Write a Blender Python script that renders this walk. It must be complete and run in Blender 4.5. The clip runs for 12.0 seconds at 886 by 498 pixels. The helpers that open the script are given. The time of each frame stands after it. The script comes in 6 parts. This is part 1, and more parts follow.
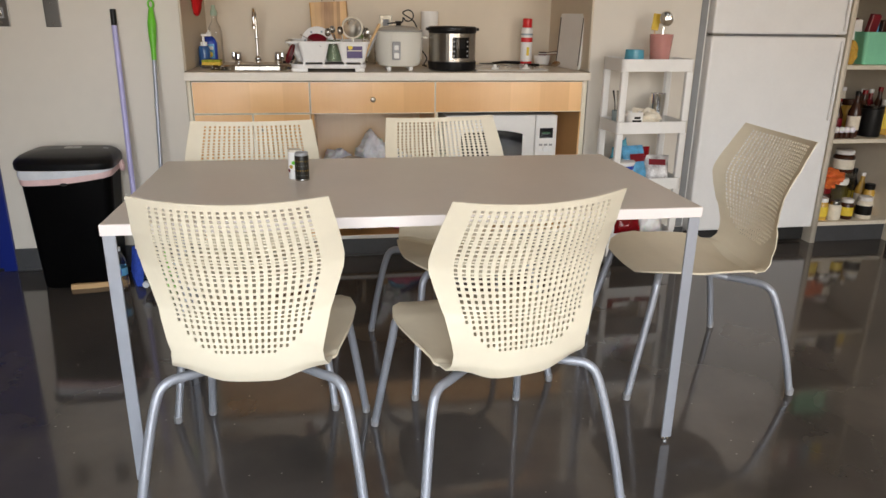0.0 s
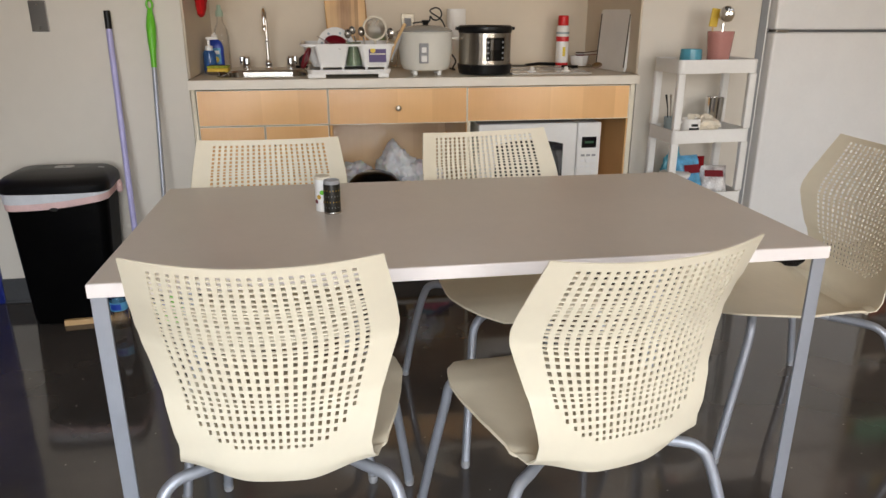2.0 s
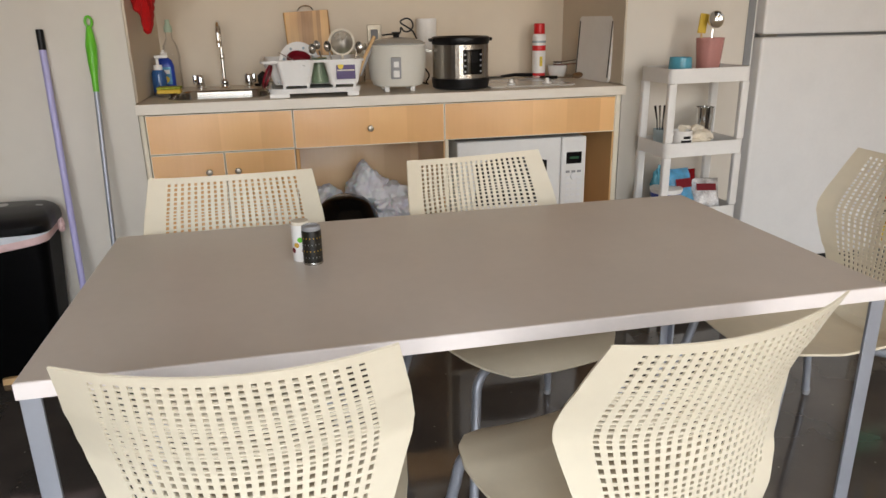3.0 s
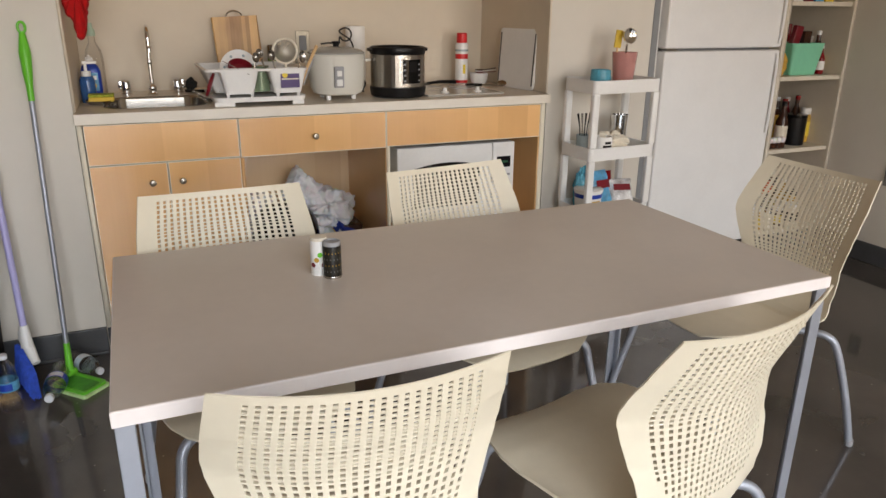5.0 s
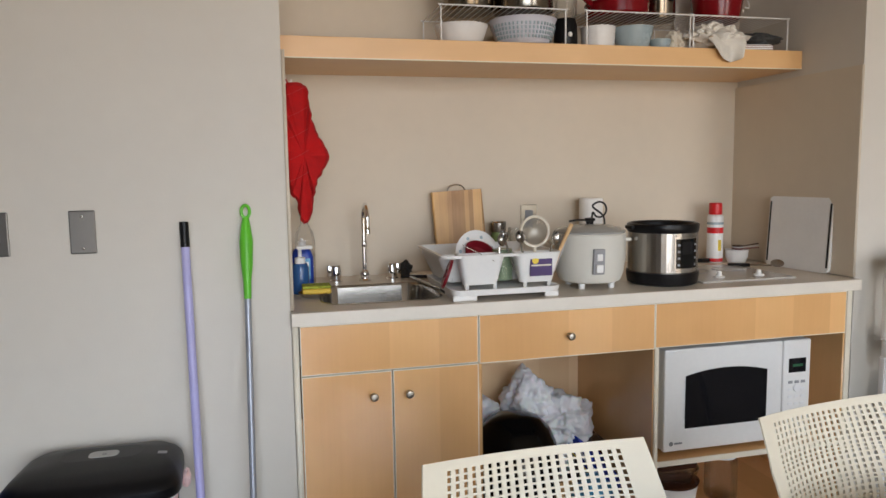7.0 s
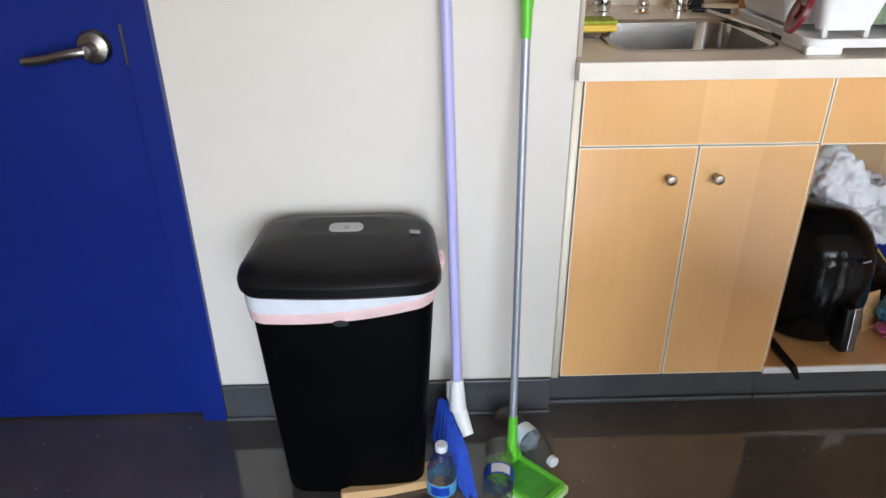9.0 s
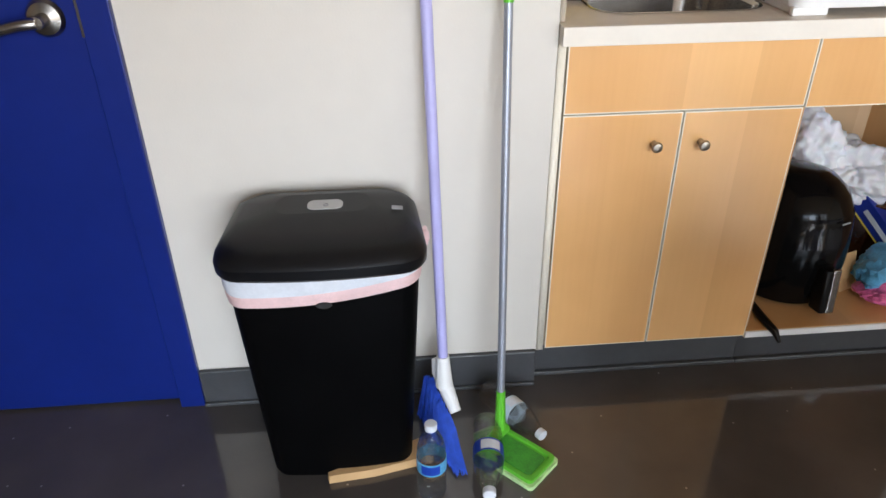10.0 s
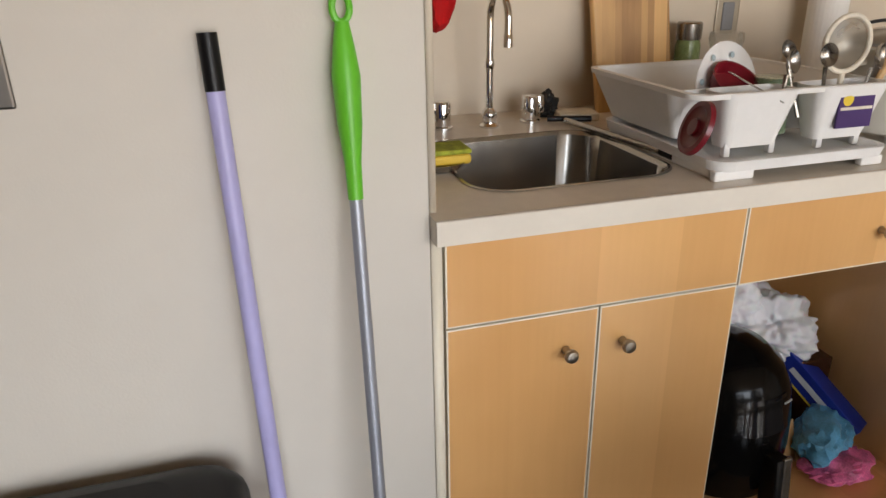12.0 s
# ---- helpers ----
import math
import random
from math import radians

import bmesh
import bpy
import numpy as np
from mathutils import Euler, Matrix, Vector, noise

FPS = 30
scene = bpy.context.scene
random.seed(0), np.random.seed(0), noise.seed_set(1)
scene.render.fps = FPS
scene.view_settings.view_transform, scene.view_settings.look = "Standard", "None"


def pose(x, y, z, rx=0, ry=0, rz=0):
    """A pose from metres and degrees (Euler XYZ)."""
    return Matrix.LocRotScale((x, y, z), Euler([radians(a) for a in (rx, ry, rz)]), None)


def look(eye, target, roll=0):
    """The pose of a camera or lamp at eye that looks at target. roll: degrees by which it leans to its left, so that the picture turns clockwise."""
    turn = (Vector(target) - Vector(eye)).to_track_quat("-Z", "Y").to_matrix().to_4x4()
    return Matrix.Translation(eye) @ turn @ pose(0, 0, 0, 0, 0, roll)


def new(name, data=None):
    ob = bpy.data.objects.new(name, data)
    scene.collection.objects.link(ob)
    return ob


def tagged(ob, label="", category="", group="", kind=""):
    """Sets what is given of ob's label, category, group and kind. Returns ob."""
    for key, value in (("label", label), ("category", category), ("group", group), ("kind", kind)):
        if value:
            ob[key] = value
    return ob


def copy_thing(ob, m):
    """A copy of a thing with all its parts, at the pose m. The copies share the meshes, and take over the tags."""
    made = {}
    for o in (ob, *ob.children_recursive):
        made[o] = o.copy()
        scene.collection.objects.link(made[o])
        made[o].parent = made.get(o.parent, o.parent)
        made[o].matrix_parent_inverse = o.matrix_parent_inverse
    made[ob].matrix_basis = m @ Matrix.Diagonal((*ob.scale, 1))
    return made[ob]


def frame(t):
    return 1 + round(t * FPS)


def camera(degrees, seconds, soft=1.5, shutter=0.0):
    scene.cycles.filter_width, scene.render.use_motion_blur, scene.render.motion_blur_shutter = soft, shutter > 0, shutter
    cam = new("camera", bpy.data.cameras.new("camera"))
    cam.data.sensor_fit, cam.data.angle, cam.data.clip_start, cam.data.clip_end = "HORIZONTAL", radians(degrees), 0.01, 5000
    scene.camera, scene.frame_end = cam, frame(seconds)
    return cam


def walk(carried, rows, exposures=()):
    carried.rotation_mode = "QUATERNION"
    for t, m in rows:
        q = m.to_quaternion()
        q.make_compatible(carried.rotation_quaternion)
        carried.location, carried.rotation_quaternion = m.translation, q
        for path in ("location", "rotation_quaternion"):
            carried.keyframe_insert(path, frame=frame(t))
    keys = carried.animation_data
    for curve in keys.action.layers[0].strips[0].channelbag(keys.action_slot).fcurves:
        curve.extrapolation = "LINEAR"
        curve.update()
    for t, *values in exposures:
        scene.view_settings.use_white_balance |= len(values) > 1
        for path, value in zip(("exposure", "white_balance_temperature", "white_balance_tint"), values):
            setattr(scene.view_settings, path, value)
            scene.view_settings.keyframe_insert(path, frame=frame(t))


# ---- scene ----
cam = camera(64.2, 12.0)
PATH = [
    (0, (0.628, -3.452, 1.194), (0.929, -1.579, 0.561), 0.8),
    (0.5, (0.664, -3.427, 1.194), (0.932, -1.539, 0.593), 0.2),
    (1, (0.644, -3.333, 1.207), (0.898, -1.427, 0.656), -0.2),
    (1.5, (0.595, -3.212, 1.209), (0.862, -1.318, 0.625), 0.2),
    (2, (0.548, -3.068, 1.194), (0.841, -1.196, 0.555), 0.1),
    (2.5, (0.53, -2.886, 1.204), (0.858, -1.019, 0.568), -0.5),
    (3, (0.505, -2.804, 1.214), (0.911, -0.948, 0.587), -1.0),
    (3.2, (0.46, -2.792, 1.213), (0.928, -0.951, 0.585), -1.3),
    (4.8, (0.186, -2.839, 1.282), (0.967, -1.134, 0.586), 0.7),
    (5, (0.173, -2.805, 1.289), (0.931, -1.07, 0.643), 0.6),
    (5.5, (0.164, -2.639, 1.325), (0.801, -0.78, 0.951), -1.0),
    (6, (0.15, -2.462, 1.34), (0.663, -0.54, 1.139), -0.4),
    (6.5, (0.038, -2.243, 1.335), (0.57, -0.325, 1.136), -1.0),
    (7, (-0.072, -2.026, 1.310), (0.404, -0.094, 1.098), -0.9),
    (7.5, (-0.116, -1.783, 1.328), (0.151, 0.171, 0.992), -0.0),
    (7.7, (-0.138, -1.719, 1.322), (0.062, 0.225, 0.9), 0.0),
    (9.3, (-0.365, -1.442, 1.25), (-0.323, 0.282, 0.238), -0.5),
    (9.5, (-0.373, -1.437, 1.245), (-0.313, 0.27, 0.205), -0.4),
    (10, (-0.374, -1.41, 1.257), (-0.234, 0.305, 0.238), -0.6),
    (10.5, (-0.338, -1.304, 1.252), (-0.126, 0.442, 0.299), -1.5),
    (11, (-0.306, -1.174, 1.265), (-0.088, 0.604, 0.375), -2.7),
    (11.5, (-0.271, -1.081, 1.273), (-0.024, 0.713, 0.425), -3.1),
    (12, (-0.273, -0.932, 1.266), (0.244, 0.846, 0.511), -1.0),
]
walk(cam, [(t, look(eye, target, roll)) for t, eye, target, roll in PATH],
     [(0, -0.98, 6850, 10), (2, -1.04, 6800, 10), (3, -1.04, 6800, 10), (5, -1.0, 6850, 11), (6.5, -0.87, 6450, 10), (7.7, -0.69, 5950, 8),
      (9.3, -0.08, 6000, 9), (10.5, -0.28, 6250, 10), (11.5, -0.65, 6600, 11), (12, -0.66, 6700, 11)])
SKY_WATTS, GROUND_WATTS = 66, 36

# ---- daylight ----
world = bpy.data.worlds.new("sky")
scene.world = world
world.use_nodes = True
wn = world.node_tree.nodes
sky = wn.new("ShaderNodeTexSky")
sky.sky_type, sky.sun_disc = "NISHITA", False
sky.sun_elevation, sky.sun_rotation = radians(40), radians(200)
world.node_tree.links.new(sky.outputs[0], wn["Background"].inputs[0])
wn["Background"].inputs[1].default_value = 0.1


def window_lamp(name, x, y, z, w, h, tilt, spread, watts, colour):
    data = bpy.data.lights.new(name, "AREA")
    data.shape, data.size, data.size_y, data.energy, data.color = "RECTANGLE", w, h, watts, colour
    data.spread = radians(spread)
    ob = new(name, data)
    ob.matrix_basis = look((x, y, z), (x, y + 1, z + math.tan(radians(tilt))))
    return ob


# sky light falls in downwards, light from the sunny ground outside rises to the ceiling
WINDOWS = ((-0.80, 1.45, 0.10, 2.62), (2.25, 3.45, 0.10, 2.62))
SKY_TINT = ((0.74, 0.86, 1.0), (0.86, 0.91, 0.97))   # open sky; sky with a sunlit building
for (wx0, wx1, wz0, wz1), tint in zip(WINDOWS, SKY_TINT):
    area = (wx1 - wx0) * (wz1 - wz0)
    window_lamp("window_sky_light", (wx0 + wx1) / 2, -4.74, (wz0 + wz1) / 2, wx1 - wx0, wz1 - wz0, -28, 90, SKY_WATTS * area / 4.9, tint)
    window_lamp("window_ground_light", (wx0 + wx1) / 2, -4.77, (wz0 + wz1) / 2, wx1 - wx0, wz1 - wz0, 26, 120, GROUND_WATTS * area / 4.9, (1.0, 0.69, 0.37))

# ---- materials ----


def mat(name, colour, rough=0.5, metal=0.0, var=0.06, scale=8.0, bump=0.0, bscale=120.0, coat=0.0, trans=0.0, ior=1.45, stretch=(1, 1, 1), alpha=1.0, sub=0.0, spec=0.5):
    m = bpy.data.materials.new(name)
    m.use_nodes = True
    t = m.node_tree
    n, l = t.nodes, t.links
    b = n["Principled BSDF"]
    b.inputs["Roughness"].default_value = rough
    b.inputs["Metallic"].default_value = metal
    b.inputs["Coat Weight"].default_value = coat
    b.inputs["Transmission Weight"].default_value = trans
    b.inputs["IOR"].default_value = ior
    b.inputs["Alpha"].default_value = alpha
    b.inputs["Specular IOR Level"].default_value = spec
    if sub:
        b.inputs["Subsurface Weight"].default_value = sub
        b.inputs["Subsurface Scale"].default_value = 0.01
    tc = n.new("ShaderNodeTexCoord")
    mp = n.new("ShaderNodeMapping")
    mp.inputs["Scale"].default_value = stretch
    l.new(tc.outputs["Object"], mp.inputs[0])
    big = n.new("ShaderNodeTexNoise")
    big.inputs["Scale"].default_value, big.inputs["Detail"].default_value = scale, 5
    fine = n.new("ShaderNodeTexNoise")
    fine.inputs["Scale"].default_value, fine.inputs["Detail"].default_value = scale * 9, 3
    l.new(mp.outputs[0], big.inputs[0])
    l.new(mp.outputs[0], fine.inputs[0])
    add = n.new("ShaderNodeMath")
    add.operation = "MULTIPLY_ADD"
    add.inputs[1].default_value = 0.4
    l.new(fine.outputs[0], add.inputs[0])
    l.new(big.outputs[0], add.inputs[2])
    ramp = n.new("ShaderNodeValToRGB")
    lo = [max(0.0, c * (1 - var)) for c in colour]
    hi = [min(1.0, c * (1 + var)) for c in colour]
    ramp.color_ramp.elements[0].position, ramp.color_ramp.elements[0].color = 0.5, (*lo, 1)
    ramp.color_ramp.elements[1].position, ramp.color_ramp.elements[1].color = 0.9, (*hi, 1)
    l.new(add.outputs[0], ramp.inputs[0])
    l.new(ramp.outputs[0], b.inputs["Base Color"])
    rr = n.new("ShaderNodeMapRange")
    rr.inputs["To Min"].default_value, rr.inputs["To Max"].default_value = rough * 0.88, min(1, rough * 1.15)
    l.new(add.outputs[0], rr.inputs[0])
    l.new(rr.outputs[0], b.inputs["Roughness"])
    if bump:
        bn = n.new("ShaderNodeTexNoise")
        bn.inputs["Scale"].default_value, bn.inputs["Detail"].default_value = bscale, 3
        l.new(mp.outputs[0], bn.inputs[0])
        bp = n.new("ShaderNodeBump")
        bp.inputs["Strength"].default_value, bp.inputs["Distance"].default_value = bump, 0.002
        l.new(bn.outputs[0], bp.inputs["Height"])
        l.new(bp.outputs[0], b.inputs["Normal"])
    return m


def wood(name, light, dark, across=0, leaf=0.13, rough=0.33, coat=0.0):
    """Veneer: fine upright grain and leaves of slightly different tone side by side."""
    m = bpy.data.materials.new(name)
    m.use_nodes = True
    n, l = m.node_tree.nodes, m.node_tree.links
    b = n["Principled BSDF"]
    tc = n.new("ShaderNodeTexCoord")
    sp = n.new("ShaderNodeSeparateXYZ")
    l.new(tc.outputs["Object"], sp.inputs[0])
    dv = n.new("ShaderNodeMath")
    dv.operation = "DIVIDE"
    dv.inputs[1].default_value = leaf
    l.new(sp.outputs[across], dv.inputs[0])
    fl = n.new("ShaderNodeMath")
    fl.operation = "FLOOR"
    l.new(dv.outputs[0], fl.inputs[0])
    wn_ = n.new("ShaderNodeTexWhiteNoise")
    wn_.noise_dimensions = "1D"
    l.new(fl.outputs[0], wn_.inputs["W"])
    mp = n.new("ShaderNodeMapping")
    mp.inputs["Scale"].default_value = (1, 1, 0.04) if across == 0 else (0.04, 1, 1)
    l.new(tc.outputs["Object"], mp.inputs[0])
    grain = n.new("ShaderNodeTexNoise")
    grain.inputs["Scale"].default_value, grain.inputs["Detail"].default_value = 90, 6
    l.new(mp.outputs[0], grain.inputs[0])
    cloud = n.new("ShaderNodeTexNoise")
    cloud.inputs["Scale"].default_value = 5
    l.new(tc.outputs["Object"], cloud.inputs[0])
    s1 = n.new("ShaderNodeMath")
    s1.operation = "MULTIPLY_ADD"
    s1.inputs[1].default_value = 0.55
    l.new(wn_.outputs["Value"], s1.inputs[0])
    soft = n.new("ShaderNodeMath")
    soft.operation = "MULTIPLY_ADD"
    soft.inputs[1].default_value, soft.inputs[2].default_value = 0.20, 0.39
    l.new(grain.outputs[0], soft.inputs[0])
    l.new(soft.outputs[0], s1.inputs[2])
    s2 = n.new("ShaderNodeMath")
    s2.operation = "MULTIPLY_ADD"
    s2.inputs[1].default_value = 0.62
    l.new(cloud.outputs[0], s2.inputs[0])
    l.new(s1.outputs[0], s2.inputs[2])
    ramp = n.new("ShaderNodeValToRGB")
    ramp.color_ramp.elements[0].position, ramp.color_ramp.elements[0].color = 0.45, (*dark, 1)
    ramp.color_ramp.elements[1].position, ramp.color_ramp.elements[1].color = 1.35, (*light, 1)
    ramp.color_ramp.elements[1].position = 1.0
    sc = n.new("ShaderNodeMath")
    sc.operation = "MULTIPLY"
    sc.inputs[1].default_value = 0.72
    l.new(s2.outputs[0], sc.inputs[0])
    l.new(sc.outputs[0], ramp.inputs[0])
    l.new(ramp.outputs[0], b.inputs["Base Color"])
    b.inputs["Roughness"].default_value = rough
    b.inputs["Coat Weight"].default_value, b.inputs["Coat Roughness"].default_value = coat, 0.20
    b.inputs["Coat IOR"].default_value = 1.75
    bp = n.new("ShaderNodeBump")
    bp.inputs["Strength"].default_value, bp.inputs["Distance"].default_value = 0.05, 0.001
    l.new(grain.outputs[0], bp.inputs["Height"])
    l.new(bp.outputs[0], b.inputs["Normal"])
    return m


def floor_material():
    """Dark polished floor with faint mottling, scuffs and pale specks."""
    m = bpy.data.materials.new("dark_floor")
    m.use_nodes = True
    n, l = m.node_tree.nodes, m.node_tree.links
    b = n["Principled BSDF"]
    tc = n.new("ShaderNodeTexCoord")
    big = n.new("ShaderNodeTexNoise")
    big.inputs["Scale"].default_value, big.inputs["Detail"].default_value = 2.2, 8
    l.new(tc.outputs["Object"], big.inputs[0])
    ramp = n.new("ShaderNodeValToRGB")
    ramp.color_ramp.elements[0].position, ramp.color_ramp.elements[0].color = 0.3, (0.044, 0.039, 0.036, 1)
    ramp.color_ramp.elements[1].position, ramp.color_ramp.elements[1].color = 0.72, (0.094, 0.080, 0.071, 1)
    l.new(big.outputs[0], ramp.inputs[0])
    speck = n.new("ShaderNodeTexVoronoi")
    speck.voronoi_dimensions = "2D"
    speck.inputs["Scale"].default_value = 5
    l.new(tc.outputs["Object"], speck.inputs[0])
    lt = n.new("ShaderNodeMath")
    lt.operation = "LESS_THAN"
    lt.inputs[1].default_value = 0.0125
    l.new(speck.outputs["Distance"], lt.inputs[0])
    mix = n.new("ShaderNodeMix")
    mix.data_type = "RGBA"
    l.new(lt.outputs[0], mix.inputs[0])
    l.new(ramp.outputs[0], mix.inputs[6])
    mix.inputs[7].default_value = (0.22, 0.2, 0.18, 1)
    l.new(mix.outputs[2], b.inputs["Base Color"])
    scuff = n.new("ShaderNodeTexNoise")
    scuff.inputs["Scale"].default_value, scuff.inputs["Detail"].default_value = 7, 9
    l.new(tc.outputs["Object"], scuff.inputs[0])
    rr = n.new("ShaderNodeMapRange")
    b.inputs["Specular IOR Level"].default_value = 0.85
    rr.inputs["To Min"].default_value, rr.inputs["To Max"].default_value = 0.04, 0.12
    l.new(scuff.outputs[0], rr.inputs[0])
    l.new(rr.outputs[0], b.inputs["Roughness"])
    bp = n.new("ShaderNodeBump")
    bp.inputs["Strength"].default_value, bp.inputs["Distance"].default_value = 0.05, 0.002
    l.new(big.outputs[0], bp.inputs["Height"])
    l.new(bp.outputs[0], b.inputs["Normal"])
    return m


M_WALL = mat("wall_paint", (0.66, 0.618, 0.55), 0.6, var=0.025, scale=2.0, bump=0.12, bscale=220)
# wall paint again, with the warm light inside the recess put into its colour
M_RECESS = mat("wall_paint_warm_lit", (0.66, 0.575, 0.455), 0.55, var=0.03, scale=2.0, bump=0.12, bscale=220)
M_CEIL = mat("ceiling_paint", (0.60, 0.57, 0.52), 0.8, var=0.02, scale=2)
M_FLOOR = floor_material()
M_BASE = mat("rubber_base", (0.060, 0.062, 0.066), 0.38, var=0.12, scale=6)
M_BLUE = mat("blue_gloss_paint", (0.0055, 0.017, 0.165), 0.30, var=0.08, scale=3, bump=0.05, bscale=160)
M_MAPLE = wood("maple_veneer", (0.92, 0.54, 0.22), (0.72, 0.38, 0.135), rough=0.32, leaf=0.15, coat=0.55)
M_MAPLE_IN = wood("maple_inside", (0.82, 0.49, 0.21), (0.65, 0.355, 0.14), rough=0.35, coat=0.4)
M_PALEBACK = wood("pale_maple_back", (0.92, 0.68, 0.42), (0.80, 0.55, 0.31), rough=0.3, coat=0.8)
M_SHELFWOOD = wood("maple_shelf", (0.84, 0.52, 0.235), (0.70, 0.40, 0.165), across=2, leaf=0.4)
M_BAND = mat("pale_edge_band", (0.88, 0.81, 0.66), 0.4, var=0.03)
M_EDGE = mat("off_white_edging", (0.76, 0.70, 0.605), 0.4, var=0.03)
M_CREAM = mat("cream_shelf_paint", (0.66, 0.60, 0.50), 0.45, var=0.04, scale=4)
M_POT = mat("polished_pot_steel", (0.27, 0.24, 0.20), 0.17, metal=1.0, var=0.05, scale=6)
M_OUTLET = mat("bronze_outlet_plate", (0.42, 0.37, 0.29), 0.38, metal=0.6, var=0.05)
M_LINER = mat("thin_liner_film", (0.66, 0.68, 0.72), 0.4, var=0.08, scale=15, bump=0.3, bscale=40)
M_COUNTER = mat("laminate_counter", (0.64, 0.57, 0.475), 0.30, var=0.05, scale=30)
M_TABLE = mat("table_laminate", (0.60, 0.535, 0.48), 0.30, var=0.035, scale=4, bump=0.03, bscale=600)
M_TEDGE = mat("table_edge", (0.80, 0.74, 0.72), 0.35, var=0.03)
M_SILVER = mat("silver_paint", (0.36, 0.38, 0.43), 0.40, metal=0.5, var=0.04)
M_STEEL = mat("brushed_steel", (0.40, 0.38, 0.355), 0.24, metal=1.0, var=0.03, scale=5)
M_SINK = mat("dull_sink_steel", (0.43, 0.41, 0.38), 0.22, metal=1.0, var=0.08, scale=15)
M_PLATE = mat("satin_plate_steel", (0.22, 0.21, 0.20), 0.30, metal=1.0, var=0.02, scale=3)
M_CHROME = mat("chrome", (0.8, 0.8, 0.8), 0.07, metal=1.0, var=0.02)
M_CHAIR = mat("cream_plastic", (0.72, 0.655, 0.52), 0.42, var=0.03, scale=5, bump=0.04, bscale=400)
M_SEAT = mat("cream_seat_plastic", (0.66, 0.585, 0.45), 0.45, var=0.04, scale=5, bump=0.04, bscale=400)
M_WHITE = mat("white_plastic", (0.80, 0.79, 0.77), 0.35, var=0.03)
M_FRIDGE = mat("white_enamel", (0.80, 0.80, 0.80), 0.30, var=0.02, bump=0.10, bscale=350)
M_GREY = mat("grey_plastic", (0.30, 0.30, 0.31), 0.45, var=0.05)
M_SEAL = mat("grey_seal", (0.22, 0.225, 0.235), 0.5, var=0.06)
M_BLACK = mat("black_plastic", (0.006, 0.006, 0.007), 0.33, var=0.15, bump=0.05, bscale=500, spec=0.3)
M_BLACKG = mat("black_gloss", (0.004, 0.004, 0.0042), 0.13, var=0.1, spec=0.25)
M_BIN = mat("black_bin_plastic", (0.002, 0.002, 0.0022), 0.42, var=0.15, bump=0.05, bscale=400, spec=0.05)
M_BADGE = mat("pale_grey_badge", (0.45, 0.45, 0.44), 0.35, var=0.05)
M_DGREEN = mat("dark_green_inlay", (0.055, 0.30, 0.025), 0.5, var=0.35, scale=25)
M_FOILBOX = mat("dark_blue_carton", (0.012, 0.03, 0.26), 0.35, var=0.15)
M_RUBBER = mat("black_rubber", (0.016, 0.016, 0.016), 0.6, var=0.1)
M_GLASSDK = mat("dark_oven_glass", (0.006, 0.006, 0.008), 0.06, var=0.05)
M_RED = mat("red_enamel", (0.19, 0.004, 0.008), 0.16, var=0.08)
M_CAPRED = mat("bright_red_cap", (0.60, 0.015, 0.02), 0.3, var=0.06)
M_REDCLOTH = mat("red_quilted_cloth", (0.44, 0.004, 0.005), 0.9, var=0.16, scale=25, bump=0.5, bscale=350)
M_REDPL = mat("red_plastic", (0.17, 0.008, 0.016), 0.3, var=0.08)
M_GREEN = mat("lime_green_plastic", (0.13, 0.52, 0.03), 0.35, var=0.06)
M_LAV = mat("lavender_tube", (0.44, 0.42, 0.72), 0.32, var=0.05)
M_BRISTLE = mat("blue_bristle", (0.035, 0.10, 0.58), 0.55, var=0.2, scale=60)
M_CLEAR = mat("clear_pet", (0.95, 0.97, 0.98), 0.03, var=0.01, trans=1.0, ior=1.33, alpha=0.45)
M_GLASS = mat("window_glass", (1, 1, 1), 0.02, var=0.0, trans=1.0)
M_BAG = mat("white_carrier_bag", (0.84, 0.83, 0.85), 0.40, var=0.05, scale=9, bump=0.25, bscale=35, sub=0.15)
M_PINKBAG = mat("pink_bag_band", (0.72, 0.50, 0.49), 0.45, var=0.08, scale=20, bump=0.3, bscale=60)
M_BAMBOO = wood("bamboo", (0.80, 0.49, 0.19), (0.26, 0.115, 0.03), across=0, leaf=0.017, rough=0.4)
M_BARE = wood("bare_wood", (0.66, 0.44, 0.22), (0.46, 0.27, 0.11), across=1, leaf=0.2, rough=0.6)
M_TEAL = mat("teal_glaze", (0.09, 0.34, 0.46), 0.2, var=0.15, scale=20)
M_PINK = mat("pink_tumbler", (0.70, 0.36, 0.33), 0.2, var=0.06, trans=0.4, ior=1.2, alpha=0.7)
M_YELLOW = mat("yellow_silicone", (0.66, 0.45, 0.05), 0.5, var=0.08)
M_MINT = mat("mint_plastic", (0.22, 0.60, 0.40), 0.4, var=0.05)
M_SAGE = mat("pale_green_cup", (0.42, 0.56, 0.44), 0.35, var=0.08)
M_ORANGE = mat("orange_print", (0.68, 0.14, 0.03), 0.45, var=0.15)
M_BLUEPR = mat("blue_print", (0.014, 0.05, 0.36), 0.3, var=0.12)
M_SKYPR = mat("light_blue_print", (0.10, 0.33, 0.54), 0.3, var=0.35, scale=20)
M_PURPLE = mat("purple_print", (0.06, 0.03, 0.13), 0.4, var=0.1)
M_GREYBLUE = mat("grey_blue_glaze", (0.35, 0.43, 0.46), 0.25, var=0.06)
M_TOWEL = mat("pale_towel", (0.76, 0.72, 0.65), 0.9, var=0.08, scale=30, bump=0.4, bscale=300)
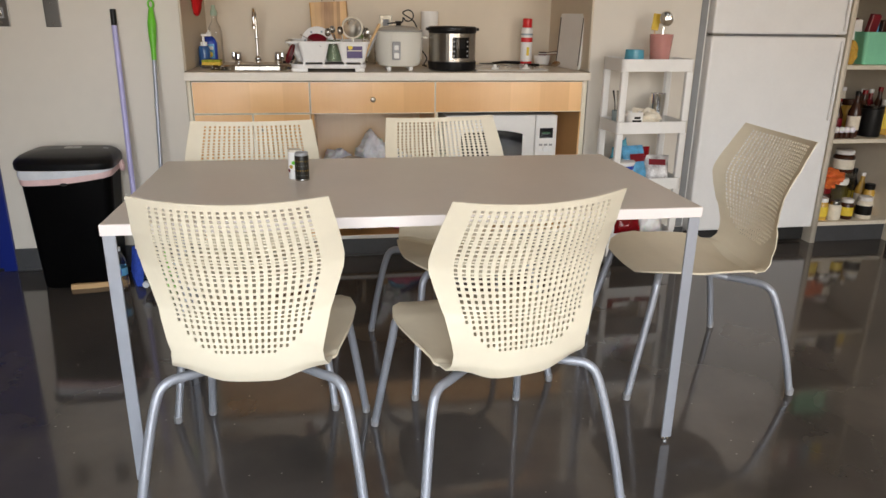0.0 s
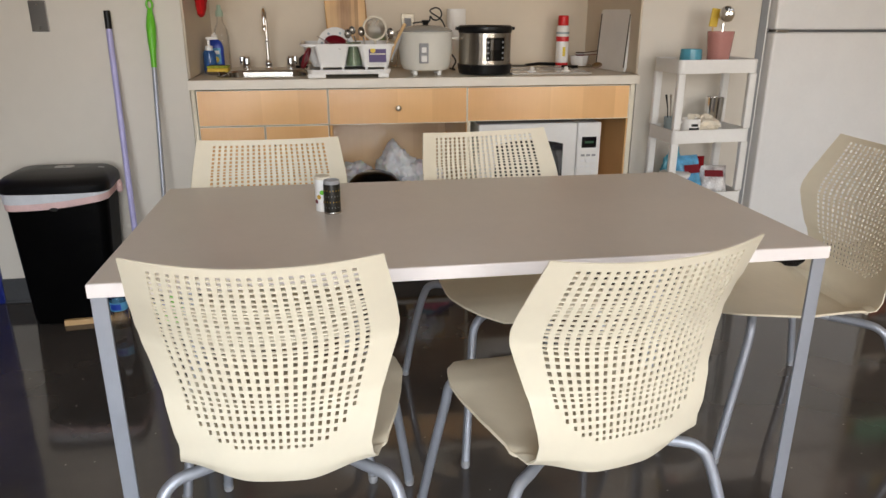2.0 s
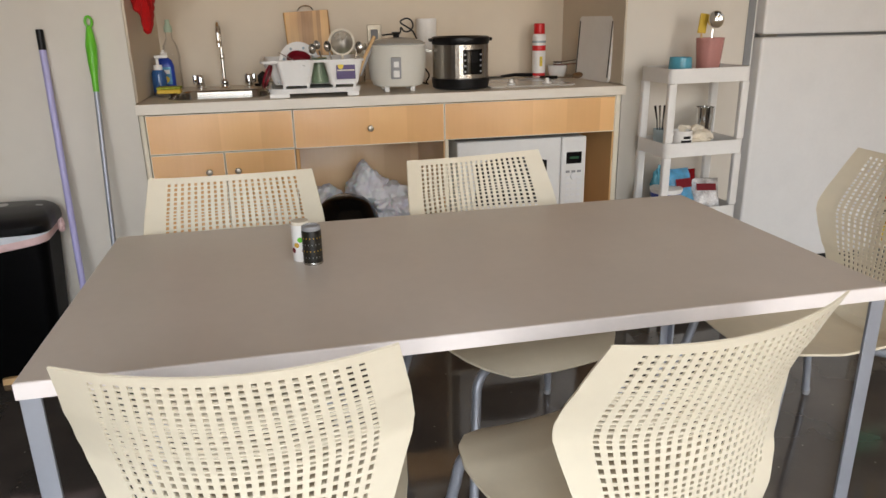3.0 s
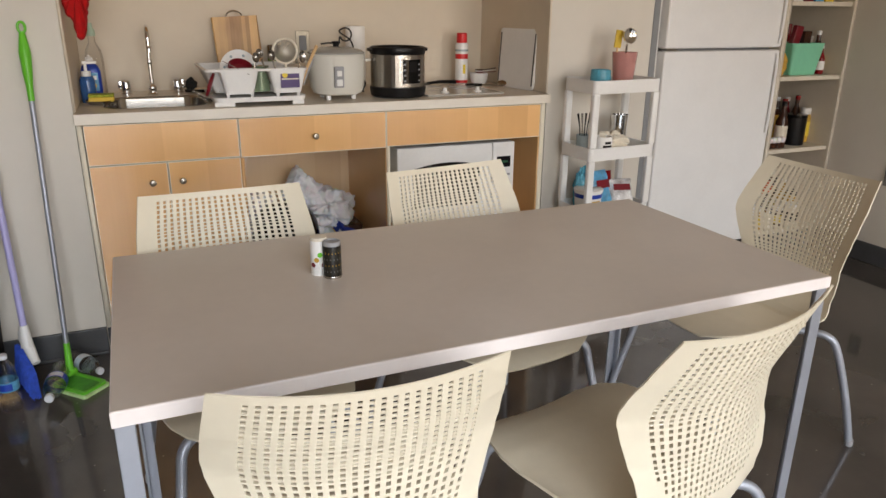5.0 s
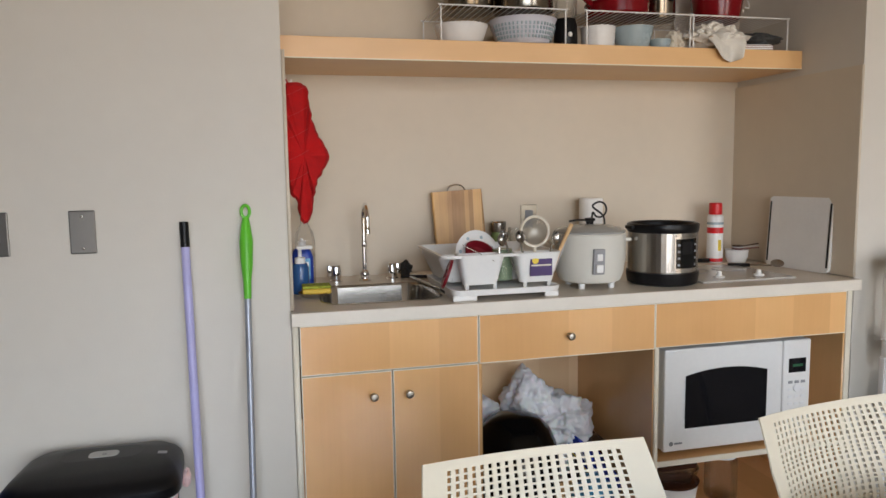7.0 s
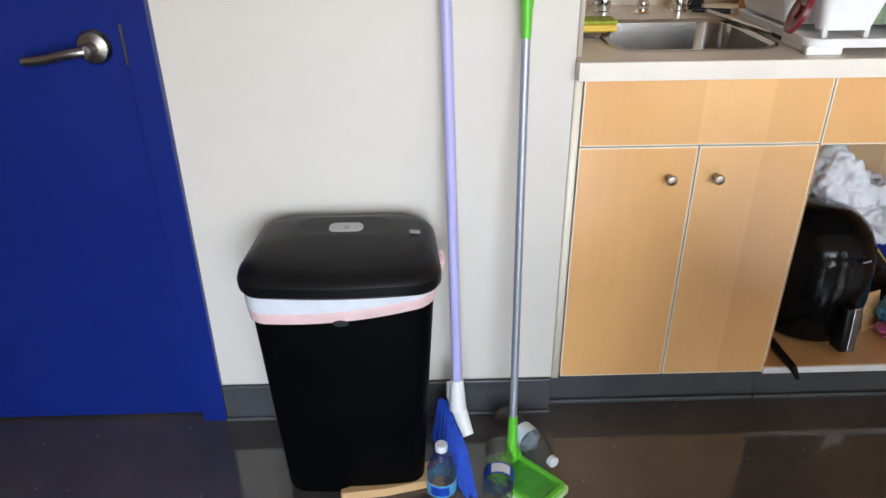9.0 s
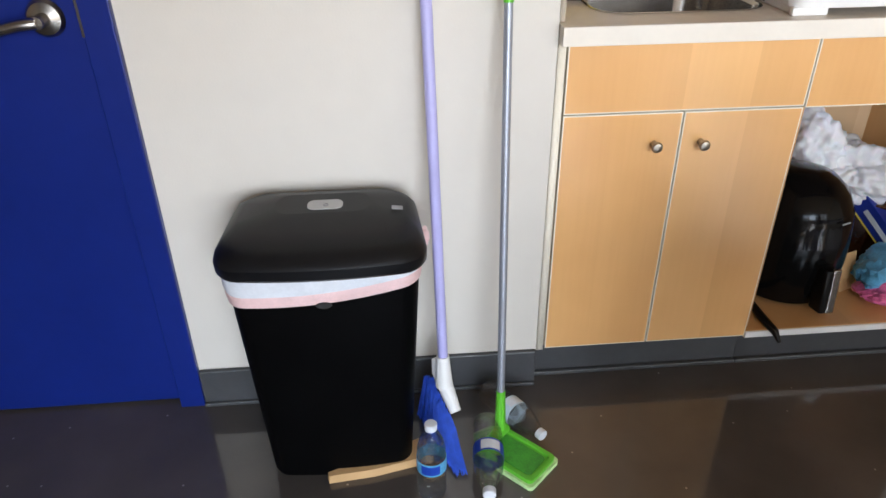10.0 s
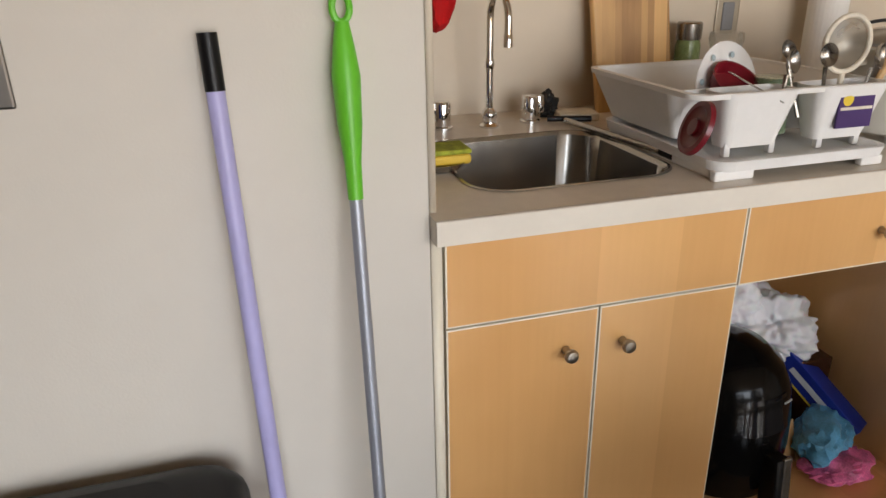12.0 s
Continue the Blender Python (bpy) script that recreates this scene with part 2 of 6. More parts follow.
M_CLOTH = mat("cream_cloth", (0.72, 0.66, 0.55), 0.9, var=0.12, scale=30, bump=0.4, bscale=300)
M_COOKER = mat("white_cooker_enamel", (0.66, 0.64, 0.575), 0.28, var=0.02)
M_HOB = mat("grey_hob_glass", (0.52, 0.49, 0.45), 0.12, var=0.04)
M_BRASS = mat("nickel_knob", (0.42, 0.38, 0.32), 0.36, metal=1.0, var=0.05)
M_PAPER = mat("paper", (0.88, 0.86, 0.82), 0.85, var=0.03, bump=0.2, bscale=120)
M_BROWN = mat("brown_sauce", (0.05, 0.018, 0.010), 0.15, var=0.2)
M_AMBER = mat("amber_jar", (0.55, 0.33, 0.06), 0.2, var=0.2)
M_YELLOWLB = mat("yellow_label", (0.75, 0.55, 0.05), 0.45, var=0.1)
M_DISPLAY = mat("green_display", (0.03, 0.10, 0.05), 0.2, var=0.05)
M_STITCH = mat("white_stitch", (0.46, 0.06, 0.06), 0.8, var=0.05)

# ---- mesh helpers ----


def finish(bm, ang=0.6):
    bmesh.ops.recalc_face_normals(bm, faces=bm.faces)
    areas = sorted(f.calc_area() for f in bm.faces)
    broad = max(4e-5, 12 * areas[len(areas) // 2]) if areas else 0
    for f in bm.faces:
        f.smooth = f.calc_area() < broad      # broad flat sides stay flat between their rounded edges
    for e in bm.edges:
        if len(e.link_faces) == 2 and e.calc_face_angle(0) > ang:
            e.smooth = False


def thing(name, loc=(0, 0, 0), label="", category="", group="", rz=0.0):
    ob = new(name)
    ob.empty_display_size = 0.05
    ob.matrix_basis = pose(*loc, 0, 0, rz)
    return tagged(ob, label, category, group)


def part(name, bm, material, parent, label="", shift=None):
    """Links a bmesh as one mesh object under a thing or a part. shift: world place to take off."""
    if shift is not None:
        bmesh.ops.translate(bm, verts=bm.verts, vec=-Vector(shift))
    finish(bm)
    me = bpy.data.meshes.new(name)
    bm.to_mesh(me)
    bm.free()
    me.materials.append(material)
    ob = new(name, me)
    ob.parent = parent
    if label:
        ob["label"] = label
    return ob


def struct(name, bm, material, label="", category=""):
    finish(bm)
    me = bpy.data.meshes.new(name)
    bm.to_mesh(me)
    bm.free()
    me.materials.append(material)
    return tagged(new(name, me), label, category, kind="structure")


def box(x0, x1, y0, y1, z0, z1, bev=0.0, bm=None, seg=2):
    bm = bm or bmesh.new()
    m = Matrix.LocRotScale(((x0 + x1) / 2, (y0 + y1) / 2, (z0 + z1) / 2), None, (abs(x1 - x0), abs(y1 - y0), abs(z1 - z0)))
    got = bmesh.ops.create_cube(bm, size=1, matrix=m)
    if bev:
        edges = list({e for v in got["verts"] for e in v.link_edges})
        bmesh.ops.bevel(bm, geom=edges, offset=bev, segments=seg, affect="EDGES", profile=0.5)
    return bm


def lathe(profile, seg=28, at=(0, 0, 0), bm=None, sx=1.0, sy=1.0):
    """Turned shape: profile of (radius, height)."""
    bm = bm or bmesh.new()
    rings = []
    for r, z in profile:
        if r < 1e-5:
            rings.append([bm.verts.new((at[0], at[1], at[2] + z))])
        else:
            rings.append([bm.verts.new((at[0] + sx * r * math.cos(a), at[1] + sy * r * math.sin(a), at[2] + z)) for a in (2 * math.pi * i / seg for i in range(seg))])
    for a, b in zip(rings, rings[1:]):
        for i in range(seg):
            j = (i + 1) % seg
            vs = [a[i % len(a)], a[j % len(a)], b[j % len(b)], b[i % len(b)]]
            vs = list(dict.fromkeys(vs))
            if len(vs) > 2:
                bm.faces.new(vs)
    return bm


def tube(points, r, seg=10, bm=None, caps=True, closed=False):
    """Round bar along points; r is one radius or one for each point."""
    bm = bm or bmesh.new()
    pts = [Vector(p) for p in points]
    rs = r if isinstance(r, (list, tuple)) else [r] * len(pts)
    rings, side = [], None
    for i, p in enumerate(pts):
        if closed:
            d = (pts[(i + 1) % len(pts)] - pts[i - 1]).normalized()
        else:
            d = (pts[min(i + 1, len(pts) - 1)] - pts[max(i - 1, 0)]).normalized()
        if side is None:
            side = d.orthogonal().normalized()
        side = (side - d * side.dot(d)).normalized()
        up = d.cross(side)
        rings.append([bm.verts.new(p + rs[i] * (math.cos(a) * side + math.sin(a) * up)) for a in (2 * math.pi * k / seg for k in range(seg))])
    pairs = list(zip(rings, rings[1:])) + ([(rings[-1], rings[0])] if closed else [])
    for a, b in pairs:
        for k in range(seg):
            bm.faces.new((a[k], a[(k + 1) % seg], b[(k + 1) % seg], b[k]))
    if caps and not closed:
        bm.faces.new(rings[0][::-1])
        bm.faces.new(rings[-1])
    return bm


def bend(points, n=6):
    """Rounds a polyline by Catmull-Rom."""
    p = [Vector(q) for q in points]
    out = []
    for i in range(len(p) - 1):
        a, b, c, d = p[max(i - 1, 0)], p[i], p[i + 1], p[min(i + 2, len(p) - 1)]
        for k in range(n):
            t = k / n
            out.append(0.5 * (2 * b + (c - a) * t + (2 * a - 5 * b + 4 * c - d) * t * t + (3 * b - a - 3 * c + d) * t ** 3))
    return out + [p[-1]]


def rrect(x0, x1, y0, y1, r, n=5):
    pts = []
    for cx, cy, a0 in ((x1 - r, y1 - r, 0), (x0 + r, y1 - r, 90), (x0 + r, y0 + r, 180), (x1 - r, y0 + r, 270)):
        for k in range(n + 1):
            a = radians(a0 + 90 * k / n)
            pts.append((cx + r * math.cos(a), cy + r * math.sin(a)))
    return pts


def loft(sections, bm=None, cap0=True, cap1=True):
    """Sections: (outline, height), outlines with the same number of points."""
    bm = bm or bmesh.new()
    rings = [[bm.verts.new((x, y, z)) for x, y in outline] for outline, z in sections]
    n = len(rings[0])
    for a, b in zip(rings, rings[1:]):
        for k in range(n):
            bm.faces.new((a[k], a[(k + 1) % n], b[(k + 1) % n], b[k]))
    if cap0:
        bm.faces.new(rings[0][::-1])
    if cap1:
        bm.faces.new(rings[-1])
    return bm


def sheet(f, nu, nv, thick, skip=None, bm=None):
    """A curved sheet f(u, v) over the unit square, with thickness."""
    bm = bm or bmesh.new()
    us = nu if isinstance(nu, list) else [i / nu for i in range(nu + 1)]
    vs = nv if isinstance(nv, list) else [i / nv for i in range(nv + 1)]
    g = [[bm.verts.new(f(u, v)) for u in us] for v in vs]
    faces = []
    for j in range(len(vs) - 1):
        for i in range(len(us) - 1):
            if skip and skip(i, j, (us[i] + us[i + 1]) / 2, (vs[j] + vs[j + 1]) / 2):
                continue
            faces.append(bm.faces.new((g[j][i], g[j][i + 1], g[j + 1][i + 1], g[j + 1][i])))
    loose = [v for v in bm.verts if not v.link_faces]
    bmesh.ops.delete(bm, geom=loose, context="VERTS")
    bmesh.ops.recalc_face_normals(bm, faces=faces)
    if thick:
        bmesh.ops.solidify(bm, geom=faces, thickness=thick)
    return bm


def moved(bm, m):
    bmesh.ops.transform(bm, matrix=m, verts=bm.verts)
    return bm


def crumple(w, d, h, seed, rough=0.3, sub=4, fine=1.0):
    """A loose crumpled lump, resting on z = 0."""
    bm = bmesh.new()
    bmesh.ops.create_icosphere(bm, subdivisions=sub, radius=0.5)
    off = Vector((seed * 3.7, seed * 1.3, seed * 5.1))
    for v in bm.verts:
        p = v.co.copy()
        k = 1 + rough * noise.noise(p * 3 + off) + fine * rough * 0.8 * abs(noise.noise(p * 7 + off)) + fine * rough * 0.4 * noise.noise(p * 15 + off)
        v.co = p * k
    lo = min(v.co.z for v in bm.verts)
    for v in bm.verts:
        z = max(v.co.z, lo * 0.8) - lo * 0.8
        v.co = Vector((v.co.x * w, v.co.y * d, z * h))
    return bm


def lying(bm, loc, heading, r):
    """Lays an upright turned thing on its side, its top pointing along heading (degrees)."""
    return moved(bm, pose(*loc) @ pose(0, 0, r, 0, 0, heading) @ pose(0, 0, 0, 0, 90, 0))

# ---- the room ----
X0, X1, YB, YS, ZC = -3.2, 3.745, 0.667, -4.6, 2.75
AX0, AX1 = -0.022, 1.905          # kitchenette recess
NX0, NX1 = 2.50, 3.26             # fridge recess

struct("floor", box(X0 - 0.2, X1 + 0.2, YS - 0.2, 0.9, -0.12, 0.0), M_FLOOR, "dark polished brown-black floor with faint specks and scuffs", "floor")
struct("ceiling", box(X0 - 0.2, X1 + 0.2, YS - 0.2, 0.9, ZC, ZC + 0.1), M_CEIL, "plain grey-beige painted ceiling", "ceiling")
bm = box(X0 - 0.2, -1.86, 0.0, 0.16, 0, ZC)
box(-0.875, AX0, 0.0, 0.16, 0, ZC, bm=bm)
box(-1.86, -0.875, 0.0, 0.16, 2.12, ZC, bm=bm)
box(AX1, NX0, 0.0, 0.8, 0, ZC, bm=bm)
box(AX0, AX1, 0.0, YB, 2.14, ZC, bm=bm)
box(AX0 - 0.10, AX0, 0.16, 0.8, 0, ZC, bm=bm)
box(NX0, X1, 0.74, 0.86, 0, ZC, bm=bm)
box(NX0, X1, 0.0, 0.74, 2.32, ZC, bm=bm)
box(NX0, NX1 + 0.02, 0.0, 0.74, 1.70, 1.775, bm=bm)
struct("wall_north", bm, M_WALL, "warm white painted wall with recesses for kitchenette and fridge", "wall")
# back wall takes the warmer colour that stands in for the recess light
struct("wall_recess", box(AX0, AX1, YB, 0.8, 0, ZC), M_RECESS, "painted back wall of the kitchenette recess, warm light put into its colour", "wall")
bm = box(X0 - 0.2, X0, YS, 0, 0, ZC)
struct("wall_west", bm, M_WALL, "plain warm white painted wall", "wall")
bm = box(X1, X1 + 0.2, YS, 0.86, 0, ZC)
struct("wall_east", bm, M_WALL, "plain warm white painted wall", "wall")
cuts = [X0 - 0.2] + [v for w in WINDOWS for v in w[:2]] + [X1 + 0.2]
bm = bmesh.new()
for k in range(0, len(cuts), 2):
    box(cuts[k], cuts[k + 1], YS - 0.2, YS, 0, ZC, bm=bm)
for wx0, wx1, wz0, wz1 in WINDOWS:
    box(wx0, wx1, YS - 0.2, YS, 0, wz0, bm=bm)
    box(wx0, wx1, YS - 0.2, YS, wz1, ZC, bm=bm)
struct("wall_south", bm, M_WALL, "plain warm white painted wall with two windows", "wall")
for num, (wx0, wx1, wz0, wz1) in enumerate(WINDOWS):
    win = struct("window_%d" % (num + 1), box(wx0 - 0.03, wx1 + 0.03, YS + 0.001, YS + 0.06, wz0 - 0.03, wz0), M_WHITE, "tall window with two panes and white frame", "window")
    bm = box(wx0, wx1, YS - 0.10, YS - 0.04, wz1 - 0.05, wz1)
    box(wx0, wx1, YS - 0.10, YS - 0.04, wz0, wz0 + 0.05, bm=bm)
    for k in range(3):
        x = wx0 + (wx1 - wx0 - 0.05) * k / 2
        box(x, x + 0.05, YS - 0.10, YS - 0.04, wz0 + 0.05, wz1 - 0.05, bm=bm)
    part("window_frame", bm, M_WHITE, win)
    for k in range(2):
        x = wx0 + (wx1 - wx0 - 0.05) * k / 2 + 0.05
        p = part("pane", box(x, x + (wx1 - wx0 - 0.15) / 2, YS - 0.074, YS - 0.068, wz0 + 0.05, wz1 - 0.05), M_GLASS, win)
        p.visible_shadow = False

# thin lining of the recess below the shelf, in the warm-lit copy of the wall paint
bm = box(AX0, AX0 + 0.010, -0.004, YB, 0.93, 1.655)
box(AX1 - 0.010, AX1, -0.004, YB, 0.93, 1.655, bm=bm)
struct("trim", bm, M_RECESS, "thin painted lining panels on both sides of the recess, tinted as warmly lit", "trim")

# steel guard on the wall corner beside the fridge
cg = thing("corner_guard", (NX0, 0, 0), "grey metal corner guard on the wall edge", "corner guard")
part("flange", box(-0.038, -0.003, -0.004, -0.0005, 0.11, 1.698, 0.0012), M_SEAL, cg)
# white colour stands for the bright highlight along the metal bend
part("nosing", tube([(-0.0005, -0.0015, 0.11), (-0.0005, -0.0015, 1.698)], 0.0042, 10), M_WHITE, cg, "rounded corner edge, its highlight put in as white")

# rubber base
def base_run(bm, x0, x1, y0, y1, h=0.108):
    box(x0, x1, y0, y1, 0.0, h, 0.004, bm=bm)


bm = bmesh.new()
base_run(bm, -0.872, -0.0225, -0.013, 0.0)
base_run(bm, AX1 - 0.005, NX0, -0.013, 0.0)
base_run(bm, X1 - 0.013, X1, YS, -0.0)
base_run(bm, X0, -1.92, -0.013, 0.0)
base_run(bm, X0, X0 + 0.013, YS, -0.013)
box(-0.872, -0.024, -0.022, -0.013, 0.0, 0.012, 0.004, bm=bm)
struct("baseboard", bm, M_BASE, "dark grey rubber cove base along the walls", "baseboard")

# ---- blue door ----
DX0, DX1 = -1.86, -0.932
door = struct("door_1", box(DX0 + 0.004, DX1 - 0.004, 0.010, 0.052, 0.008, 2.055, 0.002), M_BLUE, "closed flush door in glossy royal blue paint", "door")
bm = box(DX1, -0.872, -0.016, 0.12, 0, 2.12, 0.003)
box(DX0 - 0.06, DX0, -0.016, 0.12, 0, 2.12, 0.003, bm=bm)
box(DX0, DX1, -0.016, 0.12, 2.06, 2.12, 0.003, bm=bm)
box(DX1 - 0.016, DX1 + 0.001, 0.054, 0.075, 0, 2.06, bm=bm)
part("door_frame", bm, M_BLUE, door)
h = part("door_handle", moved(lathe([(0, 0), (0.034, 0), (0.036, 0.004), (0.030, 0.012), (0.013, 0.016), (0.012, 0.05), (0, 0.052)], 24), pose(-1.0, 0.010, 0.962, 90)), M_STEEL, door, "satin steel lever handle on a round rose")
part("lever", tube(bend([(-1.0, -0.038, 0.962), (-1.03, -0.044, 0.960), (-1.08, -0.044, 0.950), (-1.125, -0.038, 0.945)]), [0.011] * 18 + [0.009], 12), M_STEEL, h)
part("strike_plate", box(DX1 - 0.001, DX1 + 0.004, -0.0175, -0.004, 0.93, 1.01), M_STEEL, door, "thin steel latch strip")


# ---- wall plates ----
def wall_plate(x, z, switch):
    p = thing("switch_plate", (x, 0, z), "square brushed steel wall plate" + (" with a toggle switch" if switch else ", blank, screwed to the wall"), "switch plate", "steel wall plates")
    part("plate", box(-0.032, 0.032, -0.007, 0.0, -0.057, 0.057, 0.003), M_PLATE, p)
    if switch:
        part("toggle", box(-0.006, 0.006, -0.016, -0.006, -0.014, 0.014, 0.002), M_STEEL, p)
        part("surround", box(-0.012, 0.012, -0.009, -0.0065, -0.022, 0.022, 0.002), M_GREY, p)
    for s in (-1, 1):
        part("screw", moved(lathe([(0, 0), (0.0035, 0), (0.003, 0.0016), (0, 0.002)], 10), pose(0, -0.0068, s * 0.042, 90)), M_CHROME, p)


wall_plate(-0.753, 1.172, True)
wall_plate(-0.547, 1.172, False)
p = thing("wall_outlet", (0.950, YB, 1.125), "brushed steel outlet plate on the recess wall", "outlet")
part("plate", box(-0.034, 0.034, -0.006, 0, -0.056, 0.056, 0.003), M_OUTLET, p)
part("socket", box(-0.017, 0.017, -0.0085, -0.004, -0.034, 0.034, 0.003), M_SEAL, p)
p = thing("wall_outlet", (X1, -0.435, 0.485), "small steel outlet plate low on the side wall", "outlet")
part("plate", box(-0.006, 0, -0.034, 0.034, -0.056, 0.056, 0.003), M_PLATE, p)
part("socket", box(-0.0085, -0.004, -0.017, 0.017, -0.034, 0.034, 0.003), M_GREY, p)

# ---- kitchenette cabinets ----
ZD0, ZD1, ZF0, ZF1 = 0.107, 0.7312, 0.7344, 0.881


def front(name, parent, x0, x1, z0, z1, shift, y=0.0):
    """A veneered front with a pale edge band showing all round."""
    d = part(name, box(x0, x1, y, y + 0.018, z0, z1, 0.0004), M_BAND, parent, shift=shift)
    part("veneer", box(x0 + 0.0028, x1 - 0.0028, y - 0.0005, y + 0.004, z0 + 0.0028, z1 - 0.0028), M_MAPLE, d, "maple veneer face", shift=shift)
    return d


def knob(parent, x, z, shift, y=0.0):
    b = lathe([(0, 0), (0.0075, 0), (0.006, 0.004), (0.0052, 0.012), (0.011, 0.018), (0.0125, 0.024), (0.010, 0.029), (0.004, 0.031), (0, 0.031)], 18)
    part("knob", moved(b, pose(x, y, z, 90)), M_BRASS, parent, "small satin nickel knob", shift=shift)


L = (0.26, 0.3, 0.0)
c = thing("sink_cabinet", L, "maple base cabinet with two doors and false drawer front", "cabinet", "kitchenette cabinets")
bm = box(-0.020, -0.003, 0.002, 0.62, 0.10, 0.886)
part("side_panel", bm, M_BAND, c, "pale end stile", shift=L)
part("body", box(-0.002, 0.534, 0.022, 0.62, 0.10, 0.60), M_MAPLE_IN, c, shift=L)
front("drawer_front", c, 0.001, 0.5335, ZF0, ZF1, L)
d = front("door", c, 0.001, 0.2654, ZD0, ZD1, L)
knob(d, 0.208, 0.661, L, -0.001)
d = front("door", c, 0.2686, 0.5335, ZD0, ZD1, L)
knob(d, 0.314, 0.661, L, -0.001)
part("toe_kick", box(-0.036, 0.535, 0.030, 0.045, 0.0, 0.10), M_BASE, c, shift=L)
part("kick_strip", box(-0.036, 0.535, 0.016, 0.030, 0.0, 0.012, 0.003), M_BASE, c, shift=L)

L = (0.83, 0.3, 0.0)
c = thing("open_cabinet", L, "maple base unit with one drawer above an open cubby", "cabinet", "kitchenette cabinets")
d = front("drawer", c, 0.5367, 1.1330, 0.730, ZF1, L)
knob(d, 0.831, 0.799, L, -0.001)
part("back_panel", box(0.536, 1.133, 0.58, 0.60, 0.12, 0.87), M_PALEBACK, c, shift=L)
part("side_panel", box(0.536, 0.551, 0.022, 0.58, 0.12, 0.87), M_MAPLE_IN, c, shift=L)
part("side_panel", box(1.1295, 1.1335, 0.004, 0.58, 0.12, 0.87), M_MAPLE_IN, c, shift=L)
part("cubby_floor", box(0.536, 1.133, 0.004, 0.60, 0.098, 0.120), M_MAPLE_IN, c, shift=L)
part("floor_edge", box(0.536, 1.133, -0.001, 0.004, 0.100, 0.118), M_WHITE, c, "white edge strip", shift=L)
part("toe_kick", box(0.536, 1.133, 0.030, 0.045, 0.0, 0.098), M_BASE, c, shift=L)
part("kick_strip", box(0.536, 1.133, 0.016, 0.030, 0.0, 0.012, 0.003), M_BASE, c, shift=L)

L = (1.51, 0.3, 0.0)
c = thing("microwave_cabinet", L, "maple base unit with drawer front, microwave bay and shelf", "cabinet", "kitchenette cabinets")
front("drawer_front", c, 1.1350, 1.8775, 0.733, ZF1, L)
part("side_panel", box(1.134, 1.149, -0.001, 0.60, 0.0, 0.731), M_BAND, c, "pale partition edge", shift=L)
part("side_panel", box(1.872, 1.889, 0.004, 0.60, 0.10, 0.87), M_MAPLE_IN, c, shift=L)
part("end_stile", box(1.8795, 1.9, -0.001, 0.004, 0.10, 0.886), M_BAND, c, shift=L)
part("back_panel", box(1.149, 1.872, 0.58, 0.60, 0.12, 0.87), M_MAPLE_IN, c, shift=L)
part("shelf", box(1.149, 1.872, 0.006, 0.58, 0.325, 0.343), M_MAPLE_IN, c, shift=L)
part("shelf_edge", box(1.149, 1.872, 0.001, 0.006, 0.325, 0.343), M_BAND, c, shift=L)
part("cubby_floor", box(1.149, 1.872, 0.004, 0.58, 0.098, 0.120), M_MAPLE_IN, c, shift=L)
part("floor_edge", box(1.149, 1.872, -0.001, 0.004, 0.100, 0.118), M_WHITE, c, shift=L)
part("toe_kick", box(1.149, 1.9, 0.030, 0.045, 0.0, 0.098), M_BASE, c, shift=L)

# ---- worktop with the sink cut out ----
ZT = 0.926
SX0, SX1, SY0, SY1 = 0.078, 0.448, 0.066, 0.425


def worktop():
    bm = bmesh.new()
    x0, x1, y0, y1, zb = AX0 + 0.001, AX1 - 0.001, -0.030, YB, ZT - 0.038
    hole = rrect(SX0, SX1, SY0, SY1, 0.07, 6)
    n = len(hole)
    outer = []
    cx, cy = (SX0 + SX1) / 2, (SY0 + SY1) / 2
    for hx, hy in hole:
        dx, dy = hx - cx, hy - cy
        ks = []
        if dx > 0: ks.append((0.60 - cx) / dx)
        if dx < 0: ks.append((x0 - cx) / dx)
        if dy > 0: ks.append((y1 - cy) / dy)
        if dy < 0: ks.append((y0 - cy) / dy)
        k = min(ks)
        outer.append((cx + k * dx, cy + k * dy))
    hv = [bm.verts.new((x, y, ZT)) for x, y in hole]
    ov = [bm.verts.new((x, y, ZT)) for x, y in outer]
    lv = [bm.verts.new((x, y, zb)) for x, y in hole]
    for i in range(n):
        j = (i + 1) % n
        bm.faces.new((hv[i], hv[j], ov[j], ov[i]))
        bm.faces.new((hv[i], hv[j], lv[j], lv[i]))
    for cxn, cyn in ((x0, y0), (x0, y1), (0.60, y0), (0.60, y1)):
        near = sorted(range(n), key=lambda i: (outer[i][0] - cxn) ** 2 + (outer[i][1] - cyn) ** 2)
        a = next(i for i in near if abs(outer[i][0] - cxn) < 1e-6)
        b = next(i for i in near if abs(outer[i][1] - cyn) < 1e-6)
        if a != b:
            bm.faces.new((ov[a], ov[b], bm.verts.new((cxn, cyn, ZT))))
    q = [bm.verts.new(v) for v in ((0.60, y0, ZT), (x1, y0, ZT), (x1, y1, ZT), (0.60, y1, ZT))]
    bm.faces.new(q)
    bmesh.ops.remove_doubles(bm, verts=bm.verts, dist=1e-5)
    box(x0, x1, y0 - 0.003, y0, zb, ZT, 0.0014, bm=bm)
    box(x0, x1, y0, SY0 - 0.02, zb, zb + 0.004, bm=bm)
    box(x0, x0 + 0.004, y0, 0.02, zb + 0.0045, ZT - 0.0006, bm=bm)
    return bm


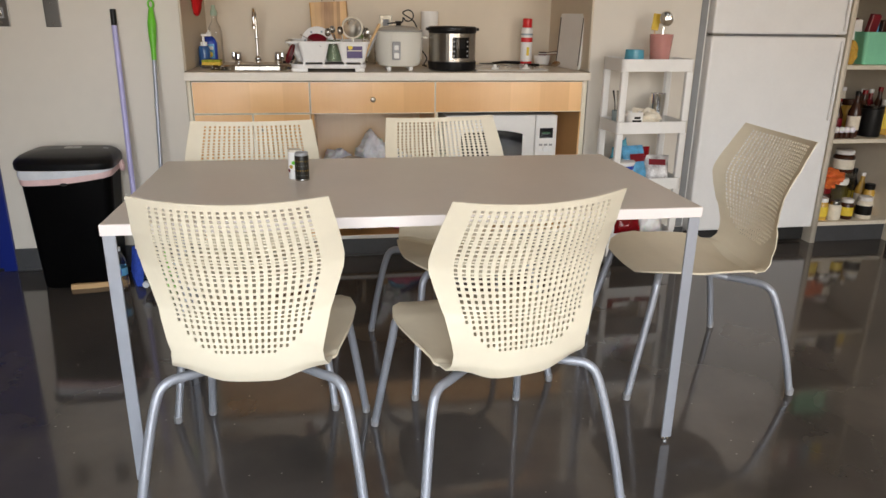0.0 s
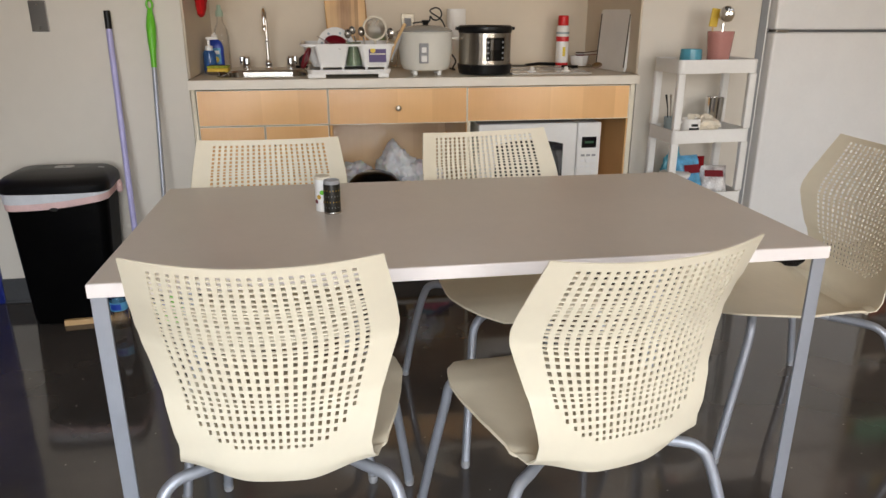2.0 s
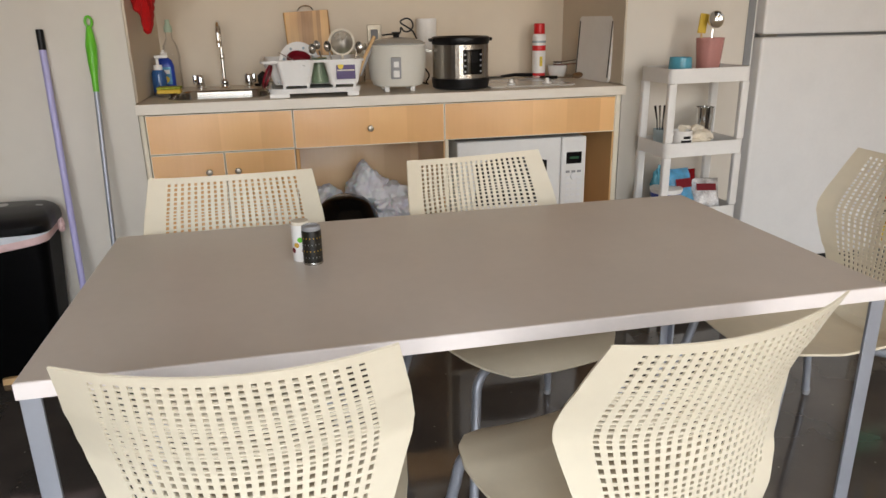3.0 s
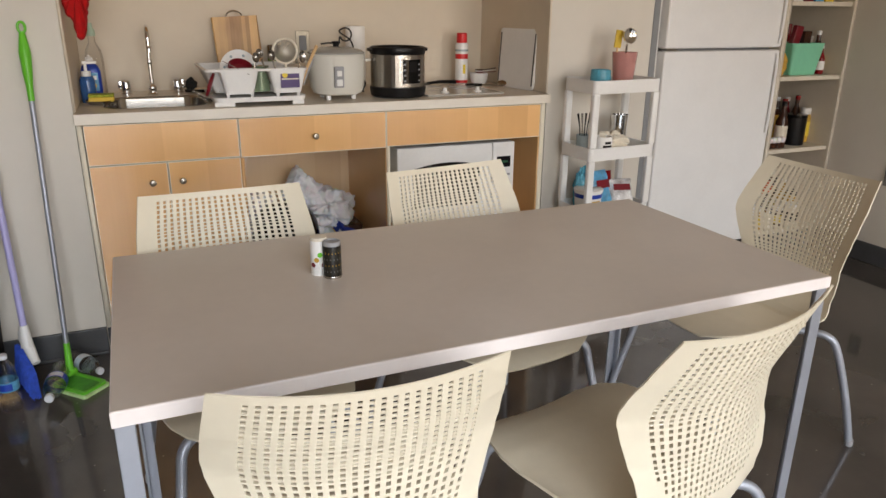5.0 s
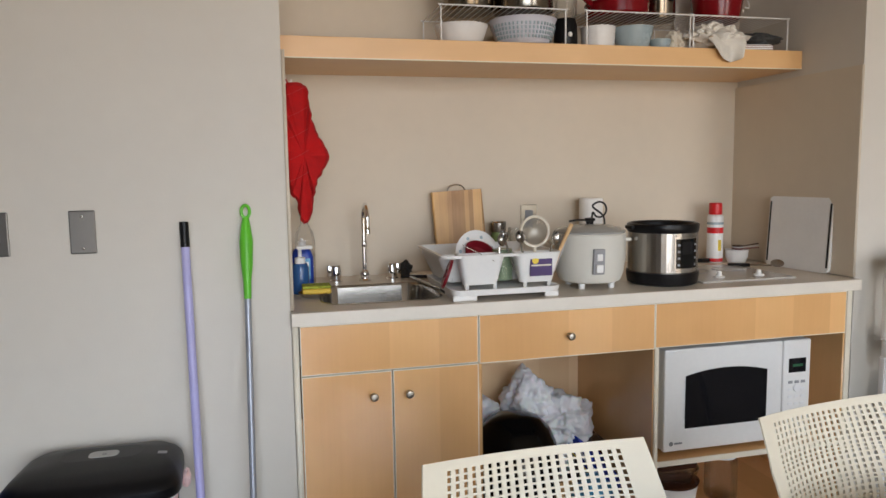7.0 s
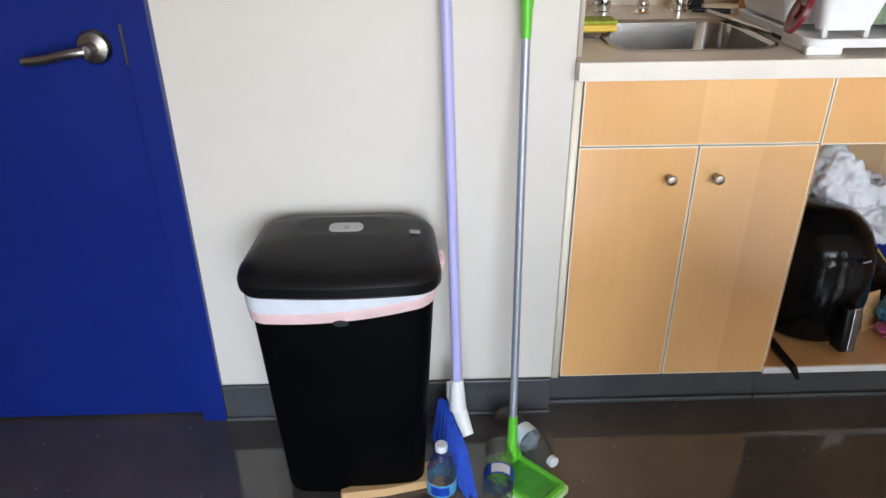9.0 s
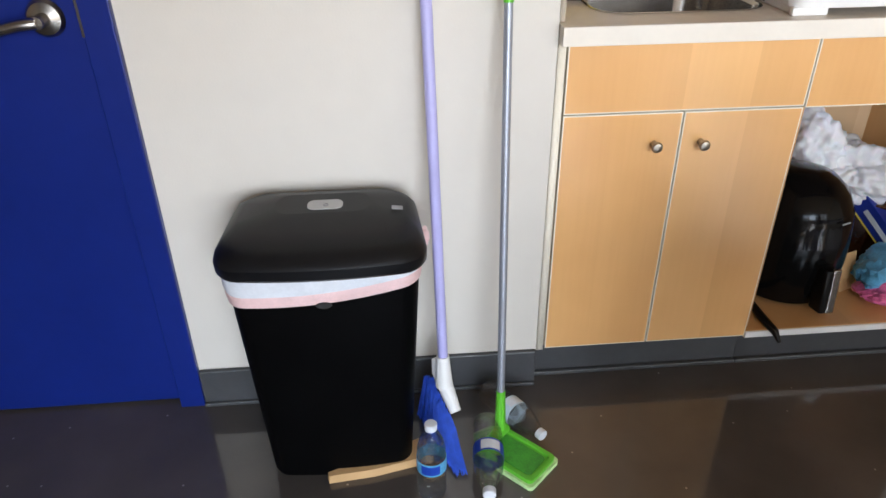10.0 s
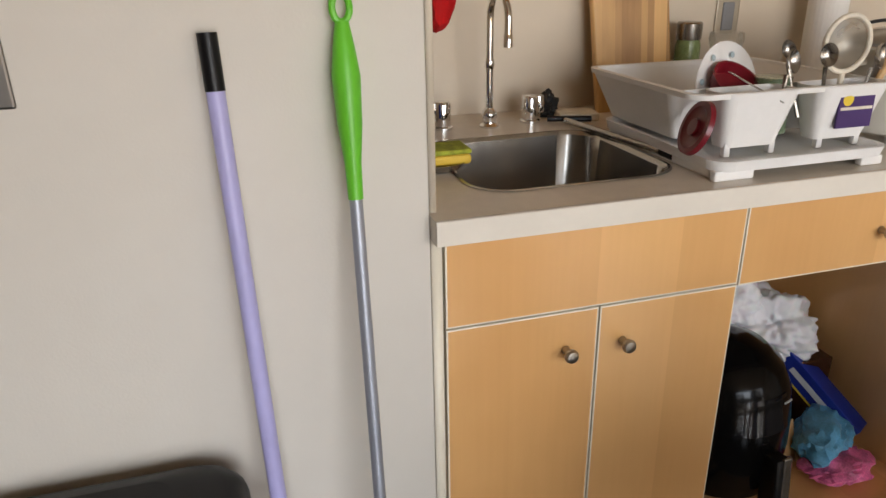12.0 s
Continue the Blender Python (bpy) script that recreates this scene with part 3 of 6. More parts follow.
ctop = thing("worktop", (0.94, 0.3, ZT - 0.038), "beige laminate worktop with pale square front edge", "worktop")
part("slab", worktop(), M_COUNTER, ctop, shift=(0.94, 0.3, ZT - 0.038))
part("front_edge", box(AX0 + 0.001, AX1 - 0.001, -0.036, -0.0335, ZT - 0.038, ZT - 0.0005, 0.001), M_EDGE, ctop, "off-white edge strip", shift=(0.94, 0.3, ZT - 0.038))

sk = thing("sink", (0.26, 0.25, 0.75), "small stainless steel bar sink set in the worktop", "sink")
S = (0.26, 0.25, 0.75)
bm = loft([(rrect(SX0 - 0.006, SX1 + 0.006, SY0 - 0.006, SY1 + 0.006, 0.074, 6), ZT + 0.0015), (rrect(SX0, SX1, SY0, SY1, 0.07, 6), ZT + 0.002), (rrect(SX0 + 0.006, SX1 - 0.006, SY0 + 0.006, SY1 - 0.006, 0.066, 6), ZT - 0.006),
           (rrect(SX0 + 0.014, SX1 - 0.014, SY0 + 0.014, SY1 - 0.014, 0.06, 6), ZT - 0.12), (rrect(SX0 + 0.035, SX1 - 0.035, SY0 + 0.035, SY1 - 0.035, 0.045, 6), ZT - 0.148), (rrect(SX0 + 0.15, SX1 - 0.15, SY0 + 0.15, SY1 - 0.15, 0.02, 6), ZT - 0.153)], cap0=False)
part("basin", bm, M_SINK, sk, shift=S)
part("drain", lathe([(0, 0), (0.03, 0), (0.032, 0.003), (0.024, 0.001), (0, -0.001)], 20, (0.26, 0.25, ZT - 0.1515)), M_CHROME, sk, shift=S)

f = thing("faucet", (0.26, 0.52, ZT), "chrome gooseneck bar faucet behind the sink", "faucet")
part("base", lathe([(0, 0), (0.021, 0), (0.022, 0.004), (0.016, 0.010), (0.015, 0.016), (0.018, 0.026), (0.015, 0.036), (0.009, 0.042), (0.0, 0.042)], 22), M_CHROME, f)
neck = [(0, 0, 0.04), (0, 0, 0.10), (0, 0, 0.19)] + [(0, -0.052 + 0.052 * math.cos(radians(a)), 0.228 + 0.052 * math.sin(radians(a))) for a in range(0, 181, 20)] + [(0, -0.104, 0.20)]
part("spout", tube(bend(neck, 3), 0.0080, 12), M_CHROME, f)
part("collar", lathe([(0, 0), (0.009, 0), (0.0105, 0.004), (0.0105, 0.016), (0.009, 0.02), (0, 0.02)], 16, (0, 0, 0.125)), M_CHROME, f)
part("aerator", lathe([(0, 0), (0.0095, 0), (0.0095, 0.022), (0.007, 0.026), (0, 0.026)], 16, (0, -0.104, 0.180)), M_CHROME, f)
for i, x in enumerate((0.157, 0.363)):
    t = thing("tap_handle", (x, 0.535, ZT), "chrome lever tap handle beside the faucet", "tap", "pair of tap handles")
    part("base", lathe([(0, 0), (0.023, 0), (0.023, 0.005), (0.018, 0.008), (0, 0.008)], 20), M_CHROME, t)
    part("barrel", lathe([(0, 0.006), (0.0175, 0.006), (0.019, 0.02), (0.019, 0.054), (0.016, 0.060), (0, 0.061)], 20), M_CHROME, t)
    s = -1 if i == 0 else 1
    part("lever", box(s * 0.014, s * 0.031, -0.009, 0.009, 0.020, 0.060, 0.004), M_CHROME, t)

# ---- shelf over the kitchenette ----
SHZ, SHY = 1.748, 0.285
s = thing("wall_shelf", (0.94, YB, SHZ - 0.07), "thick maple veneer shelf spanning the recess", "shelf")
part("board", box(AX0 + 0.002, AX1 - 0.004, SHY, YB, SHZ - 0.068, SHZ, 0.002), M_SHELFWOOD, s, shift=(0.94, YB, SHZ - 0.07))
part("edge_strip", box(AX0 + 0.002, AX1 - 0.004, SHY - 0.0015, SHY + 0.002, SHZ - 0.0685, SHZ - 0.0655), M_BAND, s, "pale lower edge line", shift=(0.94, YB, SHZ - 0.07))

# ---- table ----
TX0, TX1, TY0, TY1, TZ = 0.086, 1.592, -1.778, -1.033, 0.718
T = ((TX0 + TX1) / 2, (TY0 + TY1) / 2, 0)
t = thing("dining_table", T, "rectangular table with grey-beige laminate top and silver legs", "table")
part("tabletop", box(TX0, TX1, TY0, TY1, TZ - 0.028, TZ - 0.001, 0.0015), M_TEDGE, t, "white edged top", shift=T)
part("top_laminate", box(TX0 + 0.002, TX1 - 0.002, TY0 + 0.002, TY1 - 0.002, TZ - 0.003, TZ, 0.0006), M_TABLE, t, "grey-beige laminate surface", shift=T)
for sx in (0, 1):
    for sy in (0, 1):
        x, y = (TX0 + 0.003, TX1 - 0.003)[sx], (TY0 + 0.005, TY1 - 0.005)[sy]
        dx, dy = (1, -1)[sx], (1, -1)[sy]
        bm = box(x, x + dx * 0.030, y, y + dy * 0.007, 0.014, TZ - 0.028, 0.0015)
        box(x, x + dx * 0.007, y + dy * 0.0075, y + dy * 0.030, 0.014, TZ - 0.028, 0.0015, bm=bm)
        lg = part("leg", bm, M_SILVER, t, "silver angle-section leg", shift=T)
        part("foot", lathe([(0, 0), (0.011, 0), (0.011, 0.005), (0.005, 0.007), (0.004, 0.016), (0, 0.016)], 14, (x + dx * 0.014, y + dy * 0.012, 0)), M_CHROME, lg, shift=T)
bm = box(TX0 + 0.06, TX1 - 0.06, TY0 + 0.150, TY0 + 0.180, TZ - 0.048, TZ - 0.029)
part("rail", bm, M_BASE, t, shift=T)
part("rail", box(TX0 + 0.06, TX1 - 0.06, TY1 - 0.180, TY1 - 0.150, TZ - 0.048, TZ - 0.029), M_BASE, t, shift=T)


# ---- perforated chairs ----
def lerp(tab, v):
    for a, b in zip(tab, tab[1:]):
        if v <= b[0]:
            k = (v - a[0]) / (b[0] - a[0])
            k = k * k * (3 - 2 * k) * 0.35 + k * 0.65
            return [p + (q - p) * k for p, q in zip(a[1:], b[1:])]
    return list(tab[-1][1:])


# height along the back: middle depth, height, half width
BACK = [(0.0, -0.198, 0.371, 0.188), (0.03, -0.224, 0.381, 0.181), (0.07, -0.238, 0.410, 0.174), (0.14, -0.241, 0.455, 0.170), (0.32, -0.243, 0.548, 0.190), (0.52, -0.252, 0.648, 0.221), (0.60, -0.261, 0.680, 0.2245), (0.75, -0.283, 0.735, 0.219), (1.0, -0.316, 0.826, 0.2035)]
SEAT = [(0.0, -0.198, 0.371, 0.188), (0.06, -0.172, 0.373, 0.195), (0.15, -0.140, 0.384, 0.198), (0.3, -0.07, 0.400, 0.212), (0.5, 0.01, 0.414, 0.222), (0.7, 0.09, 0.425, 0.226), (0.84, 0.155, 0.424, 0.208), (0.93, 0.20, 0.414, 0.174), (1.0, 0.226, 0.398, 0.120)]
# how far the back's edges curl forward
CURL = [(0.0, 0.035), (0.08, 0.026), (0.2, 0.022), (0.28, 0.031), (0.36, 0.045), (0.46, 0.059), (0.56, 0.066), (0.66, 0.063), (0.80, 0.052), (1.0, 0.035)]


def back_at(u, v):
    y, z, w = lerp(BACK, v)
    a = 2 * u - 1
    k = min(1.0, max(0.0, abs(a) - 0.25) / 0.65)
    k = k * k * (3 - 2 * k)
    return Vector((a * w, y + a * a * lerp(CURL, v)[0], z + 0.010 * a * a * v + 0.040 * k * max(0.0, 1 - v / 0.15) ** 1.5))


def seat_at(u, v):
    y, z, w = lerp(SEAT, v)
    a = 2 * u - 1
    k = min(1.0, max(0.0, abs(a) - 0.25) / 0.65)
    k = k * k * (3 - 2 * k)
    f = max(0.0, 1 - v / 0.25)
    lip = 0.040 * (k * f + a ** 4 * (1 - f)) * max(0.0, 1 - v / 0.6) + 0.008 * a * a * min(1.0, 6 * v)
    return Vector((a * w, y + 0.035 * a * a * max(0.0, 1 - v / 0.12), z + lip))


def back_mesh():
    cols, rows = 21, 31
    us, vs, hu, hv = [0.0, 0.03, 0.065], [0.0, 0.015, 0.035, 0.06, 0.085, 0.11, 0.135], set(), set()
    for c in range(cols):
        m_ = 0.10 + 0.80 * (c + 0.5) / cols
        us += [m_ - 0.0085, m_ + 0.0085]
        hu.add(len(us) - 2)
    us += [0.935, 0.97, 1.0]
    for r in range(rows):
        m_ = 0.150 + 0.805 * (r + 0.5) / rows
        h_ = 0.0070 + 0.0020 * m_
        vs += [m_ - h_, m_ + h_]
        hv.add(len(vs) - 2)
    vs += [0.978, 1.0]
    return sheet(back_at, us, vs, 0.0032, lambda i, j, u, v: i in hu and j in hv and v > 0.148 + 6.5 * abs(u - 0.5) ** 4)


def chair():
    c = thing("dining_chair", (0, 0, 0), "cream plastic shell chair with perforated back and silver tube legs", "chair", "chairs round the table")
    part("backrest", back_mesh(), M_CHAIR, c, "cream perforated plastic back")
    part("seat", sheet(seat_at, 18, 26, 0.006), M_SEAT, c, "cream moulded seat")
    for sx in (-1, 1):
        part("under_rail", tube(bend([(sx * 0.10, -0.11, 0.362), (sx * 0.10, 0.0, 0.388), (sx * 0.10, 0.12, 0.402)], 4), 0.010, 8), M_SILVER, c)
    for sx in (-1, 1):
        pts = bend([(sx * 0.09, -0.11, 0.361), (sx * 0.155, -0.165, 0.366), (sx * 0.200, -0.198, 0.362), (sx * 0.223, -0.222, 0.318), (sx * 0.250, -0.265, 0.16), (sx * 0.268, -0.294, 0.018)], 6)
        l = part("leg", tube(pts, 0.0118, 12), M_SILVER, c, "bent silver tube leg")
        part("glide", moved(lathe([(0, 0), (0.011, 0), (0.0125, 0.004), (0.0125, 0.022), (0, 0.022)], 14), pose(sx * 0.269, -0.296, 0)), M_GREY, l)
        pts = bend([(sx * 0.09, 0.12, 0.402), (sx * 0.15, 0.155, 0.402), (sx * 0.188, 0.178, 0.380), (sx * 0.200, 0.192, 0.315), (sx * 0.222, 0.232, 0.14), (sx * 0.236, 0.258, 0.018)], 6)
        l = part("leg", tube(pts, 0.0118, 12), M_SILVER, c, "bent silver tube leg")
        part("glide", moved(lathe([(0, 0), (0.011, 0), (0.0125, 0.004), (0.0125, 0.022), (0, 0.022)], 14), pose(sx * 0.237, 0.260, 0)), M_GREY, l)
    return c


def chair_pose(bx_, by_, turn):
    """From the middle between the back's two top corners."""
    a = radians(turn)
    return pose(bx_ - 0.2815 * math.sin(a), by_ + 0.2815 * math.cos(a), 0, 0, 0, turn)


first = chair()
for spot in ((1.064, -2.058, 11.0), (0.360, -0.930, 181.5), (1.026, -0.870, 188.0), (2.10, -1.30, 89.0)):
    copy_thing(first, chair_pose(*spot))
first.matrix_basis = chair_pose(0.415, -2.005, -5.8)


# ---- on the worktop ----
def turned(name, loc, label, category, pieces, group="", rz=0):
    """A thing made of turned parts: (part name, profile, material)."""
    t = thing(name, loc, label, category, group, rz)
    for pn, prof, m_ in pieces:
        part(pn, lathe(prof, 28), m_, t)
    return t


tray = thing("drip_tray", (0.632, 0.185, ZT), "white plastic drip tray under the dish rack", "tray")
bm = loft([(rrect(-0.174, 0.170, -0.192, 0.192, 0.032), 0.016), (rrect(-0.178, 0.174, -0.196, 0.196, 0.034), 0.034), (rrect(-0.168, 0.164, -0.186, 0.186, 0.03), 0.034), (rrect(-0.160, 0.156, -0.178, 0.178, 0.026), 0.022)])
part("tray", bm, M_WHITE, tray)
for x0, x1, y0, y1 in ((-0.176, -0.10, -0.188, -0.172), (0.118, 0.164, -0.188, -0.172), (-0.170, -0.154, -0.165, 0.165), (0.150, 0.166, -0.165, 0.165), (-0.16, 0.158, 0.172, 0.188)):
    part("skirt", box(x0, x1, y0, y1, 0, 0.018, 0.004), M_WHITE, tray)

RK = (0.635, 0.205, ZT + 0.036)
rack = thing("dish_rack", RK, "white plastic dish rack with two cutlery tubs", "dish rack")


def tub(x0, x1, y0, y1, h, taper, wall=0.004, z0=0.0):
    o1, o2 = rrect(x0 + taper, x1 - taper, y0 + taper, y1 - taper * 0.4, 0.014), rrect(x0, x1, y0, y1, 0.02)
    i2, i1 = rrect(x0 + wall, x1 - wall, y0 + wall, y1 - wall, 0.018), rrect(x0 + taper + wall, x1 - taper - wall, y0 + taper + wall, y1 - taper * 0.4 - wall, 0.012)
    return loft([(o1, z0), (o2, h), (i2, h), (i1, z0 + wall)])


part("basket", tub(-0.20, 0.185, -0.10, 0.20, 0.096, 0.045), M_WHITE, rack)
bm = loft([(rrect(-0.204, 0.190, -0.172, 0.204, 0.03), 0.090), (rrect(-0.206, 0.192, -0.174, 0.206, 0.032), 0.099), (rrect(-0.194, 0.180, -0.162, 0.194, 0.026), 0.099), (rrect(-0.194, 0.180, -0.162, 0.194, 0.026), 0.090)], cap0=False, cap1=False)
part("rim", bm, M_WHITE, rack)
for x0, x1 in ((-0.150, 0.0), (0.035, 0.185)):
    b = part("cutlery_tub", tub(x0, x1, -0.178, -0.105, 0.098, 0.022, z0=0.004), M_WHITE, rack)
    if x0 > 0:
        lb = part("sticker", box(x0 + 0.045, x0 + 0.118, -0.1735, -0.1690, 0.025, 0.088), M_PURPLE, b, "purple printed product sticker")
        part("sticker_band", box(x0 + 0.048, x0 + 0.115, -0.1745, -0.1730, 0.056, 0.061), M_CLOTH, lb)
        part("sticker_spot", moved(lathe([(0, 0), (0.011, 0), (0, 0.001)], 16), pose(x0 + 0.062, -0.1735, 0.074, 90)), M_YELLOWLB, lb)
for x in (-0.12, -0.03, 0.07, 0.15):
    part("leg", box(x - 0.006, x + 0.006, -0.155, -0.143, -0.012, 0.012, 0.002), M_WHITE, rack)
for k in range(9):
    x = -0.145 + 0.036 * k
    part("rib", tube(bend([(x, -0.07, 0.004), (x, -0.02, 0.05), (x, 0.05, 0.05), (x, 0.14, 0.006)], 4), 0.0025, 6), M_WHITE, rack)

RZ = RK[2]
pl = thing("dinner_plate", (0.578, 0.170, RZ - 0.001), "white dinner plate with small printed flowers in the rack", "plate")
b = moved(lathe([(0, 0.004), (0.06, 0.003), (0.095, 0.015), (0.098, 0.017), (0.094, 0.012), (0.06, 0.0), (0, 0.0)], 36), pose(0, 0, 0.081, 78, 0, 15) @ Matrix.Scale(0.85, 4))
part("plate", b, M_WHITE, pl)
for k in range(7):
    a = radians(20 + 48 * k)
    part("flower", moved(lathe([(0, 0), (0.007, 0.0), (0, 0.0016)], 8), pose(0, 0, 0.081, 78, 0, 15) @ Matrix.Scale(0.85, 4) @ pose(0.074 * math.cos(a), 0.074 * math.sin(a), 0.0125)), M_GREYBLUE, pl)
rl = thing("round_cover", (0.456, 0.055, RZ - 0.004), "dark red round plastic food cover leaning on the rack", "cover")
part("disc", moved(lathe([(0, 0.010), (0.045, 0.010), (0.05, 0.013), (0.063, 0.012), (0.065, 0.0), (0.062, 0.0), (0.060, 0.008), (0, 0.006)], 32), pose(0, 0, 0.045, 68, -18, -94) @ Matrix.Scale(0.72, 4)), M_REDPL, rl)
part("grip", moved(lathe([(0, 0), (0.02, 0), (0.02, 0.006), (0, 0.006)], 20), pose(0, 0, 0.045, 68, -18, -94) @ Matrix.Scale(0.72, 4) @ pose(0, 0, 0.010)), M_REDPL, rl)
rl = thing("red_bowl", (0.575, 0.155, RZ + 0.035), "small dark red bowl tilted inside the rack", "bowl")
part("bowl", moved(lathe([(0, 0), (0.03, 0.002), (0.045, 0.025), (0.05, 0.045), (0.046, 0.045), (0.04, 0.024), (0, 0.006)], 26), pose(0, 0, 0.03, 40, 10, 0)), M_REDPL, rl)


def spoon(loc, lean_x, lean_y, turn, label, r=0.022, ladle=False):
    s = thing("serving_spoon", loc, label, "spoon", "spoons in the cutlery tubs")
    r *= 0.68
    b = lathe([(0, 0), (r * 0.6, 0.004), (r, 0.013), (r * 0.96, 0.0135), (r * 0.56, 0.006), (0, 0.002)], 20, sy=1.35)
    part("bowl", moved(b, pose(0, 0, 0, lean_x, lean_y, turn) @ pose(0, 0, 0.138, 80)), M_STEEL, s)
    part("handle", moved(tube([(0, 0, 0.02), (0, 0, 0.08), (0, -0.002, 0.118)], [0.004, 0.003, 0.004], 8), pose(0, 0, 0, lean_x, lean_y, turn)), M_STEEL, s)


spoon((0.615, 0.058, RZ + 0.0), -4, 6, 10, "polished steel serving spoon standing in a tub")
spoon((0.715, 0.065, RZ + 0.012), 6, -8, -20, "polished steel serving spoon standing in a tub")
spoon((0.775, 0.055, RZ + 0.004), 2, 12, 30, "polished steel serving spoon standing in a tub", 0.026)
spoon((0.690, 0.085, RZ + 0.018), -10, -16, 0, "polished steel serving spoon standing in a tub", 0.020)
st = thing("wire_strainer", (0.745, 0.070, RZ + 0.01), "round kitchen strainer with pale rim in the rack", "strainer")
ring = [(0.047 * math.cos(2 * math.pi * k / 28), 0, 0.152 + 0.047 * math.sin(2 * math.pi * k / 28)) for k in range(28)]
part("rim", tube(ring, 0.0045, 8, closed=True), M_CLOTH, st)
part("mesh", moved(lathe([(0.045, 0), (0.036, 0.018), (0.02, 0.028), (0, 0.031)], 24), pose(0, 0, 0.152, -90)), mat("fine_wire_mesh", (0.45, 0.43, 0.38), 0.4, metal=0.6, alpha=0.45), st)
part("handle", tube([(0, 0, 0.01), (0, 0, 0.105)], 0.005, 8), M_CLOTH, st)
sp = thing("wooden_spatula", (0.80, 0.060, RZ + 0.01), "wooden handled spatula leaning out of the rack", "spatula")
part("handle", tube([(0, 0, 0.02), (0.03, 0.01, 0.09), (0.075, 0.02, 0.17)], [0.006, 0.006, 0.007], 8), M_BARE, sp)
part("blade", tube([(0.012, 0.02, 0.02), (0.05, 0.03, 0.115), (0.058, 0.032, 0.132)], [0.005, 0.012, 0.009], 8), M_GREY, sp)
kn = thing("table_knife", (0.55, 0.045, RZ + 0.073), "steel table knife lying across the rack rim", "knife")
part("blade", moved(box(-0.055, 0.055, -0.006, 0.006, 0, 0.002, 0.0008), pose(0, 0, 0.03, 0, 28, -12)), M_STEEL, kn)
gl = thing("green_glass", (0.655, 0.130, RZ + 0.006), "pale green drinking glass upside down in the rack", "glass")
part("glass", lathe([(0.034, 0), (0.0335, 0.05), (0.033, 0.098), (0, 0.10), (0, 0.096), (0.027, 0.094), (0.031, 0.0)], 26), mat("green_tint_glass", (0.45, 0.58, 0.40), 0.1, var=0.05, trans=0.75), gl)

cb = thing("cutting_board", (0.665, 0.60, ZT), "striped bamboo cutting board leaning on the wall", "cutting board")
CB = pose(-0.012, -0.02, 0.003, -8, -3, 0)
part("board", moved(loft([(rrect(-0.100, 0.100, -0.011, 0.011, 0.006), 0.0), (rrect(-0.100, 0.100, -0.011, 0.011, 0.006), 0.318)]), CB @ pose(0, 0, 0)), M_BAMBOO, cb)
part("hanger", moved(tube(bend([(-0.036, 0, 0.316), (-0.026, 0, 0.335), (0, 0, 0.343), (0.026, 0, 0.335), (0.036, 0, 0.316)], 4), 0.0028, 8), CB), M_CHROME, cb)

turned("spice_jar", (0.80, 0.60, ZT), "glass spice jar with green herbs and steel lid", "jar", [
    ("jar", [(0, 0), (0.028, 0), (0.030, 0.005), (0.030, 0.14), (0.026, 0.155), (0, 0.155)], mat("green_herbs", (0.20, 0.26, 0.10), 0.25, var=0.3, scale=60)),
    ("lid", [(0, 0.155), (0.029, 0.155), (0.030, 0.160), (0.030, 0.192), (0.027, 0.196), (0, 0.196)], M_STEEL)])
turned("stacked_cups", (0.855, 0.53, ZT), "stack of clear ribbed plastic cups", "cups", [
    ("cups", [(0, 0), (0.026, 0.0)] + [(0.026 + 0.0016 * k + (0.003 if k % 2 else 0), 0.02 * (k + 1)) for k in range(8)] + [(0.038, 0.175), (0.035, 0.175), (0.028, 0.01), (0, 0.006)], M_CLEAR)])
turned("paper_towel_roll", (1.185, 0.585, ZT), "white paper towel roll standing on end", "paper towel", [
    ("roll", [(0.020, 0.0), (0.045, 0.0), (0.047, 0.004), (0.047, 0.274), (0.045, 0.278), (0.020, 0.278), (0.020, 0.0)], M_PAPER),
    ("core", [(0.019, 0.001), (0.0195, 0.277), (0.017, 0.277), (0.017, 0.001)], M_BARE)])

rc = thing("rice_cooker", (0.972, 0.150, ZT), "white enamel rice cooker with glass lid and one switch", "rice cooker")
part("body", lathe([(0, 0.018), (0.085, 0.018), (0.101, 0.024), (0.112, 0.050), (0.118, 0.110), (0.118, 0.172), (0.120, 0.178), (0.116, 0.182), (0, 0.182)], 40), M_COOKER, rc)
for a in (45, 135, 225, 315):
    part("foot", lathe([(0, 0), (0.010, 0), (0.012, 0.022), (0, 0.022)], 12, (0.075 * math.cos(radians(a)), 0.075 * math.sin(radians(a)), 0)), M_WHITE, rc)
part("lid", lathe([(0.116, 0.182), (0.117, 0.187), (0.104, 0.196), (0.06, 0.207), (0, 0.211)], 40), mat("smoky_lid_glass", (0.42, 0.42, 0.40), 0.12, var=0.03, trans=0.2), rc, "smoky glass lid")
part("lid_knob", lathe([(0, 0.209), (0.012, 0.209), (0.013, 0.217), (0.019, 0.222), (0.017, 0.229), (0, 0.231)], 18), M_BLACK, rc, "black lid knob")
b = box(-0.020, 0.020, -0.004, 0.010, -0.042, 0.042, 0.004)
pn = part("switch_panel", moved(b, pose(-0.022, -0.1165, 0.095, 4)), M_GREY, rc, "grey switch panel")
part("switch", moved(box(-0.012, 0.012, -0.011, -0.002, -0.034, -0.008, 0.003), pose(-0.022, -0.1165, 0.095, 4)), M_WHITE, pn)
part("lamp", moved(box(-0.010, 0.010, -0.007, -0.002, 0.004, 0.026, 0.002), pose(-0.022, -0.1165, 0.095, 4)), M_WHITE, pn)
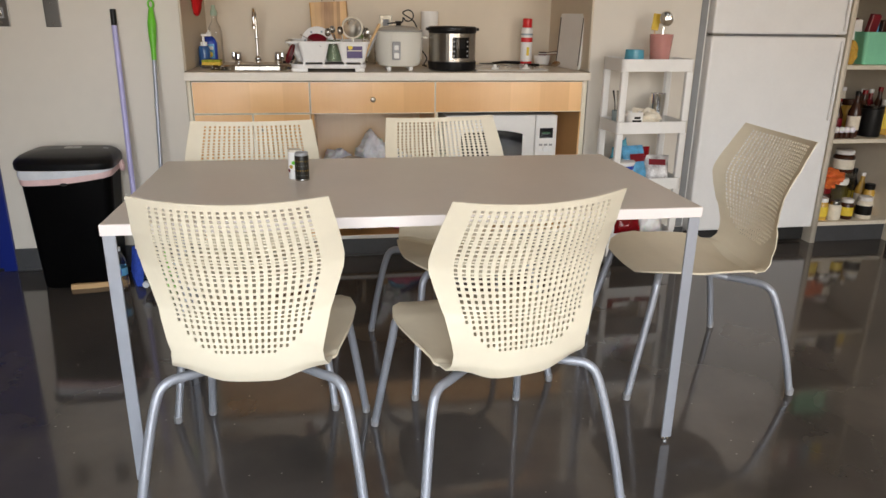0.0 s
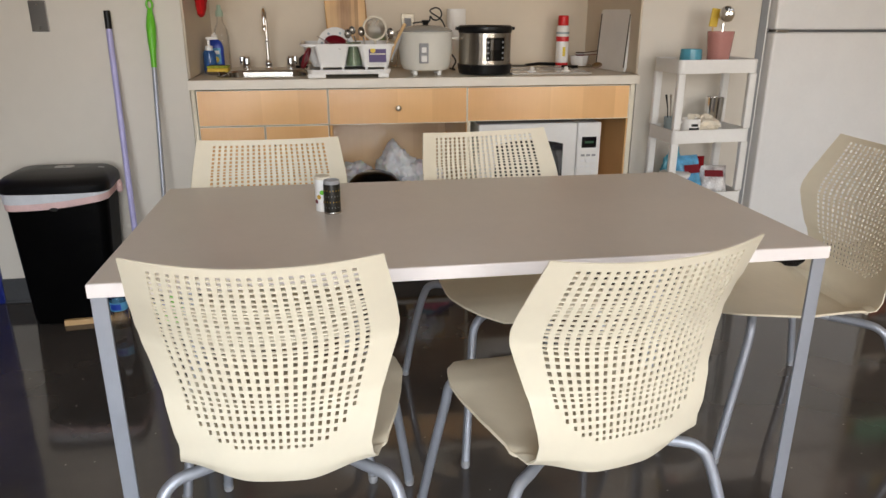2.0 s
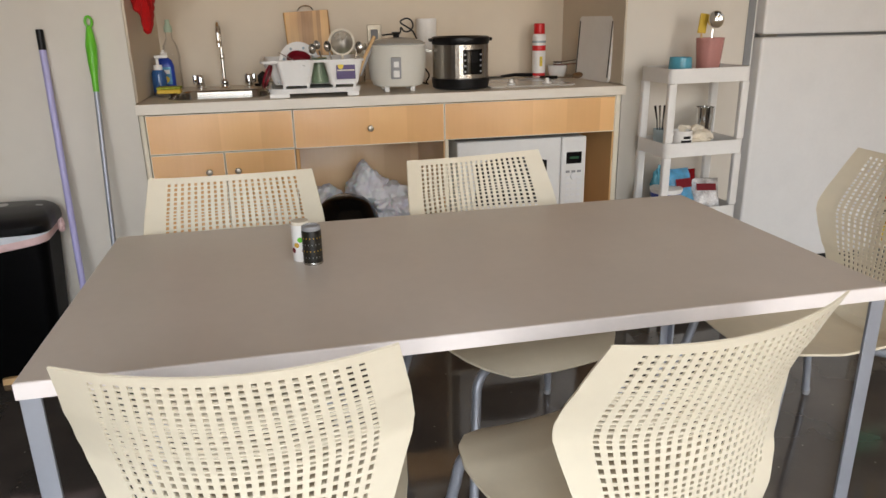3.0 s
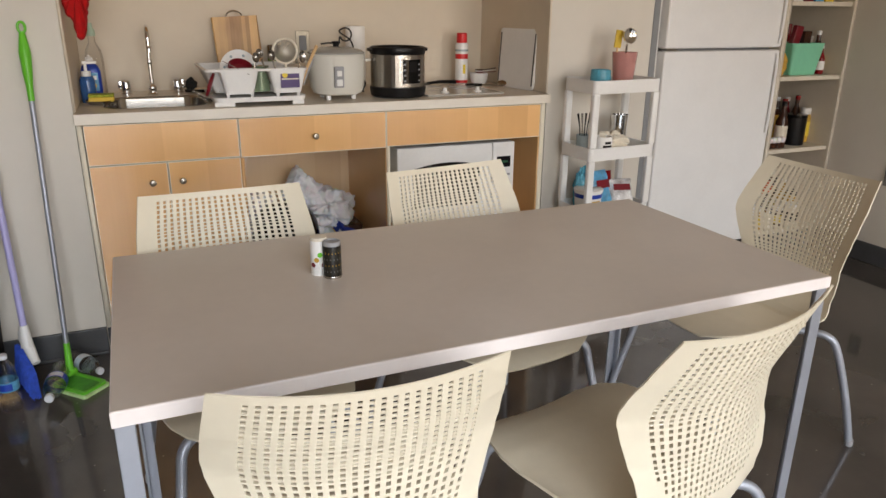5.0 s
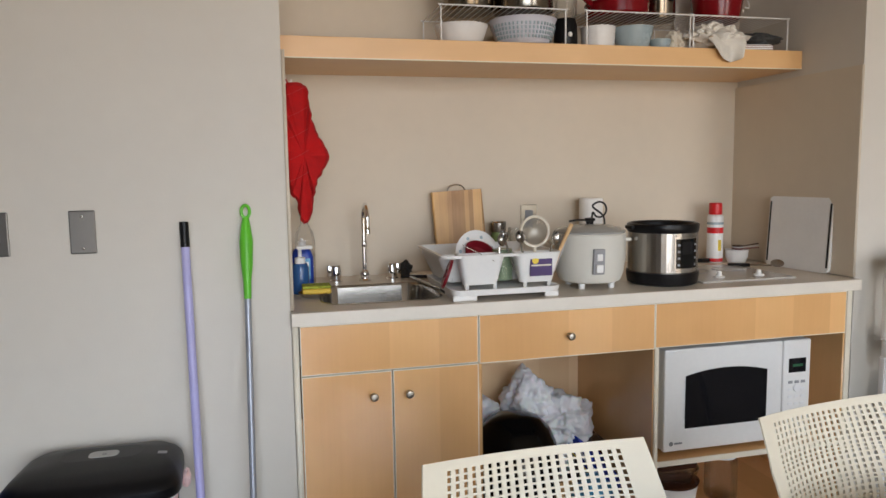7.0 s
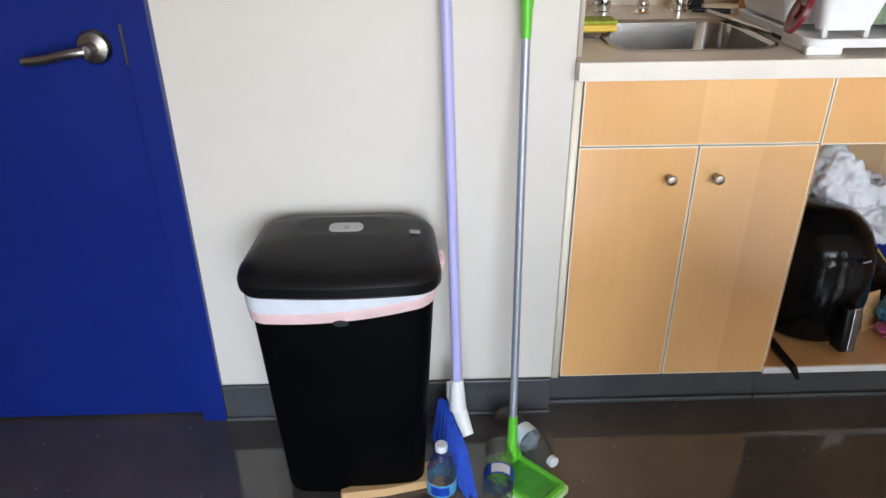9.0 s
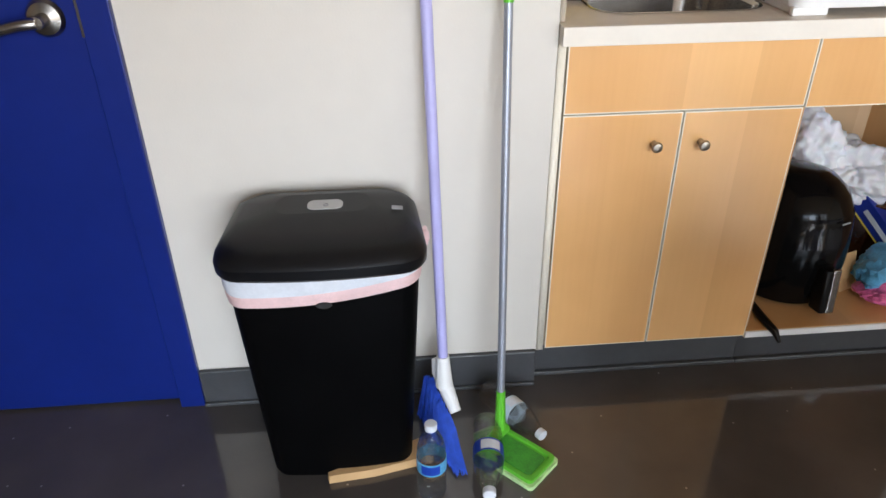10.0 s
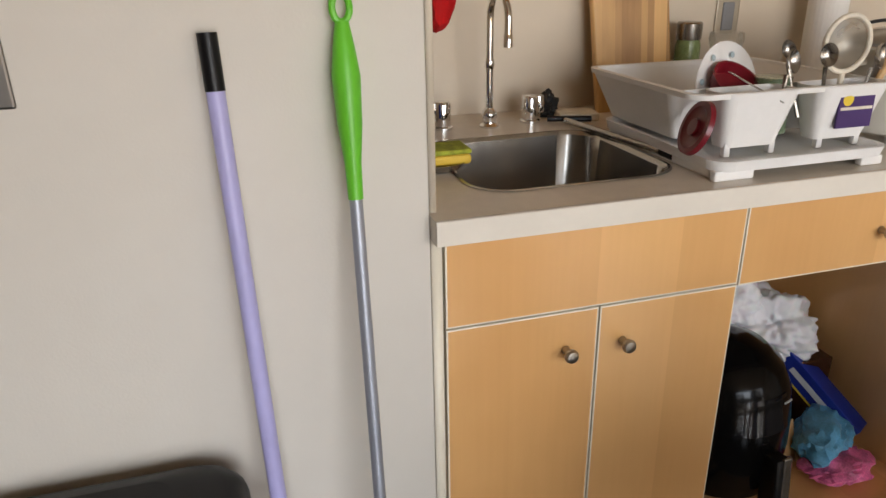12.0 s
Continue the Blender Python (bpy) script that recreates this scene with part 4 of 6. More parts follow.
for s in (-1, 1):
    part("side_handle", box(s * 0.114, s * 0.144, -0.025, 0.025, 0.148, 0.160, 0.005), M_COOKER, rc)
cd = thing("power_cord", (0.972, 0.16, ZT + 0.21), "black power cord coiled over the rice cooker lid", "cord")
coil = [(-0.05, 0.045, 0.006), (-0.02, 0.04, 0.010), (0.02, 0.025, 0.012)] + [(0.05 + 0.026 * math.cos(radians(a)), 0.02, 0.045 + 0.026 * math.sin(radians(a))) for a in range(200, 540, 40)] + [(0.08, 0.05, 0.02), (0.11, 0.10, -0.03)]
part("cable", tube(bend(coil, 4), 0.0034, 7), M_RUBBER, cd)
cd = thing("power_cord", (1.10, 0.30, ZT), "black power cord hanging between the two cookers", "cord")
part("cable", tube(bend([(-0.02, 0.02, 0.12), (0.0, -0.02, 0.09), (0.025, -0.05, 0.05), (0.01, -0.06, 0.02), (0.03, 0.0, 0.006), (0.02, 0.08, 0.006)], 5), 0.0035, 7), M_RUBBER, cd)

ip = thing("pressure_cooker", (1.236, 0.135, ZT), "round steel electric pressure cooker with open black rim", "pressure cooker")
part("base", lathe([(0, 0.0), (0.105, 0.0), (0.116, 0.006), (0.120, 0.030), (0.121, 0.044), (0, 0.044)], 44), M_BLACK, ip, "black base ring")
part("shell", lathe([(0.115, 0.044), (0.1155, 0.048), (0.1155, 0.180), (0.114, 0.184)], 44), M_STEEL, ip, "brushed steel shell")
part("rim", lathe([(0.115, 0.176), (0.118, 0.180), (0.120, 0.196), (0.118, 0.205), (0.112, 0.208), (0.106, 0.205), (0.103, 0.198), (0.100, 0.12), (0, 0.115)], 44), M_BLACK, ip, "black rim and inner pot")
for s in (-1, 1):
    part("ear", box(s * 0.116, s * 0.131, -0.024, 0.024, 0.188, 0.202, 0.005), M_BLACK, ip)


def on_round(r, a0, a1, z0, z1, thick, lead=0.0, n=10):
    """A curved plate on a round body."""
    return sheet(lambda u, v: Vector((r * math.cos(radians(a0 + (a1 - a0) * u)), r * math.sin(radians(a0 + (a1 - a0) * u)), z0 + (z1 - z0) * v)), n, 4, thick)


pn = part("control_frame", on_round(0.1175, 258, 306, 0.054, 0.166, 0.003), M_STEEL, ip, "steel control surround")
part("control_panel", on_round(0.1192, 261, 303, 0.062, 0.159, 0.002), M_BLACKG, pn, "black control panel")
part("display", on_round(0.1202, 270, 292, 0.108, 0.150, 0.0015), M_GLASSDK, pn, "dark display")
for k in range(4):
    for a in (263, 297):
        part("button", on_round(0.1202, a, a + 4, 0.070 + 0.022 * k, 0.077 + 0.022 * k, 0.001, n=3), M_GREY, pn)

hb = thing("electric_hob", (1.53, 0.25, ZT), "flat grey two-ring electric hob with white knobs", "hob")
part("plate", box(-0.185, 0.185, -0.195, 0.17, 0.0, 0.007, 0.003), M_HOB, hb)
for x, r in ((-0.085, 0.075), (0.085, 0.06)):
    part("ring", lathe([(r - 0.004, 0.0072), (r - 0.004, 0.0085), (r, 0.0085), (r, 0.0072)], 36, (x, 0.05, 0)), M_GREY, hb)
for x in (-0.075, 0.085):
    part("knob", lathe([(0, 0.007), (0.019, 0.007), (0.019, 0.011), (0.010, 0.014), (0.008, 0.026), (0.006, 0.029), (0, 0.029)], 20, (x, -0.125, 0)), M_WHITE, hb)

cn = turned("spray_can", (1.728, 0.545, ZT), "white aerosol can with red cap and red base", "spray can", [
    ("can", [(0, 0), (0.030, 0.0), (0.032, 0.003), (0.032, 0.190), (0.028, 0.198), (0, 0.198)], M_WHITE),
    ("cap", [(0.0, 0.199), (0.026, 0.199), (0.027, 0.205), (0.026, 0.243), (0.023, 0.247), (0, 0.247)], M_CAPRED)])
for z0, z1, m_ in ((0.004, 0.018, M_CAPRED), (0.122, 0.146, M_CAPRED), (0.158, 0.168, M_GREYBLUE), (0.05, 0.095, M_YELLOWLB)):
    part("label_band", lathe([(0.0323, z0), (0.0325, z0 + 0.001), (0.0325, z1 - 0.001), (0.0323, z1)], 28) if m_ != M_YELLOWLB else on_round(0.0325, 258, 284, z0, z1, 0.0004), m_, cn)
turned("measuring_bowl", (1.815, 0.52, ZT), "small white bowl holding measuring cups", "bowl", [
    ("bowl", [(0, 0.0), (0.036, 0.0), (0.044, 0.02), (0.047, 0.052), (0.044, 0.052), (0.040, 0.02), (0, 0.006)], M_WHITE)])
for k, m_ in enumerate((M_REDPL, M_WHITE, M_BROWN)):
    mc = thing("measuring_cup", (1.815, 0.515, ZT + 0.052 + 0.006 * k), "flat handled measuring cup resting on the bowl", "measuring cup", "measuring cups")
    part("handle", moved(box(0.01, 0.095, -0.006, 0.006, 0.001, 0.004, 0.001), pose(0, -0.01 * k, 0, 0, -3 - 2 * k, -18 + 8 * k)), m_, mc)
    part("cup", lathe([(0, 0.0), (0.020, 0.001), (0.024, 0.006), (0.022, 0.006), (0, 0.003)], 20), m_, mc)
sl = thing("turner", (1.55, 0.52, ZT), "black plastic turner lying at the back of the worktop", "turner")
part("blade", box(-0.09, -0.01, -0.03, 0.03, 0.004, 0.008, 0.002), M_BLACK, sl)
part("handle", tube([(-0.02, 0, 0.008), (0.05, 0.0, 0.014), (0.14, 0.01, 0.010)], [0.006, 0.008, 0.009], 8), M_BLACK, sl)
sl = thing("slotted_spoon", (1.78, 0.30, ZT), "steel skimmer with black handle lying on the worktop", "skimmer")
part("handle", moved(tube([(-0.10, 0.09, 0.008), (-0.03, 0.05, 0.010)], [0.008, 0.007], 8), pose(0, 0, 0)), M_BLACK, sl)
part("neck", tube([(-0.03, 0.05, 0.010), (0.03, 0.0, 0.012)], 0.003, 8), M_STEEL, sl)
part("head", moved(lathe([(0, 0.0), (0.016, 0.003), (0.024, 0.009), (0.022, 0.009), (0, 0.003)], 22), pose(0.045, -0.012, 0.014, 25, -20, 0)), M_STEEL, sl)

wb = thing("plastic_cutting_board", (1.873, 0.245, ZT), "white plastic cutting board with dark edges leaning on the recess side", "cutting board")
WBP = pose(0.0, 0, 0.001, 0, 3.5, 5)
prof = rrect(-0.150, 0.150, 0.0, 0.275, 0.02)
bm = bmesh.new()
a = [bm.verts.new((-0.006, y, z)) for y, z in prof]
b = [bm.verts.new((0.006, y, z)) for y, z in prof]
bm.faces.new(a)
bm.faces.new(b[::-1])
for k in range(len(prof)):
    bm.faces.new((a[k], a[(k + 1) % len(prof)], b[(k + 1) % len(prof)], b[k]))
part("board", moved(bm, WBP), M_WHITE, wb)
for y0 in (-0.146, 0.138):
    part("grip_strip", moved(box(-0.0078, 0.0078, y0, y0 + 0.008, 0.02, 0.255, 0.002), WBP), M_RUBBER, wb, "black non-slip strip")

# left corner of the worktop
ds = thing("dish_soap", (0.034, 0.42, ZT), "blue dish soap bottle standing behind the sponge", "soap bottle")
part("bottle", loft([(rrect(-0.034, 0.034, -0.022, 0.022, 0.016), 0.0), (rrect(-0.037, 0.037, -0.024, 0.024, 0.018), 0.02), (rrect(-0.037, 0.037, -0.024, 0.024, 0.018), 0.108), (rrect(-0.030, 0.030, -0.02, 0.02, 0.016), 0.130), (rrect(-0.013, 0.013, -0.013, 0.013, 0.012), 0.146)]), M_BLUEPR, ds)
part("cap", lathe([(0, 0.146), (0.014, 0.146), (0.014, 0.162), (0.006, 0.165), (0.005, 0.172), (0, 0.173)], 18), M_WHITE, ds)
lb = part("label", box(-0.026, 0.026, -0.0255, -0.0238, 0.035, 0.105), M_SKYPR, ds)
part("label_word", box(-0.020, 0.020, -0.0265, -0.0250, 0.078, 0.094), M_WHITE, lb)
part("label_spot", moved(lathe([(0, 0), (0.013, 0), (0, 0.001)], 14), pose(0.004, -0.0255, 0.055, 90)), M_YELLOWLB, lb)
turned("clear_bottle", (0.050, 0.53, ZT), "tall clear spray bottle with pale green cap", "bottle", [
    ("bottle", [(0, 0), (0.034, 0), (0.036, 0.006), (0.036, 0.15), (0.030, 0.185), (0.014, 0.215), (0.013, 0.24), (0, 0.24)], M_CLEAR),
    ("cap", [(0, 0.241), (0.017, 0.241), (0.017, 0.262), (0.010, 0.275), (0.009, 0.292), (0, 0.293)], M_SAGE)])
hs = turned("hand_soap", (0.022, 0.315, ZT), "blue hand soap pump bottle with white pump", "soap bottle", [
    ("bottle", [(0, 0), (0.026, 0), (0.028, 0.006), (0.028, 0.085), (0.022, 0.10), (0, 0.10)], mat("blue_soap", (0.05, 0.16, 0.42), 0.12, var=0.1, trans=0.4)),
    ("pump_collar", [(0, 0.10), (0.017, 0.10), (0.017, 0.118), (0.006, 0.12), (0.006, 0.145), (0, 0.145)], M_WHITE)])
part("nozzle", box(-0.010, 0.042, -0.009, 0.009, 0.145, 0.157, 0.004), M_WHITE, hs)
sg = thing("sponge", (0.060, 0.235, ZT + 0.012), "yellow and green scouring sponge on a steel dish", "sponge")
part("foam", box(-0.038, 0.052, -0.035, 0.035, 0.0, 0.018, 0.006), M_YELLOW, sg)
part("scourer", box(-0.038, 0.052, -0.035, 0.035, 0.0185, 0.027, 0.003), mat("green_scourer", (0.32, 0.36, 0.04), 0.9, var=0.3, scale=60, bump=0.6, bscale=300), sg)
turned("soap_dish", (0.060, 0.235, ZT), "small shallow steel soap dish", "dish", [("dish", [(0, 0.002), (0.04, 0.002), (0.052, 0.016), (0.05, 0.016), (0.038, 0.005), (0, 0.005)], M_STEEL)])
br = thing("dish_brush", (0.42, 0.30, ZT), "steel-handled dish brush lying along the sink edge", "brush")
part("handle", tube([(0.0, 0.17, 0.012), (0.045, -0.14, 0.012)], 0.0065, 12), M_STEEL, br)
part("tip", tube([(0.044, -0.135, 0.012), (0.048, -0.172, 0.012)], [0.008, 0.010], 12), M_BLACK, br)
part("grip", tube([(-0.03, 0.20, 0.012), (0.06, 0.165, 0.012)], 0.0065, 10), M_BLACK, br)
b = crumple(0.042, 0.042, 0.050, 5, 0.55, 4)
sc = thing("scrubber", (0.425, 0.575, ZT), "black curly scrubber beside the tap", "scrubber")
part("scrubber", b, M_RUBBER, sc)
sp = thing("folded_cloth", (0.475, 0.53, ZT), "folded beige dish cloth beside the rack", "cloth")
part("cloth", moved(box(-0.045, 0.045, -0.035, 0.035, 0, 0.018, 0.004, seg=3), pose(0, 0, 0, 0, 0, -12)), M_CLOTH, sp)

# ---- red oven mitt on the recess side ----
mt = thing("oven_mitt", (0.022, 0.13, 1.165), "red quilted oven mitt hanging from a hook", "oven mitt")
outline = [(0.005, 0.0), (0.025, 0.01), (0.038, 0.06), (0.050, 0.12), (0.085, 0.185), (0.088, 0.215), (0.068, 0.25), (0.045, 0.30), (0.036, 0.36), (0.030, 0.405), (0.005, 0.418), (-0.030, 0.412), (-0.042, 0.38), (-0.040, 0.25), (-0.034, 0.13), (-0.026, 0.085), (-0.010, 0.075), (-0.006, 0.03)]
ol = [(p.x + 0.006 * noise.noise(p * 60), p.y + 0.004 * noise.noise(p * 45)) for p in bend([(x, z, 0) for x, z in outline] + [(0.005, 0, 0)], 5)][:-1]
bm = bmesh.new()
cxm = sum(p[0] for p in ol) / len(ol)
czm = sum(p[1] for p in ol) / len(ol)
rings = []
for k, y in ((0.86, -0.024), (1.0, -0.010), (1.0, 0.010), (0.86, 0.024)):
    rings.append([bm.verts.new((cxm + (x - cxm) * k, y + 0.016 * noise.noise(Vector((x * 32, z * 32, y * 10))), czm + (z - czm) * (1 - (1 - k) * 0.4))) for x, z in ol])
n = len(ol)
for a, b in zip(rings, rings[1:]):
    for k in range(n):
        bm.faces.new((a[k], a[(k + 1) % n], b[(k + 1) % n], b[k]))
for ring in (rings[0], rings[-1]):
    cv = bm.verts.new((cxm, ring[0].co.y * 1.25, czm))
    for k in range(n):
        bm.faces.new((ring[k], ring[(k + 1) % n], cv))
part("mitt", bm, M_REDCLOTH, mt)
for k in range(5):
    z = 0.13 + 0.062 * k
    part("stitching", tube(bend([(-0.028, -0.029, z), (0.0, -0.032, z + 0.012), (0.028, -0.030, z + 0.028)], 3), 0.0005, 5), M_STITCH, mt, "white quilting stitches")
part("loop", tube(bend([(-0.02, 0, 0.41), (-0.035, 0, 0.43), (-0.045, 0, 0.42)], 4), 0.003, 6), M_REDCLOTH, mt)
hk = thing("wall_hook", (AX0 + 0.011, 0.13, 1.58), "small white wall hook", "hook")
part("hook", tube(bend([(0, 0, 0.03), (0.004, 0, 0.0), (0.016, 0, -0.004), (0.02, 0, 0.012)], 4), 0.003, 8), M_WHITE, hk)


# ---- on the shelf ----
def wire_rack(x0, x1):
    y0, y1, h = 0.33, 0.60, 0.124
    o = ((x0 + x1) / 2, (y0 + y1) / 2, SHZ)
    r = thing("wire_rack", o, "white coated wire shelf riser", "wire rack", "wire risers on the shelf")
    w, d = (x1 - x0) / 2, (y1 - y0) / 2
    for y in (-d, d):
        part("end_frame", tube(bend([(-w, y, 0.0), (-w, y, h - 0.008), (-w + 0.008, y, h), (0, y, h), (w - 0.008, y, h), (w, y, h - 0.008), (w, y, 0.0)], 3), 0.0028, 8), M_WHITE, r)
    k = int(2 * w / 0.022)
    for i in range(k + 1):
        x = -w + 2 * w * i / k
        part("wire", tube([(x, -d, h), (x, d, h)], 0.0016, 5), M_WHITE, r)


wire_rack(0.514, 0.962)
wire_rack(1.043, 1.452)
wire_rack(1.466, 1.868)
ZR = SHZ + 0.1275


def saucepan(name, loc, r, h, label, body, lidm, handle, knobm=M_BLACK, side=True):
    s = thing(name, loc, label, "saucepan" if h > 0.07 else "pan")
    part("pan", lathe([(0, 0), (r * 0.92, 0), (r * 0.99, 0.01), (r, h - 0.004), (r * 1.025, h), (r * 0.98, h), (r * 0.97, 0.012), (0, 0.008)], 36), body, s)
    part("lid", lathe([(r * 1.01, h + 0.0005), (r * 1.0, h + 0.006), (r * 0.7, h + 0.018), (r * 0.25, h + 0.026), (0, h + 0.027)], 36), lidm, s, "domed lid")
    part("lid_knob", lathe([(0, h + 0.026), (r * 0.14, h + 0.026), (r * 0.13, h + 0.034), (r * 0.24, h + 0.040), (r * 0.22, h + 0.052), (0, h + 0.055)], 20), knobm, s)
    pts, m_ = handle
    part("handle", tube(bend(pts, 4), [0.012] * (4 * (len(pts) - 1)) + [0.010], 10), m_, s, "long side handle")
    return s


saucepan("saucepan", (0.645, 0.46, ZR), 0.092, 0.122, "steel saucepan with lid and black handle", M_POT, M_POT, ([(-0.09, -0.01, 0.100), (-0.12, -0.02, 0.107), (-0.15, -0.03, 0.109)], M_BLACK))
sp = saucepan("saute_pan", (0.853, 0.46, ZR), 0.110, 0.075, "shallow steel pan with lid and black handles", M_POT, M_POT, ([(0.10, -0.02, 0.07), (0.15, -0.05, 0.10), (0.21, -0.08, 0.125), (0.25, -0.10, 0.135)], M_BLACK))
part("lid_arch", tube(bend([(-0.045, -0.05, 0.09), (-0.03, -0.06, 0.12), (0.0, -0.055, 0.128), (0.03, -0.05, 0.10)], 4), 0.010, 10), M_BLACK, sp)
saucepan("red_frying_pan", (1.225, 0.46, ZR), 0.118, 0.050, "red enamel frying pan with matching lid", M_RED, M_RED, ([(-0.11, -0.02, 0.045), (-0.15, -0.04, 0.065), (-0.20, -0.07, 0.095), (-0.235, -0.09, 0.108)], M_RED), M_RED)
saucepan("milk_pan", (1.408, 0.47, ZR), 0.060, 0.085, "small steel pan with black knob and handle", M_POT, M_POT, ([(0.01, -0.06, 0.07), (0.03, -0.075, 0.09), (0.045, -0.08, 0.10)], M_BLACK))
rr = turned("red_rice_cooker", (1.650, 0.46, ZR), "glossy red rice cooker with steel rim", "rice cooker", [
    ("body", [(0, 0.0), (0.076, 0.0), (0.086, 0.010), (0.097, 0.08), (0.101, 0.150), (0.100, 0.156), (0, 0.156)], M_RED),
    ("rim", [(0.101, 0.156), (0.105, 0.159), (0.104, 0.166), (0.09, 0.174), (0, 0.186)], M_STEEL),
    ("lid_knob", [(0, 0.186), (0.014, 0.186), (0.02, 0.2), (0, 0.203)], M_STEEL)])
part("side_handle", box(0.100, 0.140, -0.05, -0.01, 0.118, 0.130, 0.004), M_WHITE, rr)
part("lamp", moved(lathe([(0, 0), (0.006, 0), (0, 0.003)], 10), pose(0.055, -0.088, 0.03, 90, 0, 30)), M_WHITE, rr)
part("cord", tube(bend([(0.08, -0.06, 0.05), (0.13, -0.02, 0.06), (0.15, 0.02, 0.10), (0.12, 0.05, 0.15)], 4), 0.003, 6), M_WHITE, rr)
wbd = thing("white_tray", (1.72, 0.63, SHZ), "flat white tray leaning at the back of the shelf", "tray")
part("tray", moved(box(-0.14, 0.14, -0.006, 0.006, 0, 0.30, 0.005), pose(0, 0, 0, -4)), M_WHITE, wbd)

bl = turned("blender", (1.010, 0.44, SHZ), "small blender with black base and clear jar", "blender", [
    ("base", [(0, 0), (0.042, 0), (0.044, 0.006), (0.042, 0.09), (0.036, 0.115), (0, 0.115)], M_BLACK),
    ("jar", [(0.034, 0.115), (0.040, 0.13), (0.044, 0.225), (0.041, 0.225), (0.037, 0.13), (0.030, 0.118)], M_CLEAR),
    ("lid", [(0, 0.225), (0.046, 0.225), (0.046, 0.245), (0.03, 0.255), (0, 0.256)], M_BLACK)])
part("button", moved(lathe([(0, 0), (0.009, 0), (0.007, 0.004), (0, 0.004)], 14), pose(0, -0.0425, 0.055, 90)), M_WHITE, bl)


def bowl(name, loc, r, h, m_, label, ribs=0):
    b = [(0, 0), (r * 0.55, 0.0), (r * 0.62, 0.006)]
    for k in range(8):
        t_ = (k + 1) / 8
        b.append((r * (0.62 + 0.38 * t_ ** 0.6) + (0.0018 if ribs and k % 2 else 0), h * t_))
    return turned(name, loc, label, "bowl", [("bowl", b + [(r * 0.96, h), (r * 0.58, 0.010), (0, 0.008)], m_)])


bowl("white_bowl", (0.610, 0.43, SHZ), 0.095, 0.075, M_WHITE, "wide white bowl under the wire riser")
cl = bowl("colander", (0.840, 0.43, SHZ), 0.120, 0.100, mat("lilac_plastic", (0.60, 0.60, 0.66), 0.4, var=0.03), "pale lilac ribbed plastic colander", 1)
for k in range(23):
    a = radians(190 + 7.3 * k)
    for z, rr_ in ((0.032, 0.1010), (0.046, 0.1063), (0.060, 0.1107), (0.074, 0.1145)):
        part("slot", moved(box(-0.0030, 0.0030, -0.002, 0.002, -0.005, 0.005), pose(rr_ * math.cos(a), rr_ * math.sin(a), z, 0, 0, math.degrees(a) - 90)), M_GREYBLUE, cl)
turned("white_ramekin", (1.130, 0.42, SHZ), "tall white ceramic ramekin", "bowl", [("pot", [(0, 0), (0.052, 0), (0.058, 0.004), (0.063, 0.085), (0.059, 0.085), (0.054, 0.01), (0, 0.008)], M_WHITE)])
bowl("grey_bowl", (1.270, 0.42, SHZ), 0.075, 0.088, M_GREYBLUE, "grey-blue glazed deep bowl")
bowl("grey_bowl", (1.372, 0.40, SHZ), 0.040, 0.045, M_GREYBLUE, "small grey-blue glazed bowl")
gv = thing("cloth_glove", (1.435, 0.40, SHZ), "beige and teal cloth glove on the shelf", "glove")
part("glove", crumple(0.06, 0.06, 0.075, 12, 0.5), M_CLOTH, gv)
tw = thing("crumpled_towel", (1.565, 0.355, SHZ), "cream towel crumpled over the shelf edge", "towel")
part("towel", crumple(0.17, 0.14, 0.08, 3, 0.6), M_TOWEL, tw)


def drape(u, v):
    x = (u - 0.5) * 0.15 * (1 - 0.35 * v)
    w = 0.010 * math.sin(u * 14 + v * 2) * (0.4 + v)
    return Vector((x + 0.015 * v, -0.078 - 0.012 * math.sin(u * 9) - w * 0.6 - 0.012 * min(1, v * 4), 0.035 - 0.085 * v * (0.75 + 0.25 * math.sin(math.pi * u))))


part("hanging_fold", sheet(drape, 22, 10, 0.003), M_TOWEL, tw)
tt = thing("tea_towel", (1.735, 0.40, SHZ), "folded white checked tea towel", "towel")
part("towel", moved(box(-0.08, 0.08, -0.07, 0.07, 0, 0.03, 0.012, seg=3), pose(0, 0, 0, 0, 0, -8)), M_WHITE, tt)
for k in range(3):
    part("stripe", moved(box(-0.078, 0.078, -0.0705, -0.0695, 0.007 + 0.008 * k, 0.0085 + 0.008 * k), pose(0, 0, 0, 0, 0, -8)), M_REDPL, tt)
om = thing("grey_mitt", (1.765, 0.39, SHZ + 0.031), "dark grey oven glove with teal lining on the towel", "oven mitt")
part("mitt", crumple(0.20, 0.12, 0.045, 21, 0.35), mat("charcoal_cloth", (0.05, 0.05, 0.05), 0.9, var=0.2, bump=0.4, bscale=200), om)
part("lining", moved(crumple(0.05, 0.09, 0.04, 22, 0.3, 3), pose(-0.105, 0, 0)), M_TEAL, om)

# ---- in the cubbies ----
mw = thing("microwave", (1.483, 0.25, 0.343), "white countertop microwave with dark window and keypad", "microwave")
MO = (1.483, 0.25, 0.343)
part("case", box(1.196, 1.770, 0.062, 0.46, 0.357, 0.711, 0.005), M_WHITE, mw, shift=MO)
dr = part("door", box(1.194, 1.655, 0.036, 0.060, 0.357, 0.712, 0.006), M_WHITE, mw, "white door", shift=MO)


def mw_window(u, v):
    x = 1.272 + (1.590 - 1.272) * u
    top = 0.618 + 0.020 * (1 - (2 * u - 1) ** 2)
    return Vector((x, 0.0345, 0.436 + (top - 0.436) * v))


